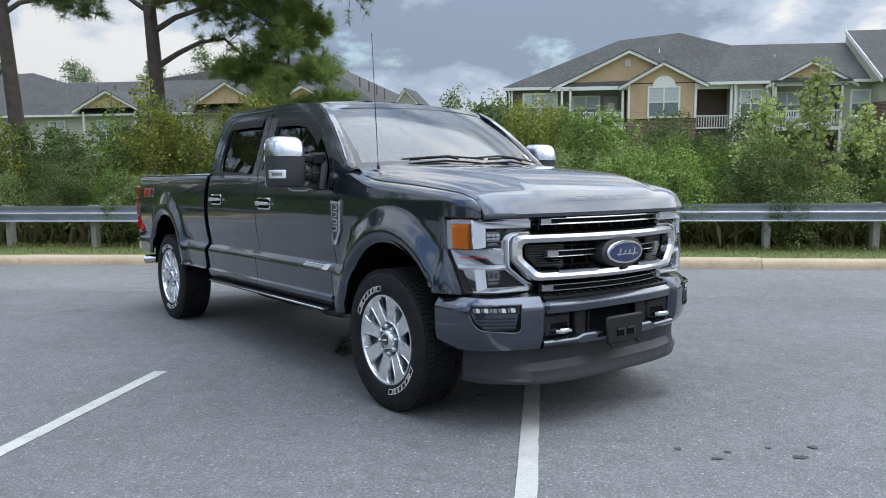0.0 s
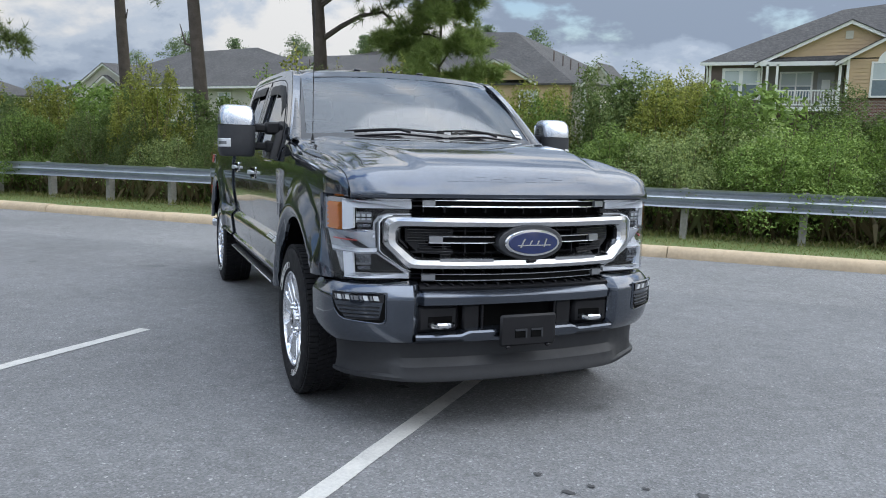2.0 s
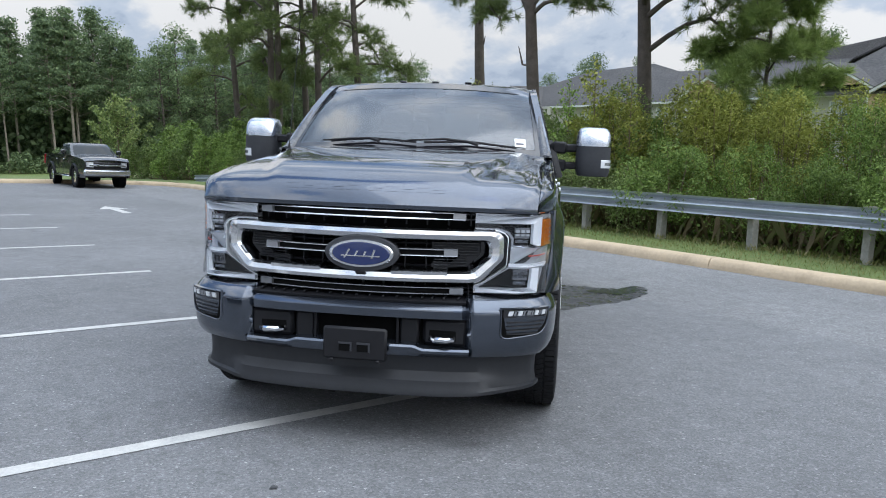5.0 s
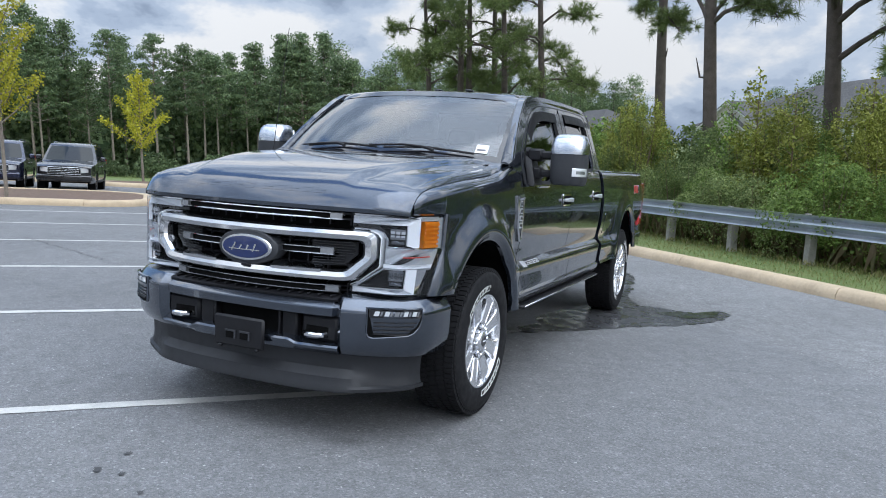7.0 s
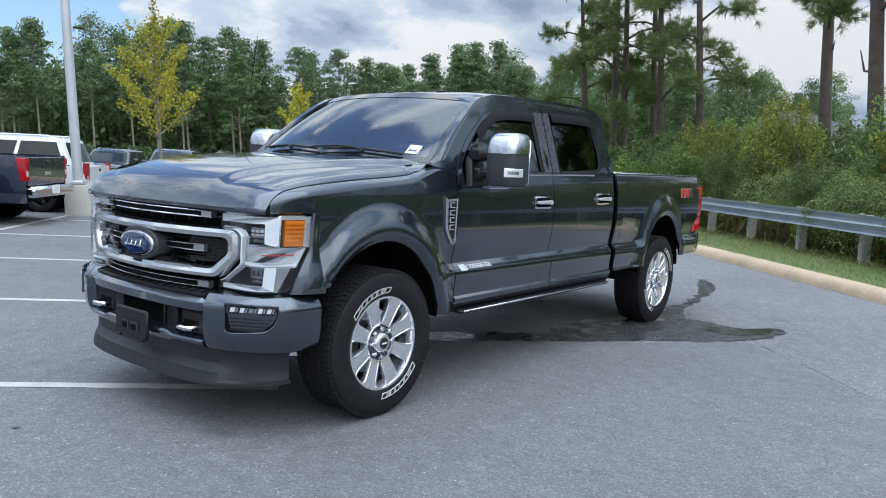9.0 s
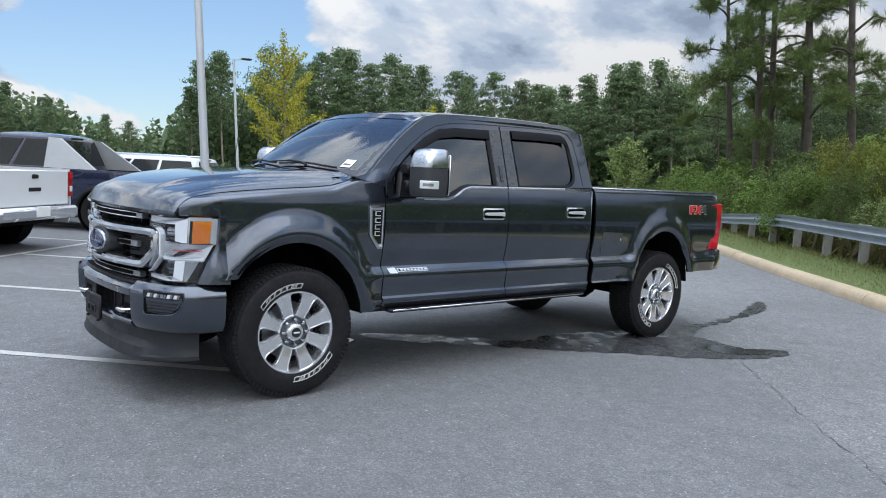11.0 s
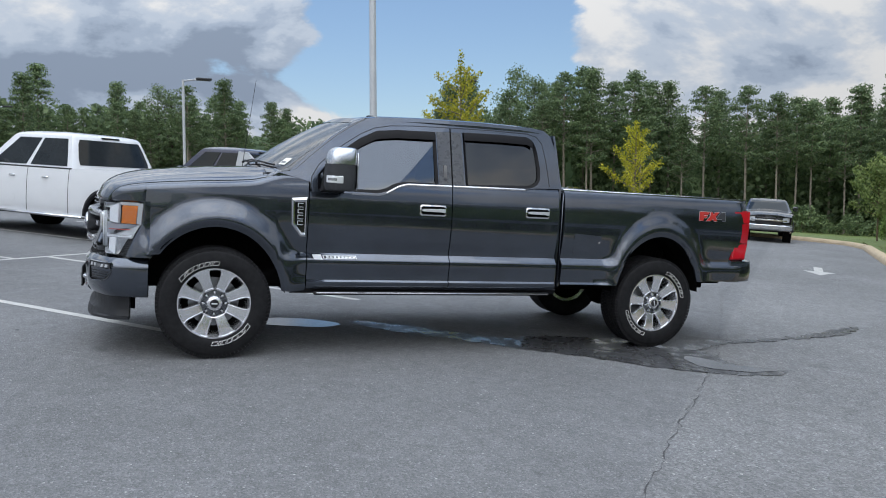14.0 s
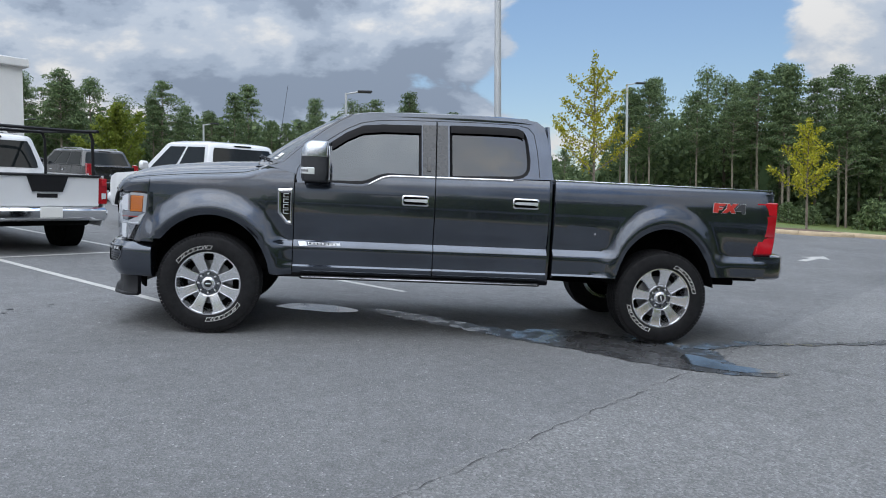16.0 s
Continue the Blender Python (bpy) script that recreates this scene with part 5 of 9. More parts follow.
        pocket = part("mesh_pocket", bm, M_BLACK, g)
        for i in range(9):
            z = 0.94 + i * 0.0125
            bm = bmesh.new()
            bar(bm, *sorted((s * 0.37, s * (0.58 if z > 0.985 else 0.53))), rounded(z, z + 0.004, -0.02, -0.004, 0.001), 5)
            part("mesh_wire", bm, M_GLOSSB, pocket)
    # oval badge
    def oval(a, b_, o0, o1, mat_, name, par, label="", dome=0.0):
        bm = bmesh.new()
        rows = [[FP(0.03 + a * k * math.cos(t), 0.990 + b_ * k * math.sin(t), o) for t in span(0, 2 * math.pi * 35 / 36, 36)] for k, o in ((1.0, o0), (1.0, o1 - 0.006), (0.95, o1), (0.5, o1 + dome), (0.02, o1 + dome * 1.2))]
        grid(bm, rows, close=True)
        return part(name, bm, mat_, par, label)
    base = oval(0.178, 0.083, -0.05, 0.060, M_GREYP, "badge_base", g)
    oval(0.152, 0.064, 0.04, 0.074, M_CHROME, "badge_ring", base, "chrome badge ring")
    oval(0.138, 0.053, 0.04, 0.078, M_BLUE, "badge_face", base, "blue oval badge face")
    for k, (y, w, h, sl) in enumerate(((-0.062, 0.030, 0.040, 0.5), (-0.020, 0.022, 0.024, 0.4), (0.020, 0.018, 0.022, 0.4), (0.060, 0.022, 0.038, 0.4))):
        bm = bmesh.new()
        pts = [(0.03 + y - w / 2, 0.990 - h / 2), (0.03 + y - w / 2 + 0.007, 0.990 - h / 2), (0.03 + y + w / 2, 0.990 + h / 2), (0.03 + y + w / 2 - 0.010, 0.990 + h / 2)]
        prism(bm, pts, lambda u, v, d: FP(u, v, d), 0.07, 0.0815)
        part("badge_stroke", bm, M_CHROME, base)
    bm = bmesh.new()
    prism(bm, [(-0.06, 0.977), (0.12, 0.977), (0.12, 0.982), (-0.06, 0.982)], lambda u, v, d: FP(u, v, d), 0.07, 0.081)
    part("badge_stroke", bm, M_CHROME, base)
    # small camera under the badge
    bm = bmesh.new()
    box(bm, (0.94, 0.03, 0.878), (0.03, 0.05, 0.016), 0.005)
    part("camera_pod", bm, M_BLACK, g)


def headlamp(truck, s):
    P = lambda u, v, d: LP(u, v, d, s)
    bm = bmesh.new()
    ys, zs = span(0.555, 0.876, 30), span(0.80, 1.208, 10)
    sheet(bm, [[P(y, z, -0.065) for z in zs] for y in ys], (-0.01, 0, 0))
    lamp = part("headlamp", bm, M_GLOSSB, truck, "clear headlamp with white light guides")

    def strip(pts, d0, d1, mat_, name, label="", par=lamp):
        fine = []
        for i in range(len(pts)):
            a, b = pts[i], pts[(i + 1) % len(pts)]
            k = max(1, int(abs(b[0] - a[0]) / 0.015))
            fine += [(a[0] + (b[0] - a[0]) * j / k, a[1] + (b[1] - a[1]) * j / k) for j in range(k)]
        bm = bmesh.new()
        vs0 = [bm.verts.new(P(u, v, d0)) for u, v in fine]
        vs1 = [bm.verts.new(P(u, v, d1)) for u, v in fine]
        n = len(fine)
        for i in range(n):
            bm.faces.new((vs0[i], vs0[(i + 1) % n], vs1[(i + 1) % n], vs1[i]))
        e = [bm.edges.get((vs1[i], vs1[(i + 1) % n])) for i in range(n)]
        bmesh.ops.triangle_fill(bm, edges=e)
        return part(name, bm, mat_, par, label)

    def box_(u0, u1, v0, v1):
        return [(u0, v0), (u1, v0), (u1, v1), (u0, v1)]
    # bright bezel under the guides, then the guides: a hook above, a hook below
    strip([(0.561, 1.203), (0.838, 1.204), (0.838, 1.040), (0.709, 1.040), (0.709, 1.083), (0.69, 1.110), (0.653, 1.124), (0.561, 1.124), (0.561, 1.132), (0.66, 1.132), (0.700, 1.118), (0.7185, 1.088), (0.7185, 1.052), (0.822, 1.052), (0.822, 1.158), (0.561, 1.154)], -0.060, -0.022, M_CHROME, "bezel", "chrome lamp bezel")
    strip([(0.561, 1.193), (0.834, 1.195), (0.834, 1.050), (0.824, 1.050), (0.800, 1.060), (0.800, 1.160), (0.561, 1.156)], -0.030, -0.010, M_GUIDE, "light_guide", "white light guide")
    strip([(0.690, 0.935), (0.868, 0.935), (0.870, 1.040), (0.709, 1.040), (0.709, 0.950)], -0.058, -0.020, M_LAMPS, "lamp_band", "silver lamp band")
    strip([(0.705, 0.945), (0.866, 0.945), (0.866, 0.962), (0.705, 0.962)], -0.022, -0.014, M_GUIDE, "light_guide", "white light guide")
    strip([(0.790, 0.998), (0.860, 0.998), (0.860, 1.004), (0.790, 1.003)], -0.022, -0.016, M_REDPAINT, "red_line")
    strip([(0.862, 0.935), (0.852, 0.812), (0.562, 0.806), (0.562, 0.838), (0.575, 0.848), (0.590, 0.848), (0.585, 0.832), (0.820, 0.838), (0.826, 0.935)], -0.060, -0.022, M_CHROME, "bezel", "chrome lamp bezel")
    strip([(0.838, 0.940), (0.842, 0.818), (0.570, 0.812), (0.570, 0.834), (0.808, 0.842), (0.808, 0.940)], -0.030, -0.010, M_GUIDE, "light_guide", "white light guide")
    strip([(0.575, 0.846), (0.700, 0.938), (0.709, 0.950), (0.713, 0.940), (0.596, 0.846)], -0.058, -0.020, M_CHROME, "bezel", "chrome lamp bezel")
    strip([(0.7185, 1.052), (0.800, 1.052), (0.800, 1.156), (0.66, 1.150), (0.700, 1.118), (0.7185, 1.088)], -0.060, -0.048, M_UNDER, "lamp_pocket")
    strip([(0.596, 0.846), (0.808, 0.846), (0.808, 0.935), (0.712, 0.935)], -0.060, -0.048, M_UNDER, "lamp_pocket")
    # projectors: dark housings with three pale facets, one pair above the other
    for u0, u1, v0, v1 in ((0.722, 0.798, 1.086, 1.138), (0.728, 0.804, 0.878, 0.930)):
        strip(box_(u0, u1, v0, v1), -0.050, -0.036, M_LAMPG, "projector", "grey lamp projector")
        for k in range(3):
            w = (u1 - u0) / 3
            strip(box_(u0 + w * k + 0.004, u0 + w * (k + 1) - 0.004, v0 + 0.012, v1 - 0.010), -0.036, -0.028, M_LAMPS if v0 > 1.0 else M_RECESS, "projector_face")
        strip(box_(u0, u1, (v0 + v1) / 2 - 0.003, (v0 + v1) / 2 + 0.002), -0.030, -0.024, M_GLOSSB, "projector_bar")
        strip(box_(u0 + 0.004, u1 - 0.004, v0 - 0.024, v0 - 0.008), -0.052, -0.042, M_RECESS, "reflector")
    # amber marker with ribs at the outer end
    amber = strip([(0.843, 1.046), (0.865, 1.046), (0.866, 1.178), (0.843, 1.180)], -0.05, -0.012, M_AMBER, "amber_marker", "amber side marker")
    for i in range(6):
        z = 1.050 + i * 0.0215
        strip(box_(0.843, 0.8655, z, z + 0.0125), -0.015, -0.004, M_AMBER, "amber_rib", par=amber)
    strip([(0.866, 1.046), (0.872, 1.040), (0.873, 1.200), (0.866, 1.198)], -0.05, -0.014, M_LAMPS, "lamp_band", "silver lamp band")
    strip([(0.838, 1.181), (0.866, 1.181), (0.866, 1.204), (0.838, 1.204)], -0.05, -0.016, M_LAMPS, "lamp_band", "silver lamp band")
    # clear cover
    bm = bmesh.new()
    rows = []
    for z in span(0.808, 1.200, 12):
        ya = 0.563 if z > 1.13 or z < 0.845 else (0.563 + 0.13 * ss(0.845, 0.95, z) if z < 1.0 else 0.693 - 0.13 * ss(1.07, 1.13, z))
        rows.append([P(ya + (0.874 - ya) * i / 28, z, 0.0) for i in range(29)])
    grid(bm, rows)
    part("lamp_cover", bm, M_LENS, lamp, "clear lamp cover", fix=False)
    # black brow between lamp and hood, black edge towards the grille
    bm = bmesh.new()
    sheet(bm, [[P(y, z, -0.03) for z in (1.204, 1.216, 1.235)] for y in span(0.54, 0.866, 16)], (-0.02, 0, 0))
    part("lamp_brow", bm, M_BLACK, lamp)
    bm = bmesh.new()
    rows = [[P(u, v, -0.05), P(u, v, 0.004), P(0.615 + (u - 0.615) * 0.97, 1.0 + (v - 1.0) * 0.97, 0.006), P(0.615 + (u - 0.615) * 0.97, 1.0 + (v - 1.0) * 0.97, -0.05)] for u, v in ((0.563, 1.125), (0.655, 1.125), (0.683, 1.112), (0.698, 1.09), (0.698, 0.955), (0.69, 0.94), (0.60, 0.862), (0.563, 0.845))]
    grid(bm, rows)
    part("lamp_edge", bm, M_GUIDE, lamp, "white light guide round the grille frame")


BUMP = [(0.0, 0.955), (0.15, 0.953), (0.30, 0.945), (0.42, 0.932), (0.57, 0.905), (0.68, 0.872), (0.78, 0.826), (0.86, 0.776), (0.92, 0.715), (0.952, 0.640), (0.966, 0.55), (0.970, 0.46)]


def bump_at(a):
    """Plan point and outward way of the bumper; a: 0 at its middle, 1 at its end."""
    a = max(-1.0, min(1.0, a))
    s, k = (1 if a >= 0 else -1), abs(a) * (len(BUMP) - 1)
    i = min(int(k), len(BUMP) - 2)
    f = k - i
    P = [BUMP[max(0, i - 1)] if i else (-BUMP[1][0], BUMP[1][1]), BUMP[i], BUMP[i + 1], BUMP[min(len(BUMP) - 1, i + 2)]]
    c = lambda n: 0.5 * (2 * P[1][n] + (P[2][n] - P[0][n]) * f + (2 * P[0][n] - 5 * P[1][n] + 4 * P[2][n] - P[3][n]) * f * f + (3 * P[1][n] - P[0][n] - 3 * P[2][n] + P[3][n]) * f ** 3)
    d = lambda n: 0.5 * ((P[2][n] - P[0][n]) + 2 * (2 * P[0][n] - 5 * P[1][n] + 4 * P[2][n] - P[3][n]) * f + 3 * (3 * P[1][n] - P[0][n] - 3 * P[2][n] + P[3][n]) * f * f)
    y, x, dy, dx = c(0), c(1), d(0), d(1)
    n = Vector((dy, -dx, 0)).normalized()
    return Vector((x, s * y, 0)), Vector((n.x, s * n.y, 0))


def bump_sweep(a0, a1, section, n=40, ease=None):
    """A section swept along the bumper's plan; ease(a) sinks it there by that many metres."""
    bm, rows = bmesh.new(), []
    for a in span(a0, a1, n):
        p, o = bump_at(a)
        k = ease(abs(a)) if ease else 0.0
        rows.append([p + o * (max(d - k, -0.14) if d > -0.12 else d) + Vector((0, 0, z)) for z, d in section])
    v = grid(bm, rows, close=True)
    bm.faces.new(v[0][::-1])
    bm.faces.new(v[-1])
    return bm


def front_bumper(truck):
    # bar above the opening, with its bright chamfer
    top = [(0.652, -0.06), (0.656, -0.030), (0.662, -0.020), (0.700, -0.014), (0.706, -0.016), (0.726, -0.040), (0.732, -0.050), (0.738, -0.14), (0.652, -0.14)]
    b = part("front_bumper", bump_sweep(-0.352, 0.352, top, 50, lambda a: 0.022 * ss(0.338, 0.352, a)), M_PAINT, truck, "grey painted front bumper with black openings", sharp=24)
    corner = [(0.462, -0.10), (0.466, -0.052), (0.474, -0.036), (0.500, -0.016), (0.530, -0.004), (0.570, 0.004), (0.62, 0.006), (0.690, 0.008), (0.704, 0.006), (0.710, 0.003), (0.752, -0.030), (0.760, -0.042), (0.770, -0.14), (0.466, -0.14)]
    for s in (1, -1):
        turn = lambda a: 0.045 * (1 - ss(0.352, 0.376, a)) ** 2
        c = part("bumper_corner", bump_sweep(s * 0.352, s * 1.0, corner, 60, turn), M_PAINT, b, sharp=24)

        def on(u, v, d, s=s):
            p, o = bump_at(s * u)
            return p + o * d + Vector((0, 0, v))

        def finer(pts):
            fine = []
            for i in range(len(pts)):
                a, q = pts[i], pts[(i + 1) % len(pts)]
                k = max(1, int(abs(q[0] - a[0]) / 0.02))
                fine += [(a[0] + (q[0] - a[0]) * j / k, a[1] + (q[1] - a[1]) * j / k) for j in range(k)]
            return fine

        def plate_(pts, d0, d1, m_, name, label="", par=c):
            fine = finer(pts)
            bm = bmesh.new()
            v0, v1 = [bm.verts.new(on(u, v, d0)) for u, v in fine], [bm.verts.new(on(u, v, d1)) for u, v in fine]
            n = len(fine)
            for i in range(n):
                bm.faces.new((v0[i], v0[(i + 1) % n], v1[(i + 1) % n], v1[i]))
            bmesh.ops.triangle_fill(bm, edges=[bm.edges.get((v1[i], v1[(i + 1) % n])) for i in range(n)])
            return part(name, bm, m_, par, label)
        rim = [(0.474, 0.728), (0.742, 0.728), (0.748, 0.700), (0.744, 0.668), (0.728, 0.630), (0.700, 0.600), (0.670, 0.586), (0.50, 0.570), (0.482, 0.576), (0.474, 0.594)]
        cu, cv = 0.60, 0.655
        inner = [(cu + (u - cu) * 0.935, cv + (v - cv) * 0.89) for u, v in rim]
        pocket = plate_(inner, -0.01, 0.0095, M_UNDER, "fog_pocket", "black fog lamp pocket")
        # raised painted lip round the pocket
        bm = bmesh.new()
        A, B = finer(rim), [(cu + (u - cu) * 0.935, cv + (v - cv) * 0.89) for u, v in finer(rim)]
        mid = [((p[0] + q[0]) / 2, (p[1] + q[1]) / 2) for p, q in zip(A, B)]
        grid(bm, [[on(u, v, d) for u, v in lp + lp[:1]] for lp, d in ((A, 0.004), (mid, 0.0145), (B, 0.0125), (B, 0.0))])
        part("pocket_lip", bm, M_PAINT, c, sharp=24)
        for i in range(4):
            z = 0.594 + i * 0.019
            plate_([(0.505, z), (0.668 + 0.013 * i, z), (0.668 + 0.013 * i, z + 0.007), (0.505, z + 0.007)], 0.0, 0.0115, M_BLACK, "pocket_rib", par=pocket)
        fog = plate_([(0.487, 0.680), (0.728, 0.680), (0.734, 0.696), (0.728, 0.720), (0.487, 0.720)], 0.0, 0.0155, M_GLOSSB, "fog_lamp", "led fog lamp")
        for i in range(5):
            u = 0.505 + i * 0.044
            plate_([(u, 0.689), (u + 0.020, 0.689), (u + 0.026, 0.711), (u + 0.006, 0.711)], 0.01, 0.018, M_LAMPW if i % 3 != 2 else M_LAMPG, "led", par=fog)
            plate_([(u + 0.025, 0.689), (u + 0.034, 0.689), (u + 0.040, 0.711), (u + 0.031, 0.711)], 0.01, 0.0175, M_LAMPG, "led", par=fog)
    # bar below the opening; it steps up behind the plate
    low = [(0.462, -0.10), (0.466, -0.046), (0.474, -0.030), (0.490, -0.014), (0.504, -0.010), (0.514, -0.018), (0.520, -0.040), (0.522, -0.10)]
    bm, rows = bmesh.new(), []
    for a in span(-0.362, 0.362, 60):
        p, o = bump_at(a)
        up = 0.016 * (1 - ss(0.175, 0.215, abs(a)))
        rows.append([p + o * d + Vector((0, 0, z + (up if z > 0.48 else 0.0))) for z, d in low])
    v = grid(bm, rows, close=True)
    bm.faces.new(v[0][::-1])
    bm.faces.new(v[-1])
    part("lower_bar", bm, M_PAINT, b, sharp=24)
    rec = [(0.51, -0.13), (0.51, -0.105), (0.68, -0.105), (0.68, -0.13)]
    part("bumper_opening", bump_sweep(-0.364, 0.364, rec, 20), M_UNDER, b)
    for s in (1, -1):
        # panel round the tow hook, with a dark slot behind the hook
        bm = bmesh.new()
        box(bm, (0.836, s * 0.44, 0.588), (0.07, 0.225, 0.140), 0.02)
        hp = part("hook_panel", bm, M_BLACK, b)
        bm = bmesh.new()
        box(bm, (0.868, s * 0.43, 0.572), (0.012, 0.135, 0.056), 0.005)
        part("hook_slot", bm, M_UNDER, hp)
        bm = bmesh.new()
        tube(bm, [(0.84, s * 0.43 - 0.052, 0.562), (0.906, s * 0.43 - 0.050, 0.562), (0.926, s * 0.43 - 0.028, 0.562), (0.926, s * 0.43 + 0.028, 0.562), (0.906, s * 0.43 + 0.050, 0.562), (0.84, s * 0.43 + 0.052, 0.562)], 0.015, 8)
        part("tow_hook", bm, M_CHROME, b, "bright tow hook")
        bm = bmesh.new()
        box(bm, (0.852, s * 0.265, 0.588), (0.06, 0.095, 0.132), 0.01)
        box(bm, (0.866, s * 0.208, 0.588), (0.05, 0.014, 0.132), 0.004)
        part("opening_block", bm, M_BLACK, b)
    # step pad with ribs
    bm = bump_sweep(-0.35, 0.35, [(0.728, -0.15), (0.732, -0.046), (0.742, -0.042), (0.750, -0.055), (0.758, -0.15)], 30)
    pad = part("step_pad", bm, M_BLACK, b, "ribbed black step pad")
    for i in range(17):
        a = -0.33 + 0.04125 * i
        p, o = bump_at(a)
        bm = bmesh.new()
        q = p + o * -0.10
        box(bm, (q.x, q.y, 0.757), (0.10, 0.012, 0.012), 0.003)
        part("pad_rib", bm, M_BLACK, pad)
    # empty number plate holder
    bm = bmesh.new()
    box(bm, (0.962, 0.015, 0.527), (0.022, 0.318, 0.162), 0.012)
    h = part("plate_holder", bm, M_BLACK, b, "empty black plate holder")
    for y in (-0.03, 0.06):
        bm = bmesh.new()
        prism(bm, [(y - 0.033, 0.535), (y + 0.033, 0.535), (y + 0.033, 0.490), (y - 0.033, 0.490)], lambda u, v, d: (0.970 + d, u, v), 0.0, 0.0075, 0.003)
        sl = part("holder_slot", bm, M_UNDER, h)
        bm = bmesh.new()
        prism(bm, [(y - 0.033, 0.535), (y + 0.033, 0.535), (y + 0.033, 0.490), (y + 0.024, 0.490), (y + 0.024, 0.526), (y - 0.033, 0.526)], lambda u, v, d: (0.972 + d, u, v), 0.0, 0.009)
        part("slot_edge", bm, M_GREYP, sl)
    for y in (-0.10, 0.13):
        bm = bmesh.new()
        box(bm, (0.968, y, 0.443), (0.02, 0.022, 0.016), 0.004)
        part("holder_foot", bm, M_BLACK, h)
    # air dam: an upright skirt whose middle steps out to a lower ledge
    bm, rows = bmesh.new(), []
    for a in span(-0.86, 0.86, 72):
        p, o = bump_at(a)
        k = 1 - ss(0.34, 0.56, abs(a))
        out = 0.034 * k
        rise = 0.028 * ss(0.25, 0.86, abs(a))
        sec = [(0.49, -0.15), (0.49, -0.070), (0.43, -0.080), (0.385, -0.082), (0.360, -0.082 + out * 0.55), (0.345, -0.080 + out), (0.305 + 0.5 * rise, -0.074 + out), (0.288 + rise, -0.060 + out * 0.8), (0.272 + rise, -0.060 + out * 0.8), (0.262 + rise, -0.090), (0.272 + rise, -0.15)]
        rows.append([p + o * d + Vector((0, 0, z)) for z, d in sec])
    v = grid(bm, rows, close=True)
    bm.faces.new(v[0][::-1])
    bm.faces.new(v[-1])
    part("air_dam", bm, M_DAM, truck, "matt dark grey air dam", sharp=30)
    # black filler behind bumper and below lamps
    bm = bmesh.new()
    sheet(bm, [[FP(y, z, -0.14) for z in (0.42, 0.6, 0.81)] for y in span(-0.80, 0.80, 25)], (-0.02, 0, 0))
    part("front_backing", bm, M_UNDER, truck)


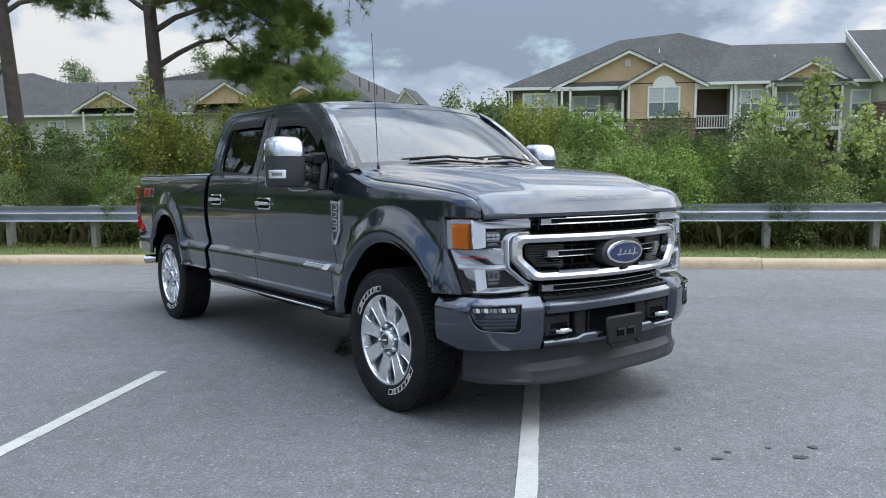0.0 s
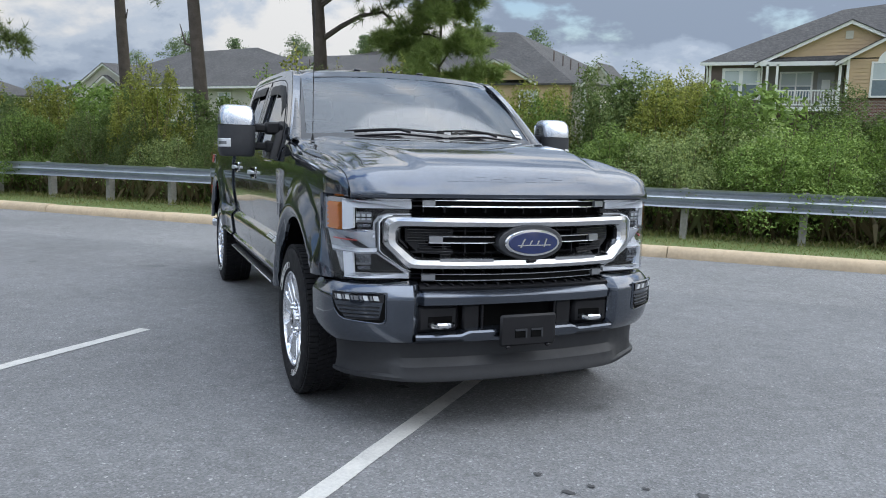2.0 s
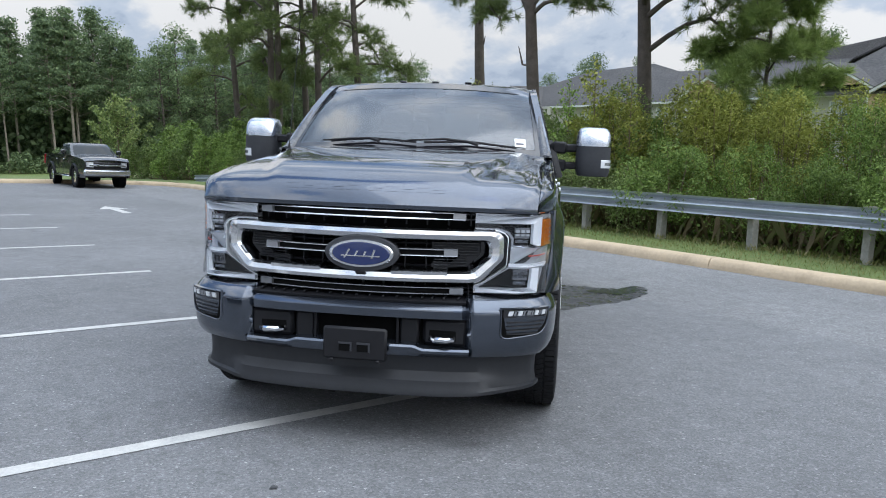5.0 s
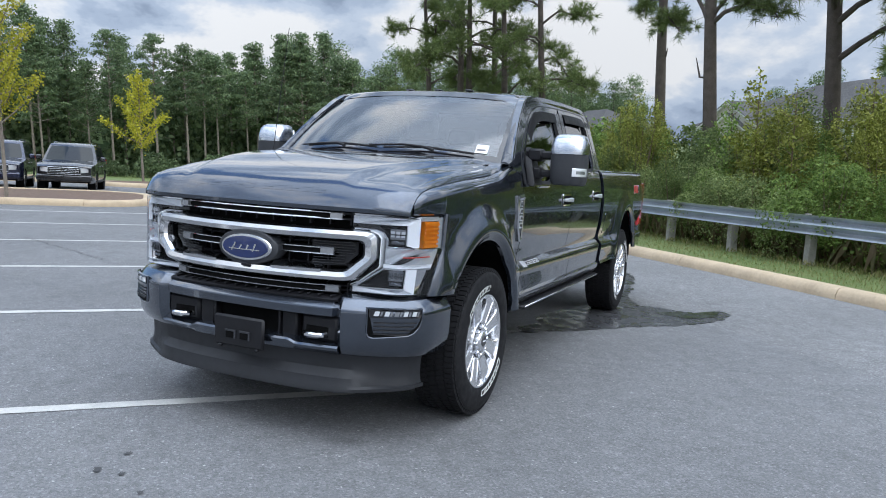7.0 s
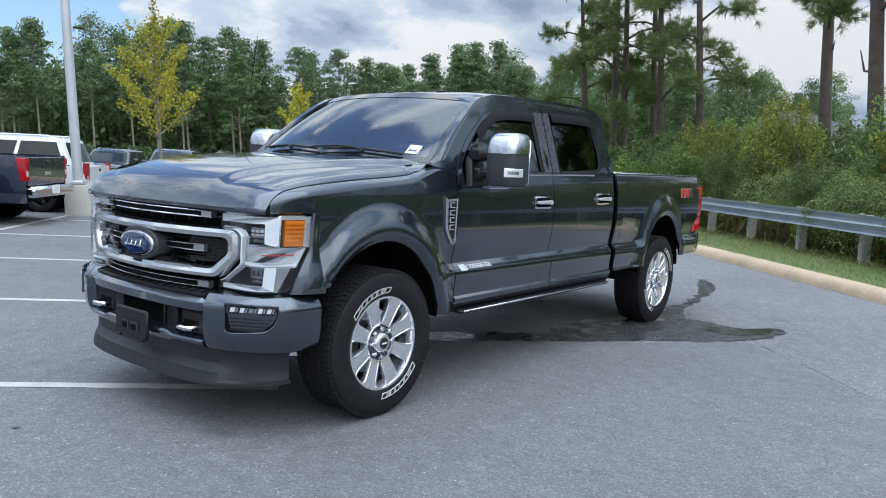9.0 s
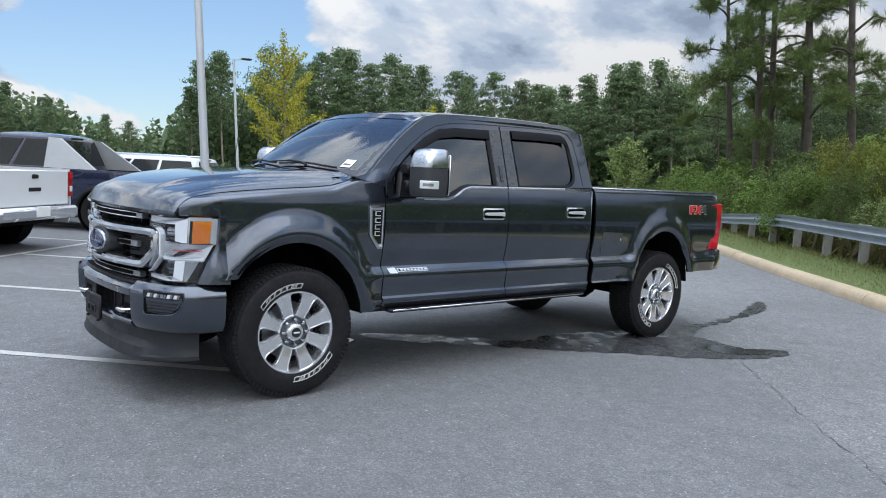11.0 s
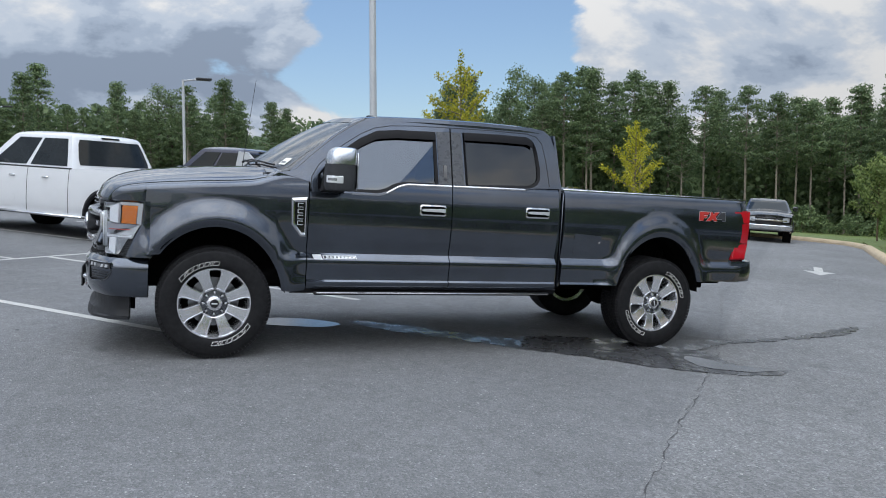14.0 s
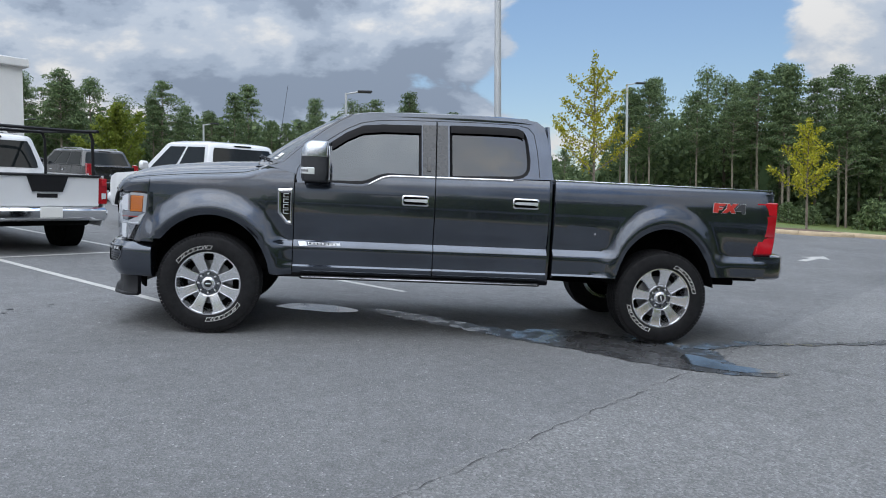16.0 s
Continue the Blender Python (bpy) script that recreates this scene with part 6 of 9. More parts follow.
def build_wheel(name, truck):
    """One wheel, its outer side towards +y, axle at the origin."""
    w = new(name)
    w.parent = truck
    W = 0.138
    bm = bmesh.new()
    prof = [(0.262, -W * 0.86), (0.285, -W), (0.33, -W * 1.04), (0.385, -W * 1.0), (0.408, -W * 0.88), (0.419, -W * 0.7), (0.421, 0), (0.419, W * 0.7), (0.408, W * 0.88), (0.400, W * 0.96), (0.385, W * 1.0), (0.33, W * 1.04), (0.30, W * 1.03), (0.285, W * 0.99), (0.268, W * 0.90), (0.262, W * 0.80)]
    lathe(bm, prof, 64)
    tyre = part("tyre", bm, M_RUBBER, w, "black all-terrain tyre")
    # tread blocks
    blocks = bmesh.new()
    n = 84
    for i in range(n):
        a = 2 * math.pi * i / n
        for y, wd, sh in ((-0.104, 0.042, 0.0), (-0.056, 0.040, 0.5), (-0.006, 0.046, 0.1), (0.048, 0.040, 0.6), (0.100, 0.046, 0.15)):
            m = Matrix.Rotation(-(a + sh * 2 * math.pi / n), 4, "Y") @ Matrix.Translation((0.4165, y, 0)) @ Matrix.Rotation(radians(18 if y > -0.05 and y < 0.08 else 0), 4, "X")
            box(blocks, (0, 0, 0), (0.020 if abs(y) < 0.09 else 0.022, wd, 0.0255), 0, m)
    for i in range(n):
        a = 2 * math.pi * (i + 0.3) / n
        for s in (1, -1):
            m = Matrix.Rotation(-a, 4, "Y") @ Matrix.Translation((0.3985, s * 0.1205, 0))
            box(blocks, (0, 0, 0), (0.024, 0.018, 0.021 if i % 2 else 0.017), 0, m)
    part("tread", blocks, M_RUBBER, tyre, kind="stuff")
    # white sidewall marks: two rows of plain bars
    for start in (36, 213):
        at = 0.0
        for wide in (11.5, 4.2, 9.2, 9.6, 8.6, 8.0, 4.2, 10.0):
            # each letter is a slanted outline
            a0 = radians(start + at)
            wide *= 0.80
            at += wide + 1.1
            bm = bmesh.new()
            ad, lean = wide, -2.2
            out = [(0.294, a0 + radians(lean)), (0.294, a0 + radians(ad + lean)), (0.326, a0 + radians(ad)), (0.326, a0)]
            inn = [(0.2972, a0 + radians(0.65 + lean)), (0.2972, a0 + radians(ad - 0.65 + lean)), (0.3228, a0 + radians(ad - 0.65)), (0.3228, a0 + radians(0.65))]
            pt = lambda r, a, y: (r * math.cos(a), y, r * math.sin(a))
            yo = lambda r: lerp([(0.285, W * 0.99), (0.30, W * 1.03), (0.33, W * 1.04), (0.385, W * 1.0)], r)
            rows = [[pt(r, a, yo(r) - 0.002) for r, a in out + out[:1]], [pt(r, a, yo(r) + 0.0025) for r, a in out + out[:1]], [pt(r, a, yo(r) + 0.0025) for r, a in inn + inn[:1]], [pt(r, a, yo(r) - 0.002) for r, a in inn + inn[:1]]]
            grid(bm, rows)
            part("sidewall_mark", bm, M_LETTER, tyre, "raised white sidewall mark")
    # rim
    bm = bmesh.new()
    lathe(bm, [(0.262, W * 0.80), (0.274, W * 0.92), (0.272, W * 0.97), (0.262, W * 0.97), (0.252, W * 0.80), (0.245, W * 0.4), (0.225, -W * 0.8), (0.26, -W * 0.86)], 64)
    rim = part("rim", bm, M_RIM, w, "chrome eight-spoke rim")
    bm = bmesh.new()
    lathe(bm, [(0.245, -0.02), (0.13, -0.03), (0.02, -0.03)], 32)
    part("brake_shield", bm, M_UNDER, w)
    bm = bmesh.new()
    lathe(bm, [(0.19, 0.0), (0.19, 0.02), (0.10, 0.022), (0.10, 0.0)], 32)
    part("brake_disc", bm, M_LAMPG, w)
    for i in range(8):
        a = 2 * math.pi * (i + 0.5) / 8
        bm = bmesh.new()
        rows = []
        for r, hw, y0, th in ((0.100, 0.036, 0.108, 0.03), (0.125, 0.039, 0.113, 0.03), (0.17, 0.043, 0.119, 0.03), (0.215, 0.047, 0.124, 0.03), (0.24, 0.056, 0.126, 0.03), (0.256, 0.078, 0.127, 0.03), (0.264, 0.088, 0.120, 0.03)):
            sec = [(-hw, y0 - th), (-hw, y0 - 0.006), (-hw * 0.92, y0), (-hw * 0.80, y0 + 0.001), (-hw * 0.74, y0 - 0.003), (hw * 0.74, y0 - 0.003), (hw * 0.80, y0 + 0.001), (hw * 0.92, y0), (hw, y0 - 0.006), (hw, y0 - th)]
            rows.append([(r * math.cos(a) - u * math.sin(a), y, r * math.sin(a) + u * math.cos(a)) for u, y in sec])
        grid(bm, rows, close=True)
        part("spoke", bm, M_RIM, rim, sharp=30)
    bm = bmesh.new()
    lathe(bm, [(0.120, 0.06), (0.120, 0.102), (0.114, 0.112), (0.108, 0.110), (0.104, 0.092)], 40)
    part("hub_ring", bm, M_RIM, rim)
    bm = bmesh.new()
    lathe(bm, [(0.105, 0.090), (0.056, 0.092)], 32)
    part("hub_recess", bm, M_RECESS, rim)
    bm = bmesh.new()
    lathe(bm, [(0.062, 0.09), (0.060, 0.108), (0.054, 0.126), (0.046, 0.132), (0.001, 0.133)], 40)
    part("hub", bm, M_RIM, rim)
    bm = bmesh.new()
    lathe(bm, [(0.034, 0.130), (0.032, 0.1365), (0.001, 0.1365)], 24)
    part("hub_badge", bm, M_GLOSSB, rim, "black hub badge")
    bm = bmesh.new()
    box(bm, (0, 0.138, 0), (0.044, 0.004, 0.010), 0.002)
    part("hub_mark", bm, M_LAMPW, rim)
    nut = bmesh.new()
    lathe(nut, [(0.0145, 0.098), (0.0145, 0.120), (0.009, 0.130), (0.001, 0.132)], 8)
    me = smooth_mesh("lug_nut", nut, M_CHROME)
    for i in range(8):
        a = 2 * math.pi * i / 8
        share("lug_nut", me, rim, Matrix.Translation((0.082 * math.cos(a), 0, 0.082 * math.sin(a))))
    return w


def underside(truck):
    for (a, w, c, h), nm in zip(ARCHES, ("front_wheel_well", "rear_wheel_well")):
        for s in (1, -1):
            bm, rows = bmesh.new(), []
            for y in (0.945, 0.70, 0.52):
                rows.append([(a + (w + 0.03) * math.cos(t), s * y, c + (h + 0.015) * math.sin(t)) for t in span(0.10, math.pi - 0.10, 22)])
            sheet(bm, rows, (0, 0, 0.01))
            f = [bm.verts.new((a + (w + 0.03) * math.cos(t), s * 0.52, c + (h + 0.015) * math.sin(t))) for t in span(0.10, math.pi - 0.10, 22)]
            bm.faces.new(f)
            part(nm, bm, M_UNDER, truck, fix=False)
    for s in (1, -1):
        bm = bmesh.new()
        box(bm, (-2.15, s * 0.45, 0.60), (5.6, 0.09, 0.17), 0.01)
        part("frame_rail", bm, M_UNDER, truck)
        bm = bmesh.new()
        sheet(bm, [[(x, s * y, z) for y, z in ((0.935, 0.545), (0.90, 0.505), (0.80, 0.50))] for x in span(-0.60, -2.98, 6)], (0, -0.01 * s, 0.012))
        part("rocker", bm, M_BLACK, truck)
        # folding step along the rocker
        bm = bmesh.new()
        box(bm, (-1.84, s * 0.925, 0.512), (2.12, 0.10, 0.026), 0.01)
        step = part("running_board", bm, M_BLACK, truck, "black running board with bright edge")
        bm = bmesh.new()
        box(bm, (-1.84, s * 0.977, 0.516), (2.08, 0.010, 0.012), 0.003)
        part("step_edge", bm, M_SATIN, step, "bright step edge")
    bm = bmesh.new()
    box(bm, (-1.7, 0, 0.60), (2.9, 1.5, 0.14), 0.03)
    part("floor_pan", bm, M_UNDER, truck)
    bm = bmesh.new()
    box(bm, (0.1, 0, 0.62), (1.3, 0.8, 0.3), 0.05)
    part("engine_bay", bm, M_UNDER, truck)
    for x, d in ((0.0, 0.28), (-WHEELBASE, -0.02)):
        bm = bmesh.new()
        tube(bm, [(x, -0.82, 0.42), (x, 0.82, 0.42)], 0.05, 12)
        ax = part("axle", bm, M_UNDER, truck)
        bm = bmesh.new()
        lathe(bm, [(0.05, -0.16), (0.13, -0.10), (0.165, 0.0), (0.13, 0.10), (0.05, 0.16)], 16, "X", (x, d, 0.42), True)
        part("differential", bm, M_UNDER, ax)
    bm = bmesh.new()
    tube(bm, [(-0.6, -0.05, 0.55), (-2.2, -0.02, 0.52), (-3.9, -0.02, 0.45)], 0.045, 10)
    part("drive_shaft", bm, M_UNDER, truck)
    bm = bmesh.new()
    tube(bm, [(-0.9, -0.55, 0.50), (-2.6, -0.58, 0.48), (-3.3, -0.62, 0.50), (-4.0, -0.56, 0.72), (-4.6, -0.68, 0.58), (-4.85, -0.84, 0.55)], 0.042, 10)
    ex = part("exhaust_pipe", bm, M_UNDER, truck)
    bm = bmesh.new()
    tube(bm, [(-4.80, -0.80, 0.55), (-4.87, -0.875, 0.545), (-4.92, -0.925, 0.54)], [0.048, 0.050, 0.050], 16, False)
    part("exhaust_tip", bm, M_SATIN, ex, "satin metal exhaust tip")
    bm = bmesh.new()
    tube(bm, [(-1.9, -0.58, 0.47), (-2.6, -0.58, 0.47)], 0.11, 14)
    part("muffler", bm, M_UNDER, ex)
    bm = bmesh.new()
    box(bm, (-5.0, 0, 0.60), (0.45, 0.9, 0.09), 0.02)
    part("hitch", bm, M_UNDER, truck)
    for s in (1, -1):
        bm = bmesh.new()
        box(bm, (-3.2, s * 0.62, 0.62), (0.32, 0.3, 0.10), 0.03)
        part("tank_strap", bm, M_UNDER, truck)
        bm = bmesh.new()
        for x in (-3.55, -4.6):
            tube(bm, [(-WHEELBASE, s * 0.55, 0.47), ((x - WHEELBASE) / 2, s * 0.55, 0.53), (x, s * 0.55, 0.60)], 0.03, 6)
        part("leaf_spring", bm, M_UNDER, truck)
        bm = bmesh.new()
        tube(bm, [(-4.2, s * 0.60, 0.42), (-4.35, s * 0.56, 0.9)], 0.035, 8)
        part("shock_absorber", bm, M_UNDER, truck)


def build_truck():
    truck = thing("pickup_truck", TRUCK_AT, "dark grey metallic crew-cab pickup truck with chrome grille", "truck")
    truck_shell(truck)
    greenhouse(truck)
    interior(truck)
    for s in (1, -1):
        tow_mirror(truck, s)
        headlamp(truck, s)
    grille(truck)
    front_bumper(truck)
    underside(truck)
    # whip aerial on the right fender
    bm = bmesh.new()
    tube(bm, [(-0.36, -0.80, 1.46), (-0.366, -0.799, 1.50), (-0.465, -0.77, 2.33)], [0.012, 0.003, 0.002], 6)
    part("aerial", bm, M_BLACK, truck, "thin black whip aerial")
    first = build_wheel("wheel", truck)
    hub, rear = 0.995 - 0.138, 0.957 - 0.138
    spots = [(-0.02, hub, 1, 0), (-WHEELBASE, rear, 1, -75), (-0.02, -hub, -1, 10), (-WHEELBASE, -rear, -1, -17)]
    for i, (x, y, s, turn) in enumerate(spots):
        m = Matrix.Translation((x, y, TYRE_R)) @ Matrix.Rotation(0 if s > 0 else math.pi, 4, "Z") @ Matrix.Rotation(radians(turn), 4, "Y")
        if i == 0:
            first.matrix_basis = m
        else:
            copy_thing(first, m)
    return truck


build_truck()

# ---- plants ----
def leaf_mat(name, a, b, c, rough=0.6, spread=(0.62, 1.28)):
    """Leaves: colour runs from leaf to leaf and from plant to plant; some light comes through."""
    k = Nodes(name).put(Roughness=rough, Specular_IOR_Level=0.3)
    t = k.blend(0.35, k.rnd(True), k.noise(1.3, 3))
    col = k.ramp(t, [(0.2, a), (0.5, b), (0.8, c)])
    tone = k.ramp(k.rnd(), [(0.0, spread[0]), (1.0, spread[1])])
    k.color(k.blend(1.0, col, tone, "MULTIPLY"))
    tr = k.n.new("ShaderNodeBsdfTranslucent")
    k.l.new(col, tr.inputs[0])
    mix = k.n.new("ShaderNodeMixShader")
    mix.inputs[0].default_value = 0.42
    out = k.n["Material Output"]
    k.l.new(k.p.outputs[0], mix.inputs[1])
    k.l.new(tr.outputs[0], mix.inputs[2])
    k.l.new(mix.outputs[0], out.inputs[0])
    return k.m


M_LEAF1 = leaf_mat("leaves_green", (0.077, 0.124, 0.023), (0.167, 0.255, 0.054), (0.284, 0.390, 0.099))
M_LEAF2 = leaf_mat("leaves_olive", (0.107, 0.124, 0.021), (0.224, 0.251, 0.045), (0.361, 0.378, 0.085))
M_LEAF4 = leaf_mat("leaves_dark", (0.061, 0.098, 0.027), (0.122, 0.171, 0.049), (0.207, 0.262, 0.085))
M_LEAF3 = leaf_mat("leaves_pale", (0.112, 0.160, 0.050), (0.238, 0.310, 0.105), (0.421, 0.491, 0.188))
M_PALE = leaf_mat("leaves_light", (0.206, 0.275, 0.074), (0.331, 0.409, 0.126), (0.500, 0.561, 0.240))
M_LEAFY = leaf_mat("leaves_yellow", (0.286, 0.300, 0.026), (0.429, 0.420, 0.040), (0.561, 0.515, 0.065))
M_LEAFM = leaf_mat("leaves_yellow_green", (0.140, 0.195, 0.025), (0.215, 0.270, 0.038), (0.300, 0.345, 0.060))
M_NEEDLE = leaf_mat("needles", (0.086, 0.125, 0.039), (0.148, 0.195, 0.064), (0.226, 0.273, 0.098))
M_NEEDLE2 = leaf_mat("needles_bright", (0.160, 0.235, 0.060), (0.260, 0.350, 0.095), (0.370, 0.455, 0.145))
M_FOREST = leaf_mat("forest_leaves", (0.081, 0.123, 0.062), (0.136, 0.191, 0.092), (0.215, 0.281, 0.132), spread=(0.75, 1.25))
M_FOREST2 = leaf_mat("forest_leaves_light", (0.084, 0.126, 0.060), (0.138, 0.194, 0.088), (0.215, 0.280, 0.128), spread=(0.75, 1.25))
M_BARK = plain("bark", (0.088, 0.072, 0.060), 0.95, vary=0.45, scale=4, bump=0.9, bscale=18)
M_BARK2 = plain("pale_bark", (0.22, 0.19, 0.155), 0.95, vary=0.35, scale=4, bump=0.6, bscale=25)
M_STEM = plain("stems", (0.16, 0.12, 0.075), 0.9, vary=0.35, scale=6)
M_GRASS = leaf_mat("grass_blades", (0.100, 0.125, 0.032), (0.165, 0.178, 0.050), (0.270, 0.232, 0.115))
M_DRY = leaf_mat("dry_stalks", (0.10, 0.075, 0.035), (0.15, 0.125, 0.06), (0.10, 0.12, 0.04))


def leaves(name, centres, size, material, rng, shape="leaf", up=0.0, ways=None):
    """One mesh of many small leaves. centres: n x 3; size: n; shape: leaf (rhombus) or blade (narrow)."""
    n = len(centres)
    d = rng.normal(size=(n, 3)) if ways is None else ways + 0.6 * rng.normal(size=(n, 3))
    d[:, 2] += up
    d /= np.linalg.norm(d, axis=1)[:, None] + 1e-9
    s = np.cross(d, rng.normal(size=(n, 3)))
    s /= np.linalg.norm(s, axis=1)[:, None] + 1e-9
    size = np.asarray(size)[:, None]
    wide = 0.34 if shape == "leaf" else 0.06
    bend = np.cross(d, s) * size * 0.12
    v = np.stack([centres - d * size * 0.5, centres + s * size * wide + bend, centres + d * size * 0.5, centres - s * size * wide + bend], 1).reshape(-1, 3)
    me = bpy.data.meshes.new(name)
    me.vertices.add(4 * n)
    me.vertices.foreach_set("co", v.ravel())
    me.loops.add(4 * n)
    me.loops.foreach_set("vertex_index", np.arange(4 * n))
    me.polygons.add(n)
    me.polygons.foreach_set("loop_start", np.arange(0, 4 * n, 4))
    me.update(calc_edges=True)
    me.materials.append(material)
    return me


def tufts(name, centres, ways, length, per, material, rng, wide=0.030):
    """Brushes of needles: narrow blades that fan out all round from twig ends, fullest ahead."""
    n = len(centres)
    c = np.repeat(centres, per, 0) + rng.normal(size=(n * per, 3)) * 0.02
    d = 0.55 * np.repeat(ways, per, 0) + 0.62 * rng.normal(size=(n * per, 3)) + np.array([0, 0, 0.12])
    d /= np.linalg.norm(d, axis=1)[:, None]
    L = np.repeat(length, per)[:, None] * rng.uniform(0.7, 1.15, (n * per, 1))
    s = np.cross(d, rng.normal(size=(n * per, 3)))
    s /= np.linalg.norm(s, axis=1)[:, None] + 1e-9
    v = np.stack([c - s * L * wide, c + d * L, c + s * L * wide], 1).reshape(-1, 3)
    m = n * per
    me = bpy.data.meshes.new(name)
    me.vertices.add(3 * m)
    me.vertices.foreach_set("co", v.ravel())
    me.loops.add(3 * m)
    me.loops.foreach_set("vertex_index", np.arange(3 * m))
    me.polygons.add(m)
    me.polygons.foreach_set("loop_start", np.arange(0, 3 * m, 3))
    me.update(calc_edges=True)
    me.materials.append(material)
    return me


def clad(name, centres, normals, size, material, rng, wide=0.36, loose=0.55):
    """One mesh of many small pointed leaves that lie along a surface with the given normals, loosely."""
    n = len(centres)
    u = normals + loose * rng.normal(size=(n, 3))
    u /= np.linalg.norm(u, axis=1)[:, None] + 1e-9
    d = np.cross(u, rng.normal(size=(n, 3)))
    d /= np.linalg.norm(d, axis=1)[:, None] + 1e-9
    s = np.cross(u, d)
    size = np.asarray(size)[:, None]
    v = np.stack([centres - d * size * 0.4 - s * size * wide, centres - d * size * 0.4 + s * size * wide, centres + d * size * 0.6 - u * size * 0.15], 1).reshape(-1, 3)
    me = bpy.data.meshes.new(name)
    me.vertices.add(3 * n)
    me.vertices.foreach_set("co", v.ravel())
    me.loops.add(3 * n)
    me.loops.foreach_set("vertex_index", np.arange(3 * n))
    me.polygons.add(n)
    me.polygons.foreach_set("loop_start", np.arange(0, 3 * n, 3))
    me.update(calc_edges=True)
    me.materials.append(material)
    return me


def bush(name, seed, height, radius, count, leaf, material, label, plume=0.0, lobes=26):
    """A shrub: stems that end in leafy lobes. plume: 0 for round lobes, 1 for upright feathery ones."""
    rng, bm = np.random.default_rng(seed), bmesh.new()
    pts, nor = [], []
    tall = 1.0 + 1.7 * plume
    for i in range(lobes):
        a, q = i * 2.399 + rng.uniform(-0.4, 0.4), math.sqrt((i + 0.5) / lobes)
        r = radius * q * rng.uniform(0.75, 1.05)
        cap = height * (1.0 - 0.55 * q ** 2.2)
        h = cap * (rng.uniform(0.78, 1.0) if i % 3 else rng.uniform(0.40, 0.70))
        R = radius * rng.uniform(0.24, 0.40) * (1.0 - 0.40 * plume)
        tip = np.array([r * math.cos(a), r * math.sin(a), max(h - R * tall * 0.7, R * 0.6)])
        base = np.array([0.22 * r * math.cos(a), 0.22 * r * math.sin(a), 0.0])
        mid = base * 0.45 + tip * 0.55 + np.array([0, 0, 0.06 * h])
        tube(bm, [base, mid, tip, tip + np.array([0, 0, R * tall * 0.8])], [0.016, 0.011, 0.006, 0.002], 4, False)
        k = count // lobes
        n = rng.normal(size=(k, 3))
        n[:, 2] += 0.35
        n /= np.linalg.norm(n, axis=1)[:, None]
        # small sprays break up the lobe's outline
        j = rng.integers(0, 22, k)
        out = rng.uniform(0.72, 1.22, 22)[j] * rng.uniform(0.55, 1.06, k) ** 0.5
        way = rng.normal(size=(22, 3)) + np.array([0, 0, 0.3])
        way /= np.linalg.norm(way, axis=1)[:, None]
        n = 0.55 * n + 0.75 * way[j]
        n /= np.linalg.norm(n, axis=1)[:, None]
        pts.append(tip + n * (R * out)[:, None] * np.array([1.0, 1.0, tall]))
        nor.append(n * np.array([1.0, 1.0, 0.8]) + np.array([0, 0, 0.35]))
    pts, nor = np.concatenate(pts), np.concatenate(nor)
    keep = pts[:, 2] > 0.05
    pts, nor = pts[keep], nor[keep]
    shrub = thing("shrub", Matrix(), label, "shrub", "shrubs behind the guardrail")
    part("woody_base", bm, M_STEM, shrub)
    share("foliage", clad("foliage", pts, nor, rng.uniform(0.65, 1.3, len(pts)) * leaf, material, rng, 0.36 - 0.16 * plume, 0.55 + 0.25 * plume), shrub)
    return shrub


def place(ob, x, y, z, turn, size, squash=1.0):
    return copy_thing(ob, Matrix.Translation((x, y, z)) @ Matrix.Rotation(turn, 4, "Z") @ Matrix.Diagonal((size, size, size * squash, 1)))


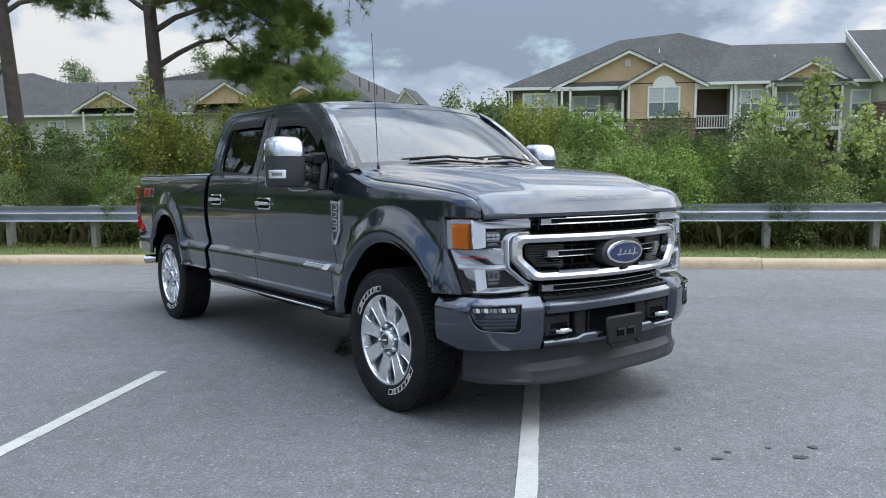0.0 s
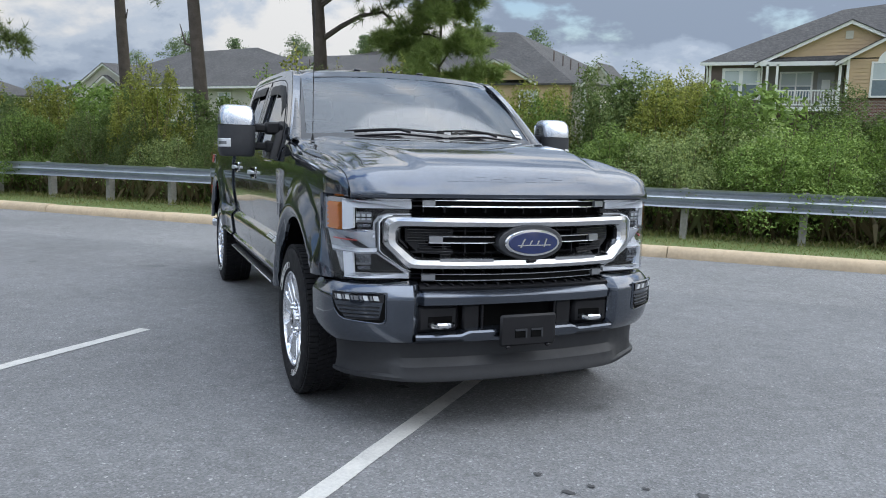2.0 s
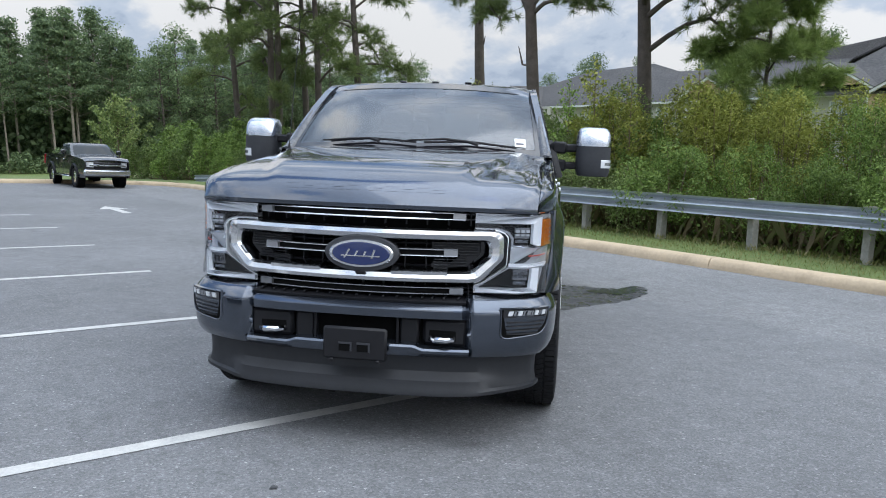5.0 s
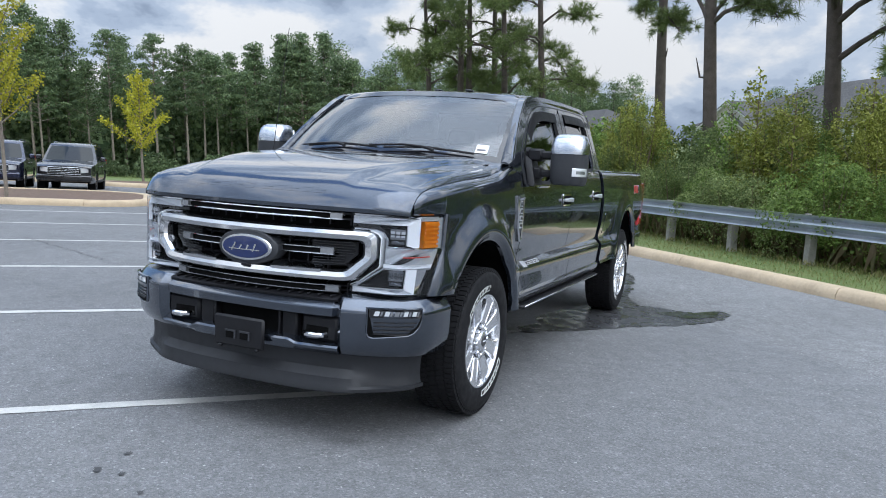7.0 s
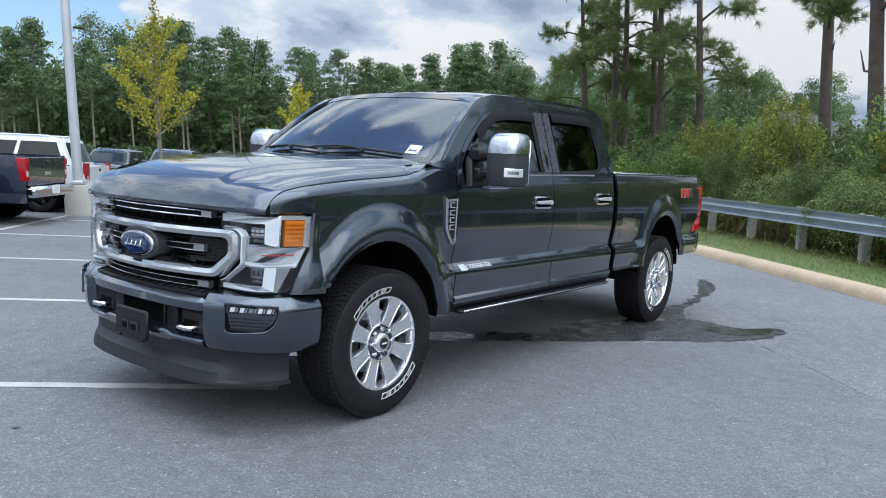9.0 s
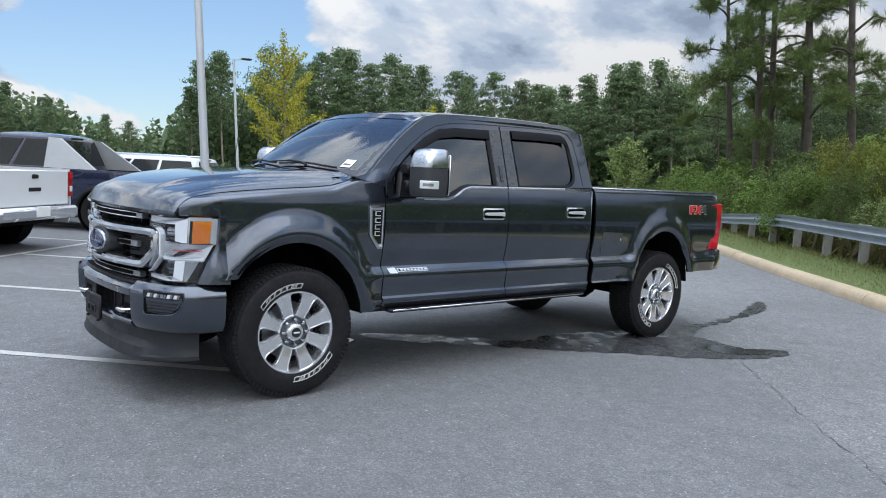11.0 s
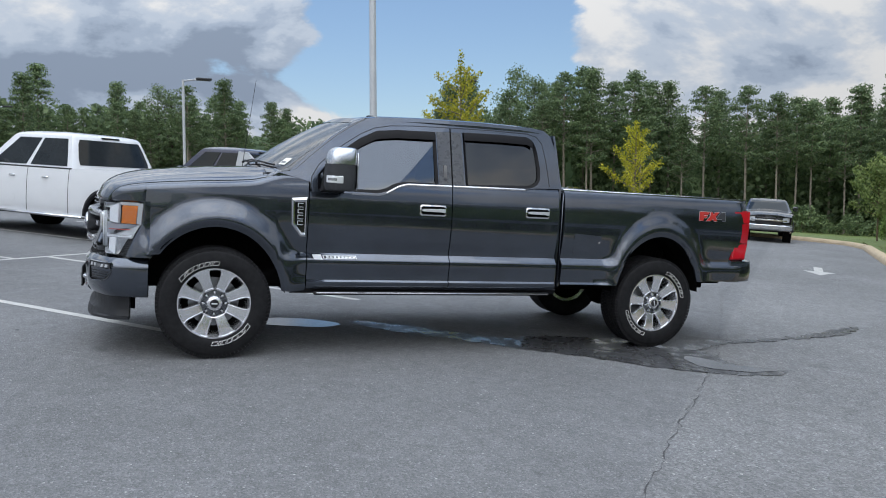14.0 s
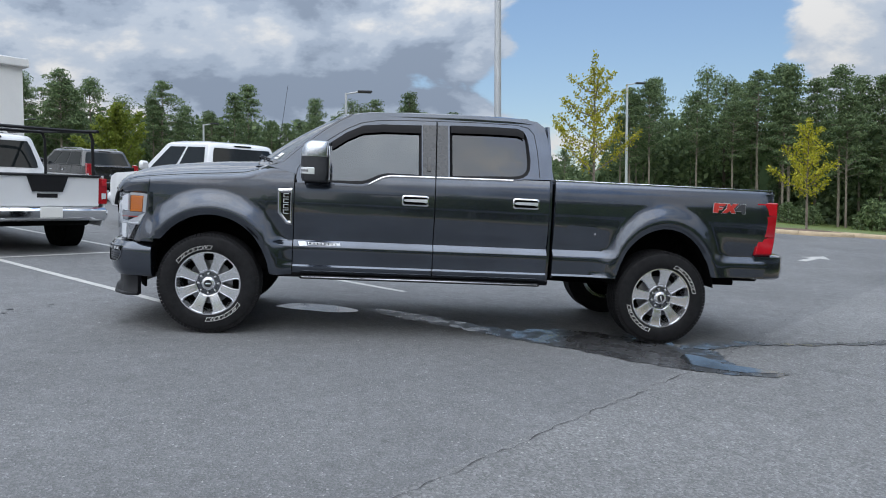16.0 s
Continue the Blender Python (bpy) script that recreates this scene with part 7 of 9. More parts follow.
def build_hedge():
    kinds = [bush("shrub", 1, 2.3, 1.20, 15000, 0.054, M_LEAF1, "dense bright green rounded shrub behind the guardrail"),
             bush("shrub", 2, 2.9, 1.00, 15000, 0.056, M_LEAF2, "upright feathery olive green shrub behind the guardrail", 0.9, 34),
             bush("shrub", 3, 2.1, 1.20, 15000, 0.048, M_LEAF3, "pale green bushy shrub behind the guardrail", 0.15, 30),
             bush("shrub", 4, 2.9, 1.05, 15000, 0.054, M_LEAF4, "tall dark green shrub behind the guardrail", 0.55, 32),
             bush("shrub", 5, 2.4, 1.10, 15000, 0.056, M_LEAF1, "upright bright green feathery shrub behind the guardrail", 1.0, 38),
             bush("shrub", 6, 2.6, 1.15, 4200, 0.11, M_LEAF1, "dense green wild shrub far along the guardrail", 0.3, 22),
             bush("shrub", 7, 2.6, 1.15, 4200, 0.11, M_LEAF4, "dark green wild shrub far along the guardrail", 0.5, 22)]
    rng, used = random.Random(11), set()
    spots = []
    for row, (y, step, lo, hi) in enumerate(((10.0, 1.30, 0.66, 0.92), (11.3, 1.35, 0.92, 1.18), (12.7, 2.0, 1.05, 1.30))):
        x = -44.0 + 0.5 * row
        while x < 13:
            spots.append((x + rng.uniform(-0.4, 0.4), y + rng.uniform(-0.3, 0.35), rng.uniform(lo, hi)))
            x += step * (1.0 if x > -24 else 2.0)
    # taller growth where the hedge rises
    for x, y, s in ((-8.2, 11.6, 1.3), (-6.6, 12.3, 1.25), (-9.3, 12.6, 1.3), (0.6, 11.3, 1.15), (-0.35, 11.2, 1.08), (-1.2, 12.2, 1.1), (0.1, 12.3, 1.1), (-22.5, 12, 1.25), (-40, 12, 1.5), (-36, 11, 1.35), (-32, 12.5, 1.3), (-27, 11.5, 1.2)):
        spots.append((x, y, s))
    for x, y, s in spots:
        if x < -17 or y > 12.6:
            i = rng.choice((5, 6))
        elif y < 10.6:
            i = rng.choice((0, 0, 2, 4, 2, 0, 3))
        else:
            i = rng.choice((1, 3, 3, 1, 4, 2))
        h = 0.75 + 0.16 * math.sin(x * 0.55) + 0.12 * math.sin(x * 1.7 + y)
        m = Matrix.Translation((x, y, ground_z(x, y) + 0.09)) @ Matrix.Rotation(rng.uniform(0, 6.28), 4, "Z") @ Matrix.Diagonal((s, s, s * (0.62 + 0.42 * h) * (1.0 + 0.20 * ss(-20, -16, x) * ss(-10.5, -12.5, x) + 0.18 * ss(-5.0, -3.8, x) * ss(0.9, -0.2, x) - 0.12 * ss(0.5, 3, x) - 0.10 * ss(-10.5, -9, x) * ss(-6, -7.5, x)), 1))
        if i not in used:
            used.add(i)
            kinds[i].matrix_basis = m
        else:
            ob = copy_thing(kinds[i], Matrix())
            ob.matrix_basis = m
    for i, k in enumerate(kinds):
        if i not in used:
            k.matrix_basis = Matrix.Translation((-46, 12, ground_z(-46, 12)))


def build_verge():
    """Grass on the strip behind the kerb and dry stalks below the beam."""
    rng = np.random.default_rng(21)
    n = 26000
    x, y = rng.uniform(-24, 13, n), 7.32 + 2.3 * rng.uniform(0, 1, n) ** 0.8
    z = np.array([ground_z(a, b) for a, b in zip(x, y)]) + 0.115
    L = rng.uniform(0.03, 0.085, n) * (1 + 0.9 * (y > 8.7))
    up = np.tile(np.array([0, 0, 1.0]), (n, 1)) + 0.6 * rng.normal(size=(n, 3)) * np.array([1, 1, 0])
    me = leaves("verge_grass", np.stack([x, y, z + L * 0.4], 1), L, M_GRASS, rng, "blade", ways=up * 3)
    tagged(new("verge_grass", me), "short patchy grass on the strip behind the kerb", "grass", kind="stuff")
    n = 5200
    x, y = rng.uniform(-22, 13, n), rng.uniform(9.15, 10.3, n)
    z = np.array([ground_z(a, b) for a, b in zip(x, y)]) + 0.1
    L = rng.uniform(0.25, 0.85, n)
    up = np.tile(np.array([0, 0, 1.0]), (n, 1)) + 0.45 * rng.normal(size=(n, 3)) * np.array([1, 1, 0])
    me = leaves("dry_stalks", np.stack([x, y, z + L * 0.45], 1), L, M_DRY, rng, "blade", ways=up * 4)
    tagged(new("dry_stalks", me), "brown stalks and weeds under the guardrail beam", "weeds", kind="stuff")
    n = 16000
    x, y = rng.uniform(-21, 13, n), rng.uniform(9.2, 10.5, n)
    z = np.array([ground_z(a, b) for a, b in zip(x, y)]) + 0.1 + rng.uniform(0, 0.75, n) ** 1.3
    me = leaves("weed_leaves", np.stack([x, y, z], 1), rng.uniform(0.04, 0.10, n), M_LEAF1, rng)
    tagged(new("weed_leaves", me), "low green weeds behind the guardrail posts", "weeds", kind="stuff")


def sapling(x, y, height, seed, material, label, leaf=0.13, spread=0.8, count=420, name="sapling", bark=None, base=0.0, trunk_r=0.02, cat="tree", low=0.25):
    """A young tree: thin trunk, limbs that sweep out and up, leaves close along them."""
    rng, tr = np.random.default_rng(seed), thing(name, Matrix.Translation((x, y, ground_z(x, y) + base)), label, cat)
    bm = bmesh.new()
    top = np.array([0.06, 0.03, height])
    tube(bm, [(0, 0, 0), (0.02, 0, height * 0.4), top * 0.8, top], [trunk_r, trunk_r * 0.8, trunk_r * 0.5, 0.006], 8)
    pts = []
    limbs = int(9 + height * 3.0)
    for i in range(limbs):
        t = low + (0.94 - low) * i / limbs
        a = i * 2.4 + rng.uniform(-0.4, 0.4)
        L = spread * (1.12 - t) * rng.uniform(0.65, 1.40) + 0.12
        p0 = np.array([0.02, 0, height * t])
        p1 = p0 + np.array([math.cos(a) * L, math.sin(a) * L, L * rng.uniform(0.45, 0.95)])
        pm = (p0 + p1) / 2 + np.array([0, 0, -0.10 * L])
        tube(bm, [p0, pm, p1], [trunk_r * 0.45, trunk_r * 0.3, 0.004], 5, False)
        k = max(4, int(count * L / (limbs * spread * 0.65)))
        s = rng.uniform(0.10, 1.05, k) ** 0.8
        q = (1 - s)[:, None] ** 2 * p0 + (2 * s * (1 - s))[:, None] * pm + (s ** 2)[:, None] * p1
        pts.append(q + rng.normal(size=(k, 3)) * (0.035 + leaf * 0.62) * (1.25 - 0.6 * s)[:, None])
    k = int(count * 0.14)
    s = rng.uniform(0.50, 1.03, k)
    pts.append(np.outer(s, top) + rng.normal(size=(k, 3)) * leaf * (1.3 - s)[:, None] * 2.0)
    part("trunk", bm, bark or M_STEM, tr)
    pts = np.concatenate(pts)
    share("crown", leaves("crown", pts, rng.uniform(0.6, 1.25, len(pts)) * leaf, material, rng, up=-0.3), tr)
    return tr


def pine(x, y, height, seed, first, label, tuft=0.27, per=22, limbs=16, reach=3.2, r0=0.2, lean=(0, 0), material=None, droop=0.1, extra=(), stubs=(), dense=1.0):
    """A tall pine: bare tapering trunk, crooked limbs from a height on, needle brushes at the twig ends."""
    rng, tr = np.random.default_rng(seed), thing("pine_tree", Matrix.Translation((x, y, ground_z(x, y) - 0.05)), label, "tree")
    bm = bmesh.new()
    axis = lambda t: np.array([lean[0] * t + 0.12 * math.sin(t * 5 + seed), lean[1] * t + 0.10 * math.cos(t * 4 + seed), height * t])
    tube(bm, [axis(t) for t in span(0, 1, 16)], [r0 * (1.25 if i == 0 else 1.0) * (1 - 0.82 * i / 15) for i in range(16)], 12)
    part("trunk", bm, M_BARK, tr)
    cs, ws = [], []
    todo = []
    for i in range(limbs):
        t = (first + (height * 0.98 - first) * (i / limbs) ** 0.9) / height
        a = i * 2.399 + rng.uniform(-0.5, 0.5)
        L = reach * (1.0 - 0.65 * max(0.0, (t - 0.55) / 0.45)) * rng.uniform(0.55, 1.1)
        todo.append((t, a, L, rng.uniform(-0.15, 0.45) - droop, 1.0))
    todo += [(h / height, a, L, rise, f) for h, a, L, rise, f in extra]
    for t, a, L, rise, full in todo:
        p0 = axis(t)
        d = np.array([math.cos(a), math.sin(a), 0])
        path = []
        for k in range(6):
            s = k / 5
            path.append(p0 + d * L * s + np.array([0, 0, L * (rise * s + 0.16 * math.sin(s * 3.0) - 0.10 * s * s)]) + rng.normal(size=3) * 0.05 * L * s)
        lb = bmesh.new()
        tube(lb, path, [r0 * 0.34 * (1 - 0.8 * k / 5) * (0.6 + 0.4 * L / reach) for k in range(6)], 6, False)
        twigs = int((14 + 15 * L) * full * dense)
        for k in range(twigs):
            s = rng.uniform(0.30, 1.0) ** 0.7
            i0 = min(4, int(s * 5))
            q = path[i0] + (path[i0 + 1] - path[i0]) * (s * 5 - i0)
            side = rng.normal(size=3) * np.array([1, 1, 0.55]) + d * 0.5 + np.array([0, 0, 0.18])
            side /= np.linalg.norm(side)
            tip = q + side * rng.uniform(0.25, 0.85) * (0.35 + 0.22 * L)
            if k % 2 == 0:
                tube(lb, [q, tip], [0.012, 0.005], 3, False)
            for j in range(3):
                u = rng.uniform(0.45, 1.05)
                cs.append(q + (tip - q) * u)
                ws.append(side)
        part("limb", lb, M_BARK, tr)
    for h, a, L in stubs:
        sb = bmesh.new()
        p0 = axis(h / height)
        d = np.array([math.cos(a), math.sin(a), 0])
        tube(sb, [p0, p0 + d * L * 0.5 + np.array([0, 0, L * 0.1]), p0 + d * L * 0.7 + np.array([0, 0, L * 0.9])], [0.045, 0.035, 0.012], 5)
        part("dead_limb", sb, M_BARK, tr)
    cs, ws = np.array(cs), np.array(ws)
    share("crown", tufts("crown", cs, ws, rng.uniform(0.7, 1.2, len(cs)) * tuft, per, material or M_NEEDLE, rng), tr)
    return tr


def forest_tree(seed, height, kind):
    """A tree of the far wood: boughs that end in flat leafy pads, with gaps between them."""
    rng = np.random.default_rng(seed)
    tr = thing("forest_tree", Matrix(), {"pine": "tall dark green pine in the far wood", "broad": "broad green tree in the far wood", "thin": "tall bare-trunked pine in the far wood"}[kind], "tree", "trees of the far wood")
    bm = bmesh.new()
    tube(bm, [(0, 0, 0), (0.1, 0.05, height * 0.5), (0.05, -0.1, height * 0.98)], [0.16, 0.12, 0.03], 7)
    base, n, wide, flat_, k = {"pine": (0.38, 56, 0.20, 0.42, 84), "broad": (0.10, 48, 0.30, 0.80, 90), "thin": (0.48, 46, 0.18, 0.45, 84)}[kind]
    pts, nor = [], []
    for i in range(n):
        t = base + (1.0 - base) * ((i + rng.uniform(0, 1)) / n) ** 0.9
        a, q = i * 2.399 + rng.uniform(-0.6, 0.6), (t - base) / (1 - base)
        prof = {"pine": 1.0 - 0.93 * q ** 1.15, "broad": math.sin(math.pi * min(1, q * 0.8 + 0.18)), "thin": math.sin(math.pi * min(1, q * 0.74 + 0.24))}[kind]
        R = height * wide * max(0.05, prof) * rng.uniform(0.40, 1.10)
        tip = np.array([math.cos(a) * R, math.sin(a) * R, height * t + R * rng.uniform(0.0, 0.45)])
        root = np.array([0.05, 0, height * t - R * 0.10])
        tube(bm, [root, tip], [0.05, 0.015], 3, False)
        puff = height * rng.uniform(0.034, 0.062) * (1.25 if kind == "broad" else 1.0)
        u = rng.normal(size=(k, 3))
        u[:, 2] += 0.25
        u /= np.linalg.norm(u, axis=1)[:, None]
        s = rng.uniform(0.35, 1.1, k)
        along = np.where(rng.uniform(0, 1, k) < 0.3, rng.uniform(0.45, 1.0, k), 1.0)
        c = root + (tip - root) * along[:, None]
        pts.append(c + u * (puff * s)[:, None] * np.array([1.25, 1.25, flat_]))
        nor.append(u + np.array([0, 0, 0.5]))
    part("trunk", bm, M_BARK2 if kind != "broad" else M_BARK, tr)
    pts, nor = np.concatenate(pts), np.concatenate(nor)
    share("crown", clad("crown", pts, nor, rng.uniform(0.55, 1.3, len(pts)) * height * 0.0185, M_FOREST if kind != "broad" else M_FOREST2, rng, 0.30, 0.7), tr)
    return tr


def build_forest():
    kinds = [forest_tree(31, 16, "pine"), forest_tree(32, 17, "pine"), forest_tree(33, 15, "broad"), forest_tree(34, 18, "thin"), forest_tree(35, 16, "thin"), forest_tree(36, 13, "broad"), forest_tree(37, 17, "pine")]
    heights = (16, 17, 15, 18, 16, 13, 17)
    rng, used, spots = random.Random(41), set(), []
    # edge of the wood in plan, with the height of the tree tops above the lot
    edge = [((-96, 70), 10.5), ((-94, 40), 11.5), ((-89, 20), 13.5), ((-89, 6), 12.5), ((-89, -6), 13.0), ((-86, -20), 16.5), ((-81, -33.5), 14.5), ((-79.3, -37.3), 11.0), ((-78.2, -39.2), 7.4), ((-76.5, -42.3), 8.8), ((-75.2, -44.8), 10.5), ((-74, -46.8), 13.0), ((-70, -54), 14.0), ((-56, -67), 14.2), ((-42, -77), 14.5), ((-24, -88), 14.5), ((0, -96), 14)]
    for row, (back, step) in enumerate(((0, 2.5), (6, 3.1), (14, 4.4))):
        for ((x0, y0), h0), ((x1, y1), h1) in zip(edge, edge[1:]):
            L = math.hypot(x1 - x0, y1 - y0)
            nx, ny = -(y1 - y0) / L, (x1 - x0) / L
            if nx * x0 + ny * y0 < 0:
                nx, ny = -nx, -ny
            k = int(L / step)
            for i in range(k):
                t = (i + rng.uniform(0, 0.9)) / k
                spots.append((x0 + (x1 - x0) * t + nx * back + rng.uniform(-1.3, 1.3), y0 + (y1 - y0) * t + ny * back + rng.uniform(-1.3, 1.3), (h0 + (h1 - h0) * t) * (1 + 0.055 * row) * rng.uniform(0.72, 1.13), row))
    # trees that look over the houses
    for i in range(13):
        spots.append((-78 + 4.6 * i + rng.uniform(-1, 1), 80 + rng.uniform(-4, 4), rng.uniform(8.0, 10.8), 1))
    for x, y, top, row in spots:
        i = rng.choice((0, 3, 6, 3, 1, 4, 3, 4) if row == 0 else (0, 1, 2, 6, 3, 5))
        if y > 24:
            i = rng.choice((2, 5, 0, 2))
        z = ground_z(x, y) + 0.1
        s = (top - z) / heights[i]
        m = Matrix.Translation((x, y, z)) @ Matrix.Rotation(rng.uniform(0, 6.28), 4, "Z") @ Matrix.Diagonal((s, s, s, 1))
        if i not in used:
            used.add(i)
            kinds[i].matrix_basis = m
        else:
            ob = copy_thing(kinds[i], Matrix())
            ob.matrix_basis = m
    # shaded growth between the trunks, as one mass
    g = np.random.default_rng(77)
    pts = []
    for ((x0, y0), h0), ((x1, y1), h1) in zip(edge, edge[1:]):
        L = math.hypot(x1 - x0, y1 - y0)
        n = np.array([-(y1 - y0), x1 - x0]) / L
        if n[0] * x0 + n[1] * y0 < 0:
            n = -n
        k = int(L * 520)
        t, back = g.uniform(0, 1, k), 3 + 15 * g.uniform(0, 1, k) ** 0.8
        x, y = x0 + (x1 - x0) * t + n[0] * back, y0 + (y1 - y0) * t + n[1] * back
        top = (h0 + (h1 - h0) * t) * (0.70 + 0.18 * (back / 18) + 0.10 * np.sin(x * 0.7 + y * 0.9))
        z = np.array([ground_z(a, b) for a, b in zip(x, y)])
        pts.append(np.stack([x, y, z + (top - z) * g.uniform(0, 1, k) ** 1.15], 1))
    pts = np.concatenate(pts)
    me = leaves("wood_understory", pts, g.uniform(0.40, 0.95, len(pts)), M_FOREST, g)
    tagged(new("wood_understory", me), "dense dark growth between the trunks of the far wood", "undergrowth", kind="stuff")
    # a solid sheet added behind the front rows stands in for the wood's shade
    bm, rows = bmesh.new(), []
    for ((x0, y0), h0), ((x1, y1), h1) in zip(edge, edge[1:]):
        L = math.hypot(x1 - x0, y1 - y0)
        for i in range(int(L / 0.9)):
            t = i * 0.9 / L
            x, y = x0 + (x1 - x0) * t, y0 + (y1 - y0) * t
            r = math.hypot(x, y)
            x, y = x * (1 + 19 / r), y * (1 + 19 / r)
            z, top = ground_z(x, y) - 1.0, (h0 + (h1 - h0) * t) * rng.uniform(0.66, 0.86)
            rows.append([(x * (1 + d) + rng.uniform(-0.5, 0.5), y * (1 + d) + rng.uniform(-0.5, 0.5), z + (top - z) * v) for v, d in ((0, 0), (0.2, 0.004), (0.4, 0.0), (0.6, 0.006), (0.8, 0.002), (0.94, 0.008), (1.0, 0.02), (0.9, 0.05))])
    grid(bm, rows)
    tagged(solid("wood_depth", bm, M_FOREST, "", "", fix=True), "bumpy backing sheet standing in for the far wood's shaded depth", "undergrowth", kind="stuff")
    # brush along the foot of the wood
    brush = bush("shrub", 9, 3.4, 2.4, 1500, 0.36, M_FOREST2, "brush at the foot of the far wood", 0.2, 20)
    brush["group"] = "brush at the edge of the wood"
    first = True
    for ((x0, y0), _), ((x1, y1), _) in zip(edge[1:], edge[2:]):
        L = math.hypot(x1 - x0, y1 - y0)
        k = int(L / 3.0)
        for i in range(k):
            t = (i + rng.uniform(0, 1)) / k
            x, y = (x0 + (x1 - x0) * t) * 0.965 + rng.uniform(-1, 1), (y0 + (y1 - y0) * t) * 0.965 + rng.uniform(-1, 1)
            s = rng.uniform(0.55, 1.05)
            m = Matrix.Translation((x, y, ground_z(x, y) + 0.1)) @ Matrix.Rotation(rng.uniform(0, 6.28), 4, "Z") @ Matrix.Diagonal((s, s, s, 1))
            if first:
                brush.matrix_basis, first = m, False
            else:
                ob = copy_thing(brush, Matrix())
                ob.matrix_basis = m


build_hedge()
build_verge()
# pines behind the hedge
pine(-10.2, 14.8, 17, 51, 5.9, "tall pine with bare brown trunk behind the shrubs", r0=0.23, reach=3.0, extra=((4.3, 0.15, 3.2, 0.12, 0.5), (5.2, -0.1, 3.4, 0.10, 1.4), (5.9, 0.4, 3.6, 0.06, 1.4), (6.4, -0.5, 3.0, 0.0, 1.2), (5.5, 5.4, 2.6, 0.2, 1.0), (6.6, 0.9, 3.2, 0.1, 1.2), (6.6, 0.0, 5.6, -0.04, 1.7), (7.2, -0.25, 6.0, -0.07, 1.7), (7.0, 0.25, 5.2, -0.04, 1.6), (6.2, -0.15, 4.4, 0.02, 1.5), (5.7, 3.1, 3.0, 0.25, 1.2)), limbs=16)
pine(-13.9, 14.3, 17, 52, 5.7, "tall forked pine with bare brown trunk behind the shrubs", r0=0.23, reach=2.8, extra=((5.6, 2.9, 2.6, 0.75, 0.8), (5.9, 0.2, 1.6, 0.6, 0.8)), stubs=((4.2, 3.4, 0.7),), limbs=14)
pine(-17.9, 15.6, 18, 53, 6.0, "tall straight pine with bare brown trunk", r0=0.22, reach=3.2, stubs=((5.3, 0.4, 0.35), (4.2, 3.3, 0.2)), limbs=14)
pine(-6.5, 14.6, 5.9, 54, 0.9, "young bushy bright green pine", tuft=0.25, per=26, limbs=26, reach=1.75, r0=0.09, material=M_NEEDLE2, droop=-0.1, dense=1.7)
for i, (x, y, h, f) in enumerate(((-29.0, 12.6, 17, 4.2), (-30.2, 13.4, 18, 4.8), (-27.6, 14.0, 16, 4.4), (-33.0, 12.4, 14, 3.4), (-25.6, 15.0, 17, 5.0), (-31.2, 15.4, 18, 5.0))):
    pine(x, y, h, 60 + i, f, "tall pine in a clump beyond the shrubs", r0=0.19, reach=3.1, limbs=17, per=14, tuft=0.34, dense=0.95)
# saplings among the shrubs
for i, (x, y, h, mm, lf) in enumerate(((5.15, 10.3, 3.35, M_PALE, 0.19), (4.25, 10.3, 2.75, M_PALE, 0.18), (6.2, 10.8, 2.6, M_PALE, 0.15), (-8.4, 10.9, 3.5, M_LEAF2, 0.13), (-7.2, 10.7, 3.1, M_LEAF2, 0.11), (-9.3, 11.0, 3.1, M_LEAF1, 0.12), (-5.9, 11.2, 3.2, M_LEAF2, 0.13), (0.8, 11.2, 2.7, M_LEAF1, 0.11), (-0.3, 11.6, 2.5, M_LEAF1, 0.10), (-18.6, 11.2, 3.0, M_LEAF2, 0.12))):
    sapling(x, y, h, 80 + i, mm, "slender sapling with light leaves among the shrubs", lf * 0.66, 0.55, 850, base=0.1)
sapling(-41.0, 8.8, 4.4, 95, M_LEAF3, "pale flowering shrub tree at the end of the guardrail", 0.16, 2.0, 3200, base=0.1, trunk_r=0.05)
# young yellow trees on the islands
sapling(-27.8, -1.35, 4.2, 90, M_LEAFY, "young tree with yellow-green leaves in a mulch ring", 0.10, 1.25, 3000, "young_tree", M_BARK2, 0.1, 0.05, low=0.30)
sapling(-15.75, -4.2, 4.9, 91, M_LEAFY, "young tree with yellow leaves on the mulched island", 0.080, 1.50, 3900, "young_tree", M_BARK2, 0.12, 0.045, low=0.32)
sapling(-19.5, -38.0, 5.6, 92, M_LEAFM, "round young tree with yellow-green leaves", 0.20, 2.5, 6500, "young_tree", M_BARK2, 0.1, 0.07)
# trees beyond the houses
build_forest()

# ---- houses beyond the shrubs ----
def siding_mat(name, c):
    k = Nodes(name).put(Roughness=0.7)
    k.color(k.ramp(k.blend(0.5, k.noise(0.8, 4), k.noise(12, 3, 0.6, (0.3, 1, 6))), [(0.3, tuple(v * 0.86 for v in c)), (0.7, tuple(min(1, v * 1.1) for v in c))]))
    return k.m


def shingle_mat():
    k = Nodes("roof_shingles").put(Roughness=0.92)
    tabs = k.noise(5.5, 3, 0.6, (1.0, 1.0, 3.0))
    grain = k.noise(38, 3, 0.7)
    col = k.ramp(k.blend(0.5, tabs, grain), [(0.34, (0.036, 0.036, 0.038)), (0.5, (0.070, 0.068, 0.068)), (0.66, (0.130, 0.124, 0.118))])
    k.color(k.blend(1.0, col, k.ramp(k.noise(0.5, 4), [(0.3, 0.86), (0.7, 1.15)]), "MULTIPLY"))
    k.bump(grain, 0.4, 0.01)
    return k.m


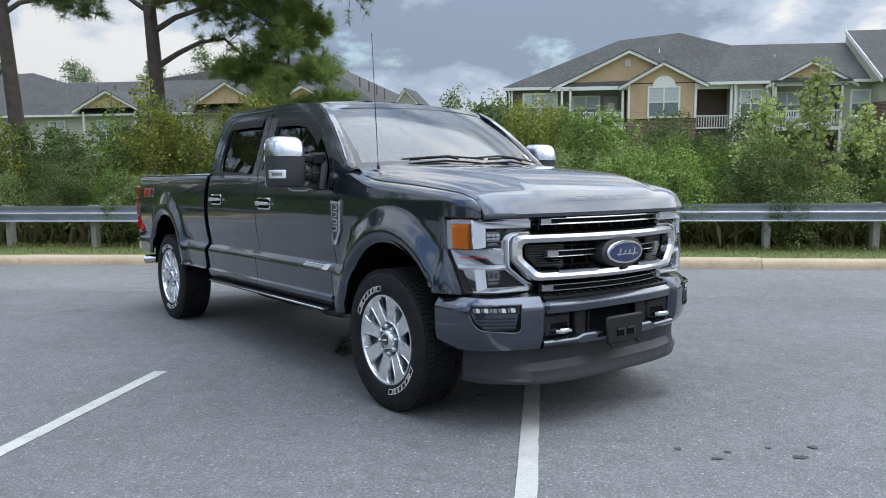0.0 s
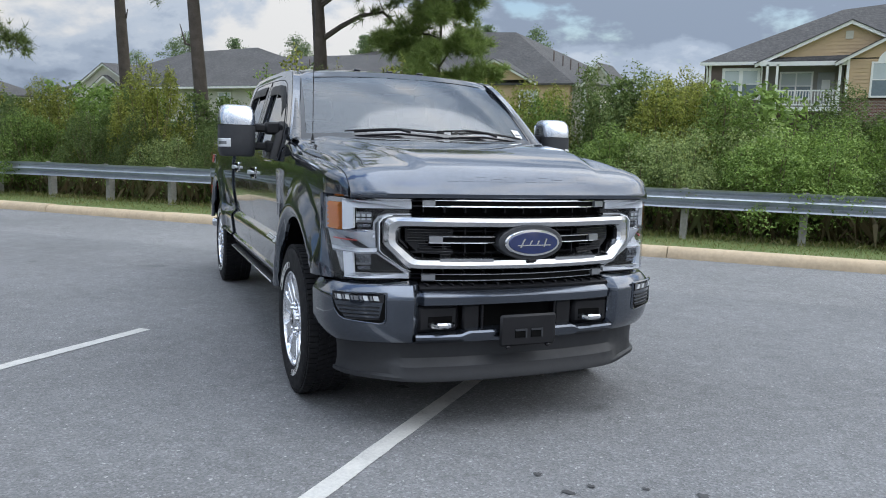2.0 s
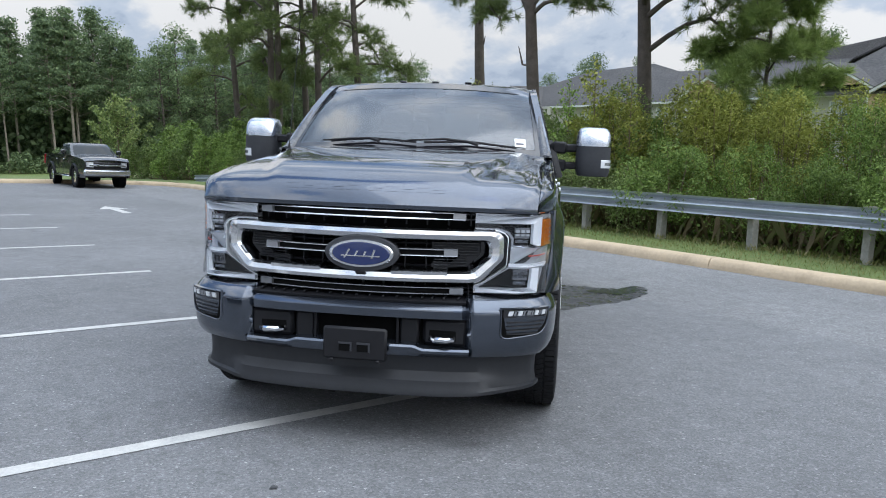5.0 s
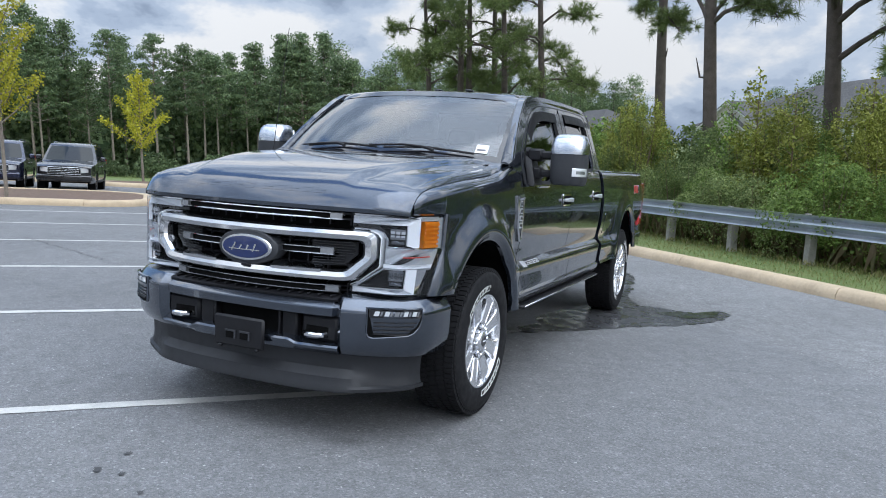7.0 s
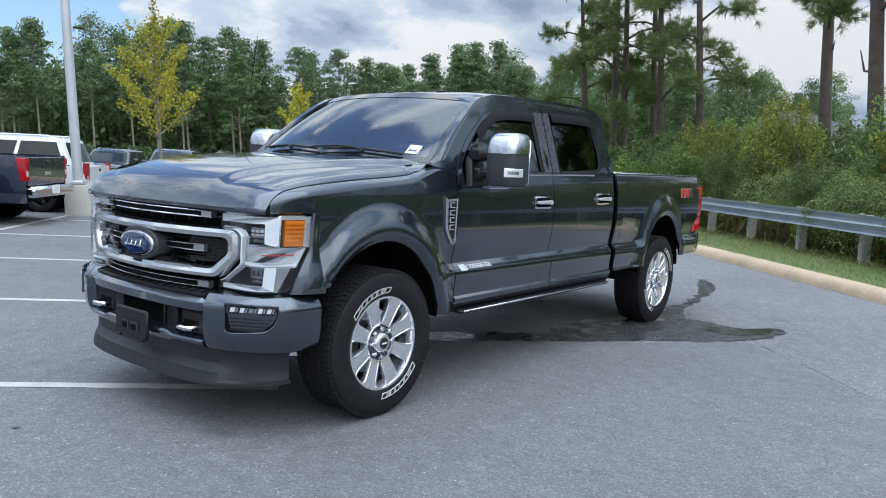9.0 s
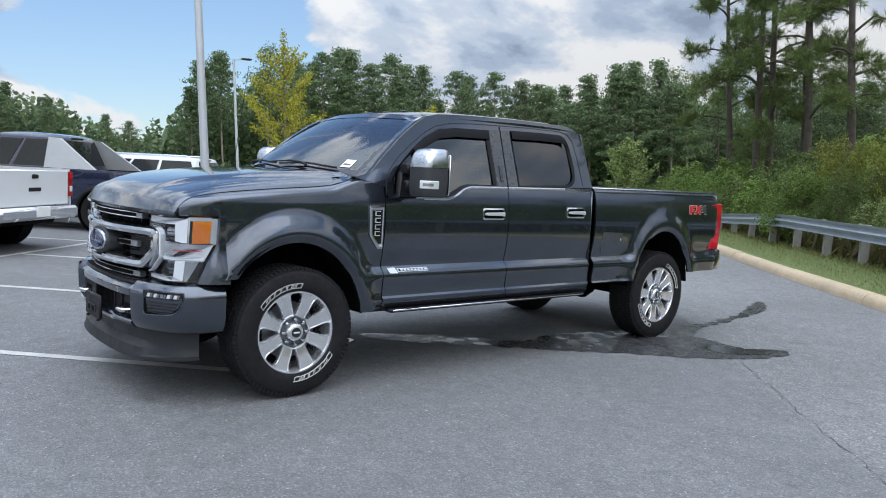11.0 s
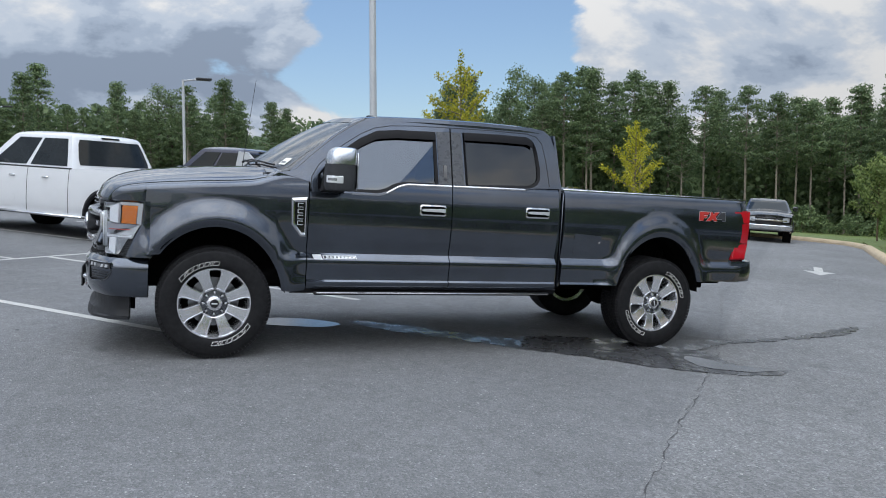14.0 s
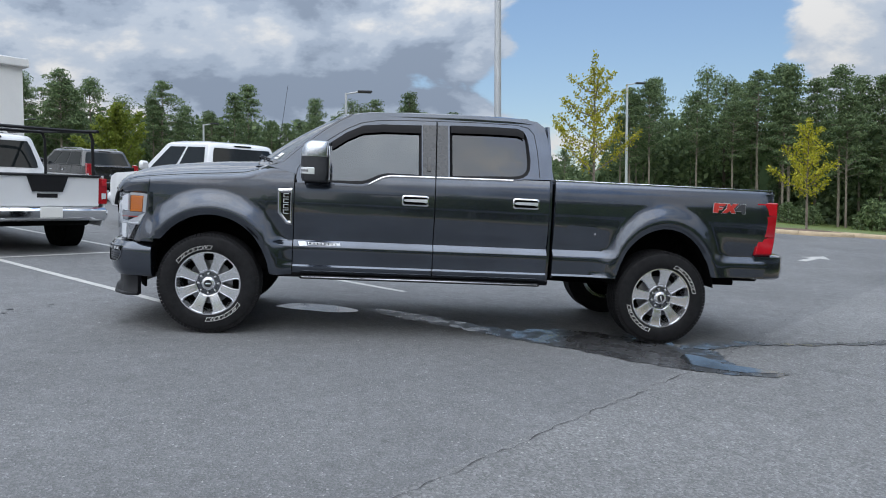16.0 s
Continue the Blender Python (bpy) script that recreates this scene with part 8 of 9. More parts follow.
def brick_mat():
    k = Nodes("brickwork").put(Roughness=0.9)
    b = k.n.new("ShaderNodeTexBrick")
    b.inputs["Scale"].default_value = 1.0
    b.inputs["Brick Width"].default_value, b.inputs["Row Height"].default_value, b.inputs["Mortar Size"].default_value = 0.21, 0.075, 0.01
    for i, c in (("Color1", (0.16, 0.060, 0.045, 1)), ("Color2", (0.10, 0.042, 0.034, 1)), ("Mortar", (0.32, 0.30, 0.27, 1))):
        b.inputs[i].default_value = c
    m = k.n.new("ShaderNodeMapping")
    m.inputs["Rotation"].default_value = (radians(90), 0, 0)
    k.l.new(k.co, m.inputs[0])
    k.l.new(m.outputs[0], b.inputs["Vector"])
    k.color(b.outputs[0])
    return k.m


M_TAN = siding_mat("tan_siding", (0.50, 0.365, 0.225))
M_TAUPE = siding_mat("taupe_siding", (0.115, 0.085, 0.075))
M_SAGE = siding_mat("sage_siding", (0.40, 0.40, 0.31))
M_CREAM = siding_mat("cream_siding", (0.52, 0.50, 0.44))
M_TRIM = plain("white_trim", (0.74, 0.74, 0.73), 0.55, vary=0.05, scale=2)
M_SHINGLE = shingle_mat()
M_PORCH = siding_mat("porch_siding", (0.27, 0.255, 0.235))
M_BRICK = brick_mat()
M_PANE = plain("house_glass", (0.13, 0.17, 0.20), 0.08, vary=0.25, scale=0.8, Coat_Weight=0.6)
M_BULB = plain("lamp_glow", (0.9, 0.8, 0.6), 0.4, vary=0.02, Emission_Color=(1.0, 0.82, 0.55), Emission_Strength=4.0)
M_BLIND = plain("window_blind", (0.46, 0.50, 0.52), 0.7, vary=0.08, scale=1.5)
M_PORCHD = plain("door_paint", (0.33, 0.34, 0.35), 0.6, vary=0.08, scale=2)
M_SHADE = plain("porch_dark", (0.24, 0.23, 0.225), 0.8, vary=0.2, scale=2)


def boards(bm, x0, x1, y, z0, z1, top=None, lap=0.19):
    """Lap siding on a wall that faces -y; top(z) gives the left and right ends of a gable's rows."""
    z, rows = z0, []
    while z < z1 - 0.01:
        e = min(z + lap, z1)
        a, b = (x0, x1) if top is None else top(z)
        c, d = (x0, x1) if top is None else top(e)
        rows += [[(a, y - 0.030, z), (b, y - 0.030, z)], [(c, y - 0.008, e), (d, y - 0.008, e)]]
        z = e
    grid(bm, rows)


def slab(bm, pts, up=(0, 0, 0.12)):
    """A roof plane with thickness."""
    a = [bm.verts.new(p) for p in pts]
    b = [bm.verts.new(Vector(p) - Vector(up)) for p in pts]
    bm.faces.new(a)
    bm.faces.new(b[::-1])
    for i in range(len(a)):
        j = (i + 1) % len(a)
        bm.faces.new((a[j], a[i], b[i], b[j]))


def house_window(house, x0, x1, z0, z1, y, arch=0.0, bars=1):
    cx, w = (x0 + x1) / 2, x1 - x0
    bm = bmesh.new()
    box(bm, (cx, y - 0.042, (z0 + z1) / 2), (w, 0.012, z1 - z0))
    win = part("window", bm, M_PANE, house, "white framed window")
    pieces = [(x0 - 0.1, x0, z0 - 0.1, z1 + 0.1), (x1, x1 + 0.1, z0 - 0.1, z1 + 0.1), (x0, x1, z1, z1 + 0.1), (x0, x1, z0 - 0.1, z0), (x0, x1, (z0 + z1) / 2 - 0.03, (z0 + z1) / 2 + 0.03)]
    pieces += [(x0 + w * i / (bars + 1) - 0.04, x0 + w * i / (bars + 1) + 0.04, z0, z1) for i in range(1, bars + 1)]
    for k, (a, b, c, d) in enumerate(pieces):
        bm = bmesh.new()
        box(bm, ((a + b) / 2, y - 0.03 - 0.003 * (k > 3), (c + d) / 2), (b - a, 0.09, d - c))
        part("window_frame", bm, M_TRIM, win)
    bm = bmesh.new()
    box(bm, (cx, y - 0.052, (z0 * 0.52 + z1 * 0.48 + z1) / 2), (w, 0.006, (z1 - z0) * 0.5))
    part("blind", bm, M_BLIND, win)
    if arch:
        bm = bmesh.new()
        pts = [(cx + (w / 2 - 0.18) * math.cos(t), z1 + 0.08 + arch * math.sin(t)) for t in span(0, math.pi, 14)]
        prism(bm, pts, lambda u, v, d: (u, y - d, v), 0.0, 0.06)
        part("arch_panel", bm, M_TRIM, win)


def railing(house, x0, x1, z0, z1, y):
    bm = bmesh.new()
    for z in (z0, z1):
        box(bm, ((x0 + x1) / 2, y, z), (x1 - x0, 0.07, 0.07))
    rail = part("balcony_rail", bm, M_TRIM, house, "white balcony railing")
    n = int((x1 - x0) / 0.14)
    b2 = bmesh.new()
    box(b2, (0, 0, (z1 - z0) / 2), (0.045, 0.045, z1 - z0))
    me = smooth_mesh("baluster", b2, M_TRIM)
    for i in range(n + 1):
        share("baluster", me, rail, Matrix.Translation((x0 + (x1 - x0) * i / n, y, z0)))


def gable(house, xl, zl, xp, zp, xr, zr, y, depth, material=M_TAN, vent=False, foot=None):
    """A gable that faces -y: siding, white rake boards, roof planes running back."""
    bm = bmesh.new()
    zf = max(zl, zr) if foot is None else foot
    ends = lambda z: (xl + (xp - xl) * (z - zl) / (zp - zl) if z > zl else xl, xr + (xp - xr) * (z - zr) / (zp - zr) if z > zr else xr)
    boards(bm, xl, xr, y, zf, zp - 0.03, ends)
    g = part("gable_wall", bm, material, house, fix=True)
    bm = bmesh.new()
    for xa, za in ((xl, zl), (xr, zr)):
        d = Vector((xp - xa, 0, zp - za)).normalized()
        a, b = Vector((xa, y - 0.30, za)) - d * 0.35, Vector((xp, y - 0.30, zp))
        q = [a, b, b - Vector((0, 0, 0.20)), a - Vector((0, 0, 0.20))]
        v0 = [bm.verts.new(p) for p in q]
        v1 = [bm.verts.new(p + Vector((0, 0.30, 0))) for p in q]
        bm.faces.new(v0), bm.faces.new(v1[::-1])
        for i in range(4):
            bm.faces.new((v0[i], v1[i], v1[(i + 1) % 4], v0[(i + 1) % 4]))
    part("rake_board", bm, M_TRIM, g, "white rake board")
    bm = bmesh.new()
    for xa, za in ((xl, zl), (xr, zr)):
        d = Vector((xp - xa, 0, zp - za)).normalized()
        a = Vector((xa, 0, za)) - d * 0.40
        slab(bm, [(a.x, y - 0.34, a.z + 0.03), (xp, y - 0.34, zp + 0.03), (xp, y + depth, zp + 0.03), (a.x, y + depth, a.z + 0.03)], (0, 0, 0.05))
    part("gable_roof", bm, M_SHINGLE, g)
    if vent:
        bm = bmesh.new()
        box(bm, (xp - 0.05, y - 0.04, zp - 0.75), (0.36, 0.05, 0.42), 0.01)
        part("gable_vent", bm, M_CREAM, g)


def wall_front(house, x0, x1, y, z0, z1, material, depth=1.0):
    bm = bmesh.new()
    boards(bm, x0, x1, y, z0, z1)
    box(bm, ((x0 + x1) / 2, y + depth / 2 + 0.025, (z0 + z1) / 2), (x1 - x0, depth, z1 - z0))
    return part("wall", bm, material, house)


def corner_boards(house, xs, y, z0, z1):
    for x in xs:
        bm = bmesh.new()
        box(bm, (x, y - 0.03, (z0 + z1) / 2), (0.13, 0.12, z1 - z0))
        part("corner_board", bm, M_TRIM, house)


def build_house_near():
    h = thing("apartment_house", Matrix(), "two-storey apartment house with tan siding, white trim and grey shingle roof", "house")
    Y = 42.0
    # body behind the fronts, brick below
    bm = bmesh.new()
    box(bm, (11.5, Y + 6.6, 1.3), (27.0, 10.0, 5.7))
    part("wall", bm, M_TAUPE, h)
    bm = bmesh.new()
    box(bm, (7.15, Y + 1.2, 0.3), (3.95, 2.3, 3.7))
    part("brick_base", bm, M_BRICK, h)
    bm = bmesh.new()
    box(bm, (19.8, Y + 1.2, 0.6), (2.6, 2.3, 4.4))
    part("brick_base", bm, M_BRICK, h)
    wall_front(h, -1.65, 1.15, Y + 0.8, -1.5, 4.05, M_TAUPE)
    corner_boards(h, (-1.65,), Y + 0.8, -1.5, 4.05)
    house_window(h, -0.85, -0.10, 2.25, 3.7, Y + 0.8, bars=0)
    house_window(h, 0.10, 0.85, 2.25, 3.7, Y + 0.8, bars=0)
    bm = bmesh.new()
    box(bm, (0.0, Y + 0.79, 2.98), (2.0, 0.05, 1.75))
    part("window_panel", bm, M_TRIM, h, "white panel round the paired windows")
    # rain pipes down the corners
    for x, y in ((-1.85, Y + 0.62), (1.02, Y + 0.45), (11.18, Y - 0.12), (13.28, Y - 0.1)):
        bm = bmesh.new()
        tube(bm, [(x, y - 0.12, 4.12), (x, y - 0.10, 3.98), (x + 0.05, y, 3.8), (x + 0.05, y, -1.0)], 0.045, 8)
        part("rain_pipe", bm, M_TRIM, h)
    # first porch
    wall_front(h, 1.15, 5.2, Y + 1.55, 1.5, 4.0, M_PORCH, 0.05)
    house_window(h, 2.1, 3.6, 2.2, 3.55, Y + 1.5, bars=1)
    bm = bmesh.new()
    box(bm, (4.35, Y + 1.5, 2.6), (0.85, 0.06, 2.0), 0.01)
    door = part("porch_door", bm, M_PORCHD, h, "grey porch door")
    bm = bmesh.new()
    box(bm, (4.35, Y + 1.46, 2.95), (0.42, 0.02, 0.5), 0.005)
    part("notice", bm, M_PAPER, door, "white notice on the door")
    bm = bmesh.new()
    box(bm, (3.1, Y + 0.85, 1.62), (4.0, 1.6, 0.22))
    part("porch_floor", bm, M_TRIM, h)
    railing(h, 1.9, 4.95, 1.85, 2.6, Y + 0.1)
    corner_boards(h, (1.35, 1.85, 4.9), Y + 0.1, -1.5, 4.0)
    bm = bmesh.new()
    box(bm, (3.1, Y + 0.1, 4.02), (4.3, 0.18, 0.22))
    part("porch_beam", bm, M_TRIM, h)
    # bay with the arched window
    wall_front(h, 5.25, 9.05, Y, 2.2, 4.2, M_TAN, 2.3)
    corner_boards(h, (5.25, 9.05), Y, 2.2, 4.2)
    house_window(h, 6.42, 8.08, 2.32, 3.95, Y, arch=0.62)
    gable(h, 4.95, 4.22, 7.17, 5.45, 9.42, 4.26, Y, 5.0)
    gable(h, 1.0, 4.20, 5.26, 6.22, 9.5, 4.20, Y + 0.5, 5.0, vent=True)
    # entry recess
    bm = bmesh.new()
    box(bm, (10.1, Y + 1.9, 2.2), (1.9, 0.1, 3.6))
    part("entry_wall", bm, M_SHADE, h)
    # two small lit wall lamps in the recess
    for x, z in ((9.65, 3.22), (10.55, 3.40)):
        bm = bmesh.new()
        box(bm, (x, Y + 1.80, z), (0.10, 0.10, 0.20), 0.01)
        lantern = part("wall_lamp", bm, M_BLACK, h, "small black wall lamp, lit")
        bm = bmesh.new()
        tube(bm, [(x, Y + 1.735, z - 0.06), (x, Y + 1.735, z + 0.06)], 0.045, 8)
        part("lamp_bulb", bm, M_BULB, lantern)
    bm = bmesh.new()
    box(bm, (10.05, Y + 0.15, 3.98), (2.1, 0.2, 0.28))
    part("entry_beam", bm, M_TRIM, h)
    railing(h, 9.2, 11.0, 1.6, 2.3, Y + 0.4)
    corner_boards(h, (11.05, 11.3), Y, 1.2, 4.1)
    wall_front(h, 11.1, 13.3, Y + 0.2, -1.5, 4.1, M_CREAM)
    house_window(h, 11.65, 12.75, 2.25, 3.7, Y + 0.2, bars=1)
    # second porch
    wall_front(h, 13.3, 17.3, Y + 1.6, 1.4, 4.0, M_CREAM, 0.05)
    house_window(h, 14.0, 15.2, 2.2, 3.55, Y + 1.55, bars=1)
    bm = bmesh.new()
    box(bm, (15.3, Y + 0.85, 1.5), (4.0, 1.6, 0.22))
    part("porch_floor", bm, M_TRIM, h)
    railing(h, 13.6, 17.1, 1.75, 2.5, Y + 0.1)
    corner_boards(h, (13.5, 17.15), Y + 0.1, -1.5, 4.0)
    bm = bmesh.new()
    box(bm, (15.35, Y + 0.1, 4.02), (4.2, 0.18, 0.22))
    part("porch_beam", bm, M_TRIM, h)
    gable(h, 13.2, 4.14, 15.42, 5.33, 17.65, 4.14, Y + 0.1, 5.0)
    wall_front(h, 17.3, 18.9, Y + 0.2, -1.5, 4.1, M_SAGE)
    wall_front(h, 18.75, 30, Y - 2.0, 2.9, 4.1, M_SAGE, 3.0)
    bm = bmesh.new()
    box(bm, (24.4, Y - 0.5, 0.7), (11.3, 3.0, 4.4))
    part("brick_base", bm, M_BRICK, h)
    house_window(h, 17.75, 18.65, 2.2, 3.55, Y + 0.2, bars=0)
    # main roof
    bm = bmesh.new()
    e0, e1, yb = Y - 0.25, Y + 12, Y + 5.0
    A, B, C, D = (5.1, yb, 7.25), (8.85, yb, 7.62), (12.1, yb, 6.75), (19.0, yb, 6.72)
    slab(bm, [(-2.15, e0 + 0.8, 4.22), (1.2, e0 + 0.8, 4.22), (1.2, e0 + 0.8, 4.22 + 0.001), A])
    slab(bm, [(1.0, e0 + 0.5, 4.22), (9.6, e0 + 0.3, 4.28), C, B, A])
    slab(bm, [(9.4, e0, 4.22), (20.5, e0, 4.22), D, C])
    slab(bm, [(-2.15, e1, 4.22), (-2.15, e0 + 0.8, 4.22), A])
    slab(bm, [(20.5, e1, 4.22), (-2.15, e1, 4.22), A, B, C, D])
    slab(bm, [(18.25, Y - 2.5, 4.1), (40, Y - 2.5, 4.1), (40, yb, 7.45), (18.95, yb, 7.45)])
    part("roof", bm, M_SHINGLE, h, "grey shingle roof")
    bm = bmesh.new()
    box(bm, (-0.5, e0 + 0.78, 4.10), (3.4, 0.14, 0.18))
    box(bm, (11.3, e0 - 0.02, 4.14), (3.6, 0.12, 0.16))
    box(bm, (18.9, e0 - 0.02, 4.12), (2.6, 0.12, 0.16))
    part("gutter", bm, M_TRIM, h)
    # bargeboard along the end of the raised wing
    bm = bmesh.new()
    p, q = Vector((18.25, Y - 2.5, 4.1)), Vector((18.95, yb, 7.45))
    v0 = [bm.verts.new(c) for c in (p + Vector((-0.06, 0, 0.05)), q + Vector((-0.06, 0, 0.05)), q + Vector((-0.06, 0, -0.22)), p + Vector((-0.06, 0, -0.22)))]
    v1 = [bm.verts.new(c.co + Vector((0.05, 0, 0))) for c in v0]
    bm.faces.new(v0), bm.faces.new(v1[::-1])
    for i in range(4):
        bm.faces.new((v0[i], v1[i], v1[(i + 1) % 4], v0[(i + 1) % 4]))
    part("rake_board", bm, M_TRIM, h)
    bm = bmesh.new()
    v0 = [bm.verts.new(c) for c in ((18.35, Y - 2.3, 4.0), (18.95, yb, 7.2), (18.95, yb, 4.0))]
    v1 = [bm.verts.new(c.co + Vector((0.15, 0, 0))) for c in v0]
    bm.faces.new(v0), bm.faces.new(v1[::-1])
    for i in range(3):
        bm.faces.new((v0[i], v1[i], v1[(i + 1) % 3], v0[(i + 1) % 3]))
    part("wing_gable", bm, M_SAGE, h)
    for x, y, z in ((7.4, Y + 3.2, 6.55), (14.2, Y + 3.0, 6.0)):
        bm = bmesh.new()
        tube(bm, [(x, y, z - 0.45), (x, y, z - 0.05)], 0.035, 8)
        part("roof_pipe", bm, M_TRIM, h)


def build_house_row():
    h = thing("apartment_house", Matrix(), "long apartment house with grey hip roofs and tan gables", "house")
    Y = 50.0
    bm = bmesh.new()
    box(bm, (-35, Y + 6.5, 0.9), (49, 11, 4.9))
    part("wall", bm, M_CREAM, h)
    bm = bmesh.new()
    box(bm, (-16, Y + 0.9, 0.9), (9.0, 1.4, 4.9))
    part("wall", bm, M_TAN, h)
    bm = bmesh.new()
    box(bm, (-54, Y + 0.9, 0.9), (9.0, 1.4, 4.9))
    part("wall", bm, M_CREAM, h)
    for x in (-45, -42, -37, -33, -29, -26, -22.5, -18, -14.5):
        house_window(h, x - 0.6, x + 0.6, 1.3, 2.8, Y + (0.15 if -20 < x < -12 else 0.95), bars=1)
    bm = bmesh.new()
    yb, e0, e1, ze = Y + 6.5, Y + 0.4, Y + 12.6, 3.35
    slab(bm, [(-60.5, e0, ze), (-36, e0, ze), (-39.2, yb, 6.0), (-42.4, yb, 7.0), (-50.5, yb, 6.75)])
    slab(bm, [(-36.5, e0, ze), (-24.5, e0, ze), (-24.5, yb, 6.1), (-39.4, yb, 6.1)])
    slab(bm, [(-25.5, e0 - 0.4, ze), (-11.2, e0 - 0.4, ze), (-17.5, yb, 7.55), (-20.5, yb, 7.65), (-22.5, yb, 6.6)])
    slab(bm, [(-11.2, e0 - 0.4, ze), (-9.0, e1, ze), (-17.5, yb, 7.55)])
    slab(bm, [(-60.5, e1, ze), (-60.5, e0, ze), (-50.5, yb, 6.75)])
    slab(bm, [(-9.0, e1, ze), (-60.5, e1, ze), (-50.5, yb, 6.75), (-42.4, yb, 7.0), (-39.2, yb, 6.0), (-24.5, yb, 6.1), (-20.5, yb, 7.65), (-17.5, yb, 7.55)])
    part("roof", bm, M_SHINGLE, h, "grey shingle roof")
    gable(h, -58.6, 3.2, -54.6, 5.5, -50.6, 3.2, Y + 0.1, 6.0, M_CREAM)
    gable(h, -56.4, 3.1, -54.3, 4.4, -52.2, 3.1, Y - 0.2, 3.0, M_CREAM)
    gable(h, -34.6, 3.75, -32.1, 5.05, -29.8, 3.75, Y, 5.0)
    gable(h, -25.4, 3.9, -22.8, 5.45, -20.2, 3.9, Y, 5.0)
    gable(h, -19.8, 3.6, -17.0, 5.1, -14.2, 3.6, Y - 0.1, 5.0)
    gable(h, -10.6, 3.3, -9.5, 4.7, -8.2, 3.3, Y + 0.2, 5.0, M_CREAM)
    corner_boards(h, (-8.4, -10.4, -34.3, -30.1, -20.4), Y + 0.2, -1.5, 3.5)
    bm = bmesh.new()
    box(bm, (-35, e0 - 0.02, ze - 0.1), (49, 0.12, 0.16))
    part("gutter", bm, M_TRIM, h)
    for x, z in ((-13.6, 5.35), (-12.9, 5.0), (-12.3, 4.72), (-11.7, 4.45), (-33.5, 5.2), (-35.0, 5.2)):
        bm = bmesh.new()
        tube(bm, [(x, Y + 3.6, z - 0.3), (x, Y + 3.6, z + 0.45)], 0.05, 8)
        part("roof_pipe", bm, M_TAUPE, h)


def build_house_far(x, y, w, ridge, eave, name="apartment_house"):
    h = thing(name, Matrix(), "distant apartment house with a grey hip roof", "house")
    bm = bmesh.new()
    box(bm, (x, y, (eave - 1.8) / 2), (w, 9, eave + 1.8))
    part("wall", bm, M_CREAM, h)
    bm = bmesh.new()
    a, b, c, d = (x - w / 2 - .4, y - 5, eave), (x + w / 2 + .4, y - 5, eave), (x + w / 2 + .4, y + 5, eave), (x - w / 2 - .4, y + 5, eave)
    p, q = (x - w / 2 + 5, y, ridge), (x + w / 2 - 5, y, ridge)
    slab(bm, [a, b, q, p]), slab(bm, [b, c, q]), slab(bm, [c, d, p, q]), slab(bm, [d, a, p])
    part("roof", bm, M_SHINGLE, h)
    for i in range(int(w / 2.6)):
        house_window(h, x - w / 2 + 1 + 2.6 * i, x - w / 2 + 2 + 2.6 * i, eave - 2.2, eave - 0.8, y - 4.55, bars=0)


build_house_near()
build_house_row()
build_house_far(-71, 46, 14, 5.4, 2.6)
build_house_far(-4, 86, 14, 4.4, 2.0)

# dealer building at the top of the lot, a plain white box with a parapet
bm = bmesh.new()
zt = ground_z(5, -30)
box(bm, (7.6, -36, zt + 2.6), (33.5, 20, 5.3))
hall = thing("showroom", Matrix(), "white flat-roofed building at the top of the lot", "building")
part("wall", bm, M_TRIM, hall)
bm = bmesh.new()
box(bm, (7.6, -36, zt + 5.4), (33.9, 20.4, 0.35), 0.04)
part("parapet", bm, M_TRIM, hall)

# ---- lamps of the lot ----
M_POLE = plain("pole_paint", (0.50, 0.52, 0.54), 0.45, 0.3, vary=0.08, scale=2)


def lamp_pole(x, y, height, arm, r=0.085, block=True):
    z = ground_z(x, y)
    lp = thing("street_lamp", Matrix.Translation((x, y, z)), "tall grey steel lamp post on a concrete base" if block else "grey steel lamp post with one flat head", "lamp post")
    foot = 0.0
    if block:
        bm = bmesh.new()
        lathe(bm, [(0.30, -0.2), (0.29, 0.60), (0.27, 0.63), (0.001, 0.63)], 24, "Z")
        part("base", bm, M_CONC2, lp, "concrete base")
        foot = 0.63
        bm = bmesh.new()
        box(bm, (0, 0, foot + 0.05), (0.26, 0.26, 0.10), 0.03)
        part("base_cover", bm, M_POLE, lp)
    bm = bmesh.new()
    tube(bm, [(0, 0, foot), (0, 0, height)], [r, r * 0.72], 12)
    part("pole", bm, M_POLE, lp)
    bm = bmesh.new()
    dx, dy = math.cos(arm), math.sin(arm)
    tube(bm, [(0, 0, height - 0.05), (dx * 0.55, dy * 0.55, height + 0.06)], 0.035, 6)
    part("arm", bm, M_POLE, lp)
    bm = bmesh.new()
    box(bm, (0.8, 0, 0), (0.62, 0.32, 0.09), 0.03, Matrix.Translation((0, 0, height + 0.07)) @ Matrix.Rotation(arm, 4, "Z"))
    part("lamp_head", bm, M_GREYP, lp, "dark flat lamp head")


lamp_pole(-12.1, -5.06, 10.5, 2.6, 0.10)
lamp_pole(-38.2, -13.9, 8.40 - ground_z(-38.2, -13.9), 2.4, 0.09, False)
lamp_pole(-18.6, -17.4, 5.95 - ground_z(-18.6, -17.4), 2.5, 0.065, False)
lamp_pole(-29.5, -44.0, 7.4 - ground_z(-29, -44), 2.5, 0.09, False)
lamp_pole(-24.0, -62.0, 8.6 - ground_z(-24, -62), 2.5, 0.09, False)


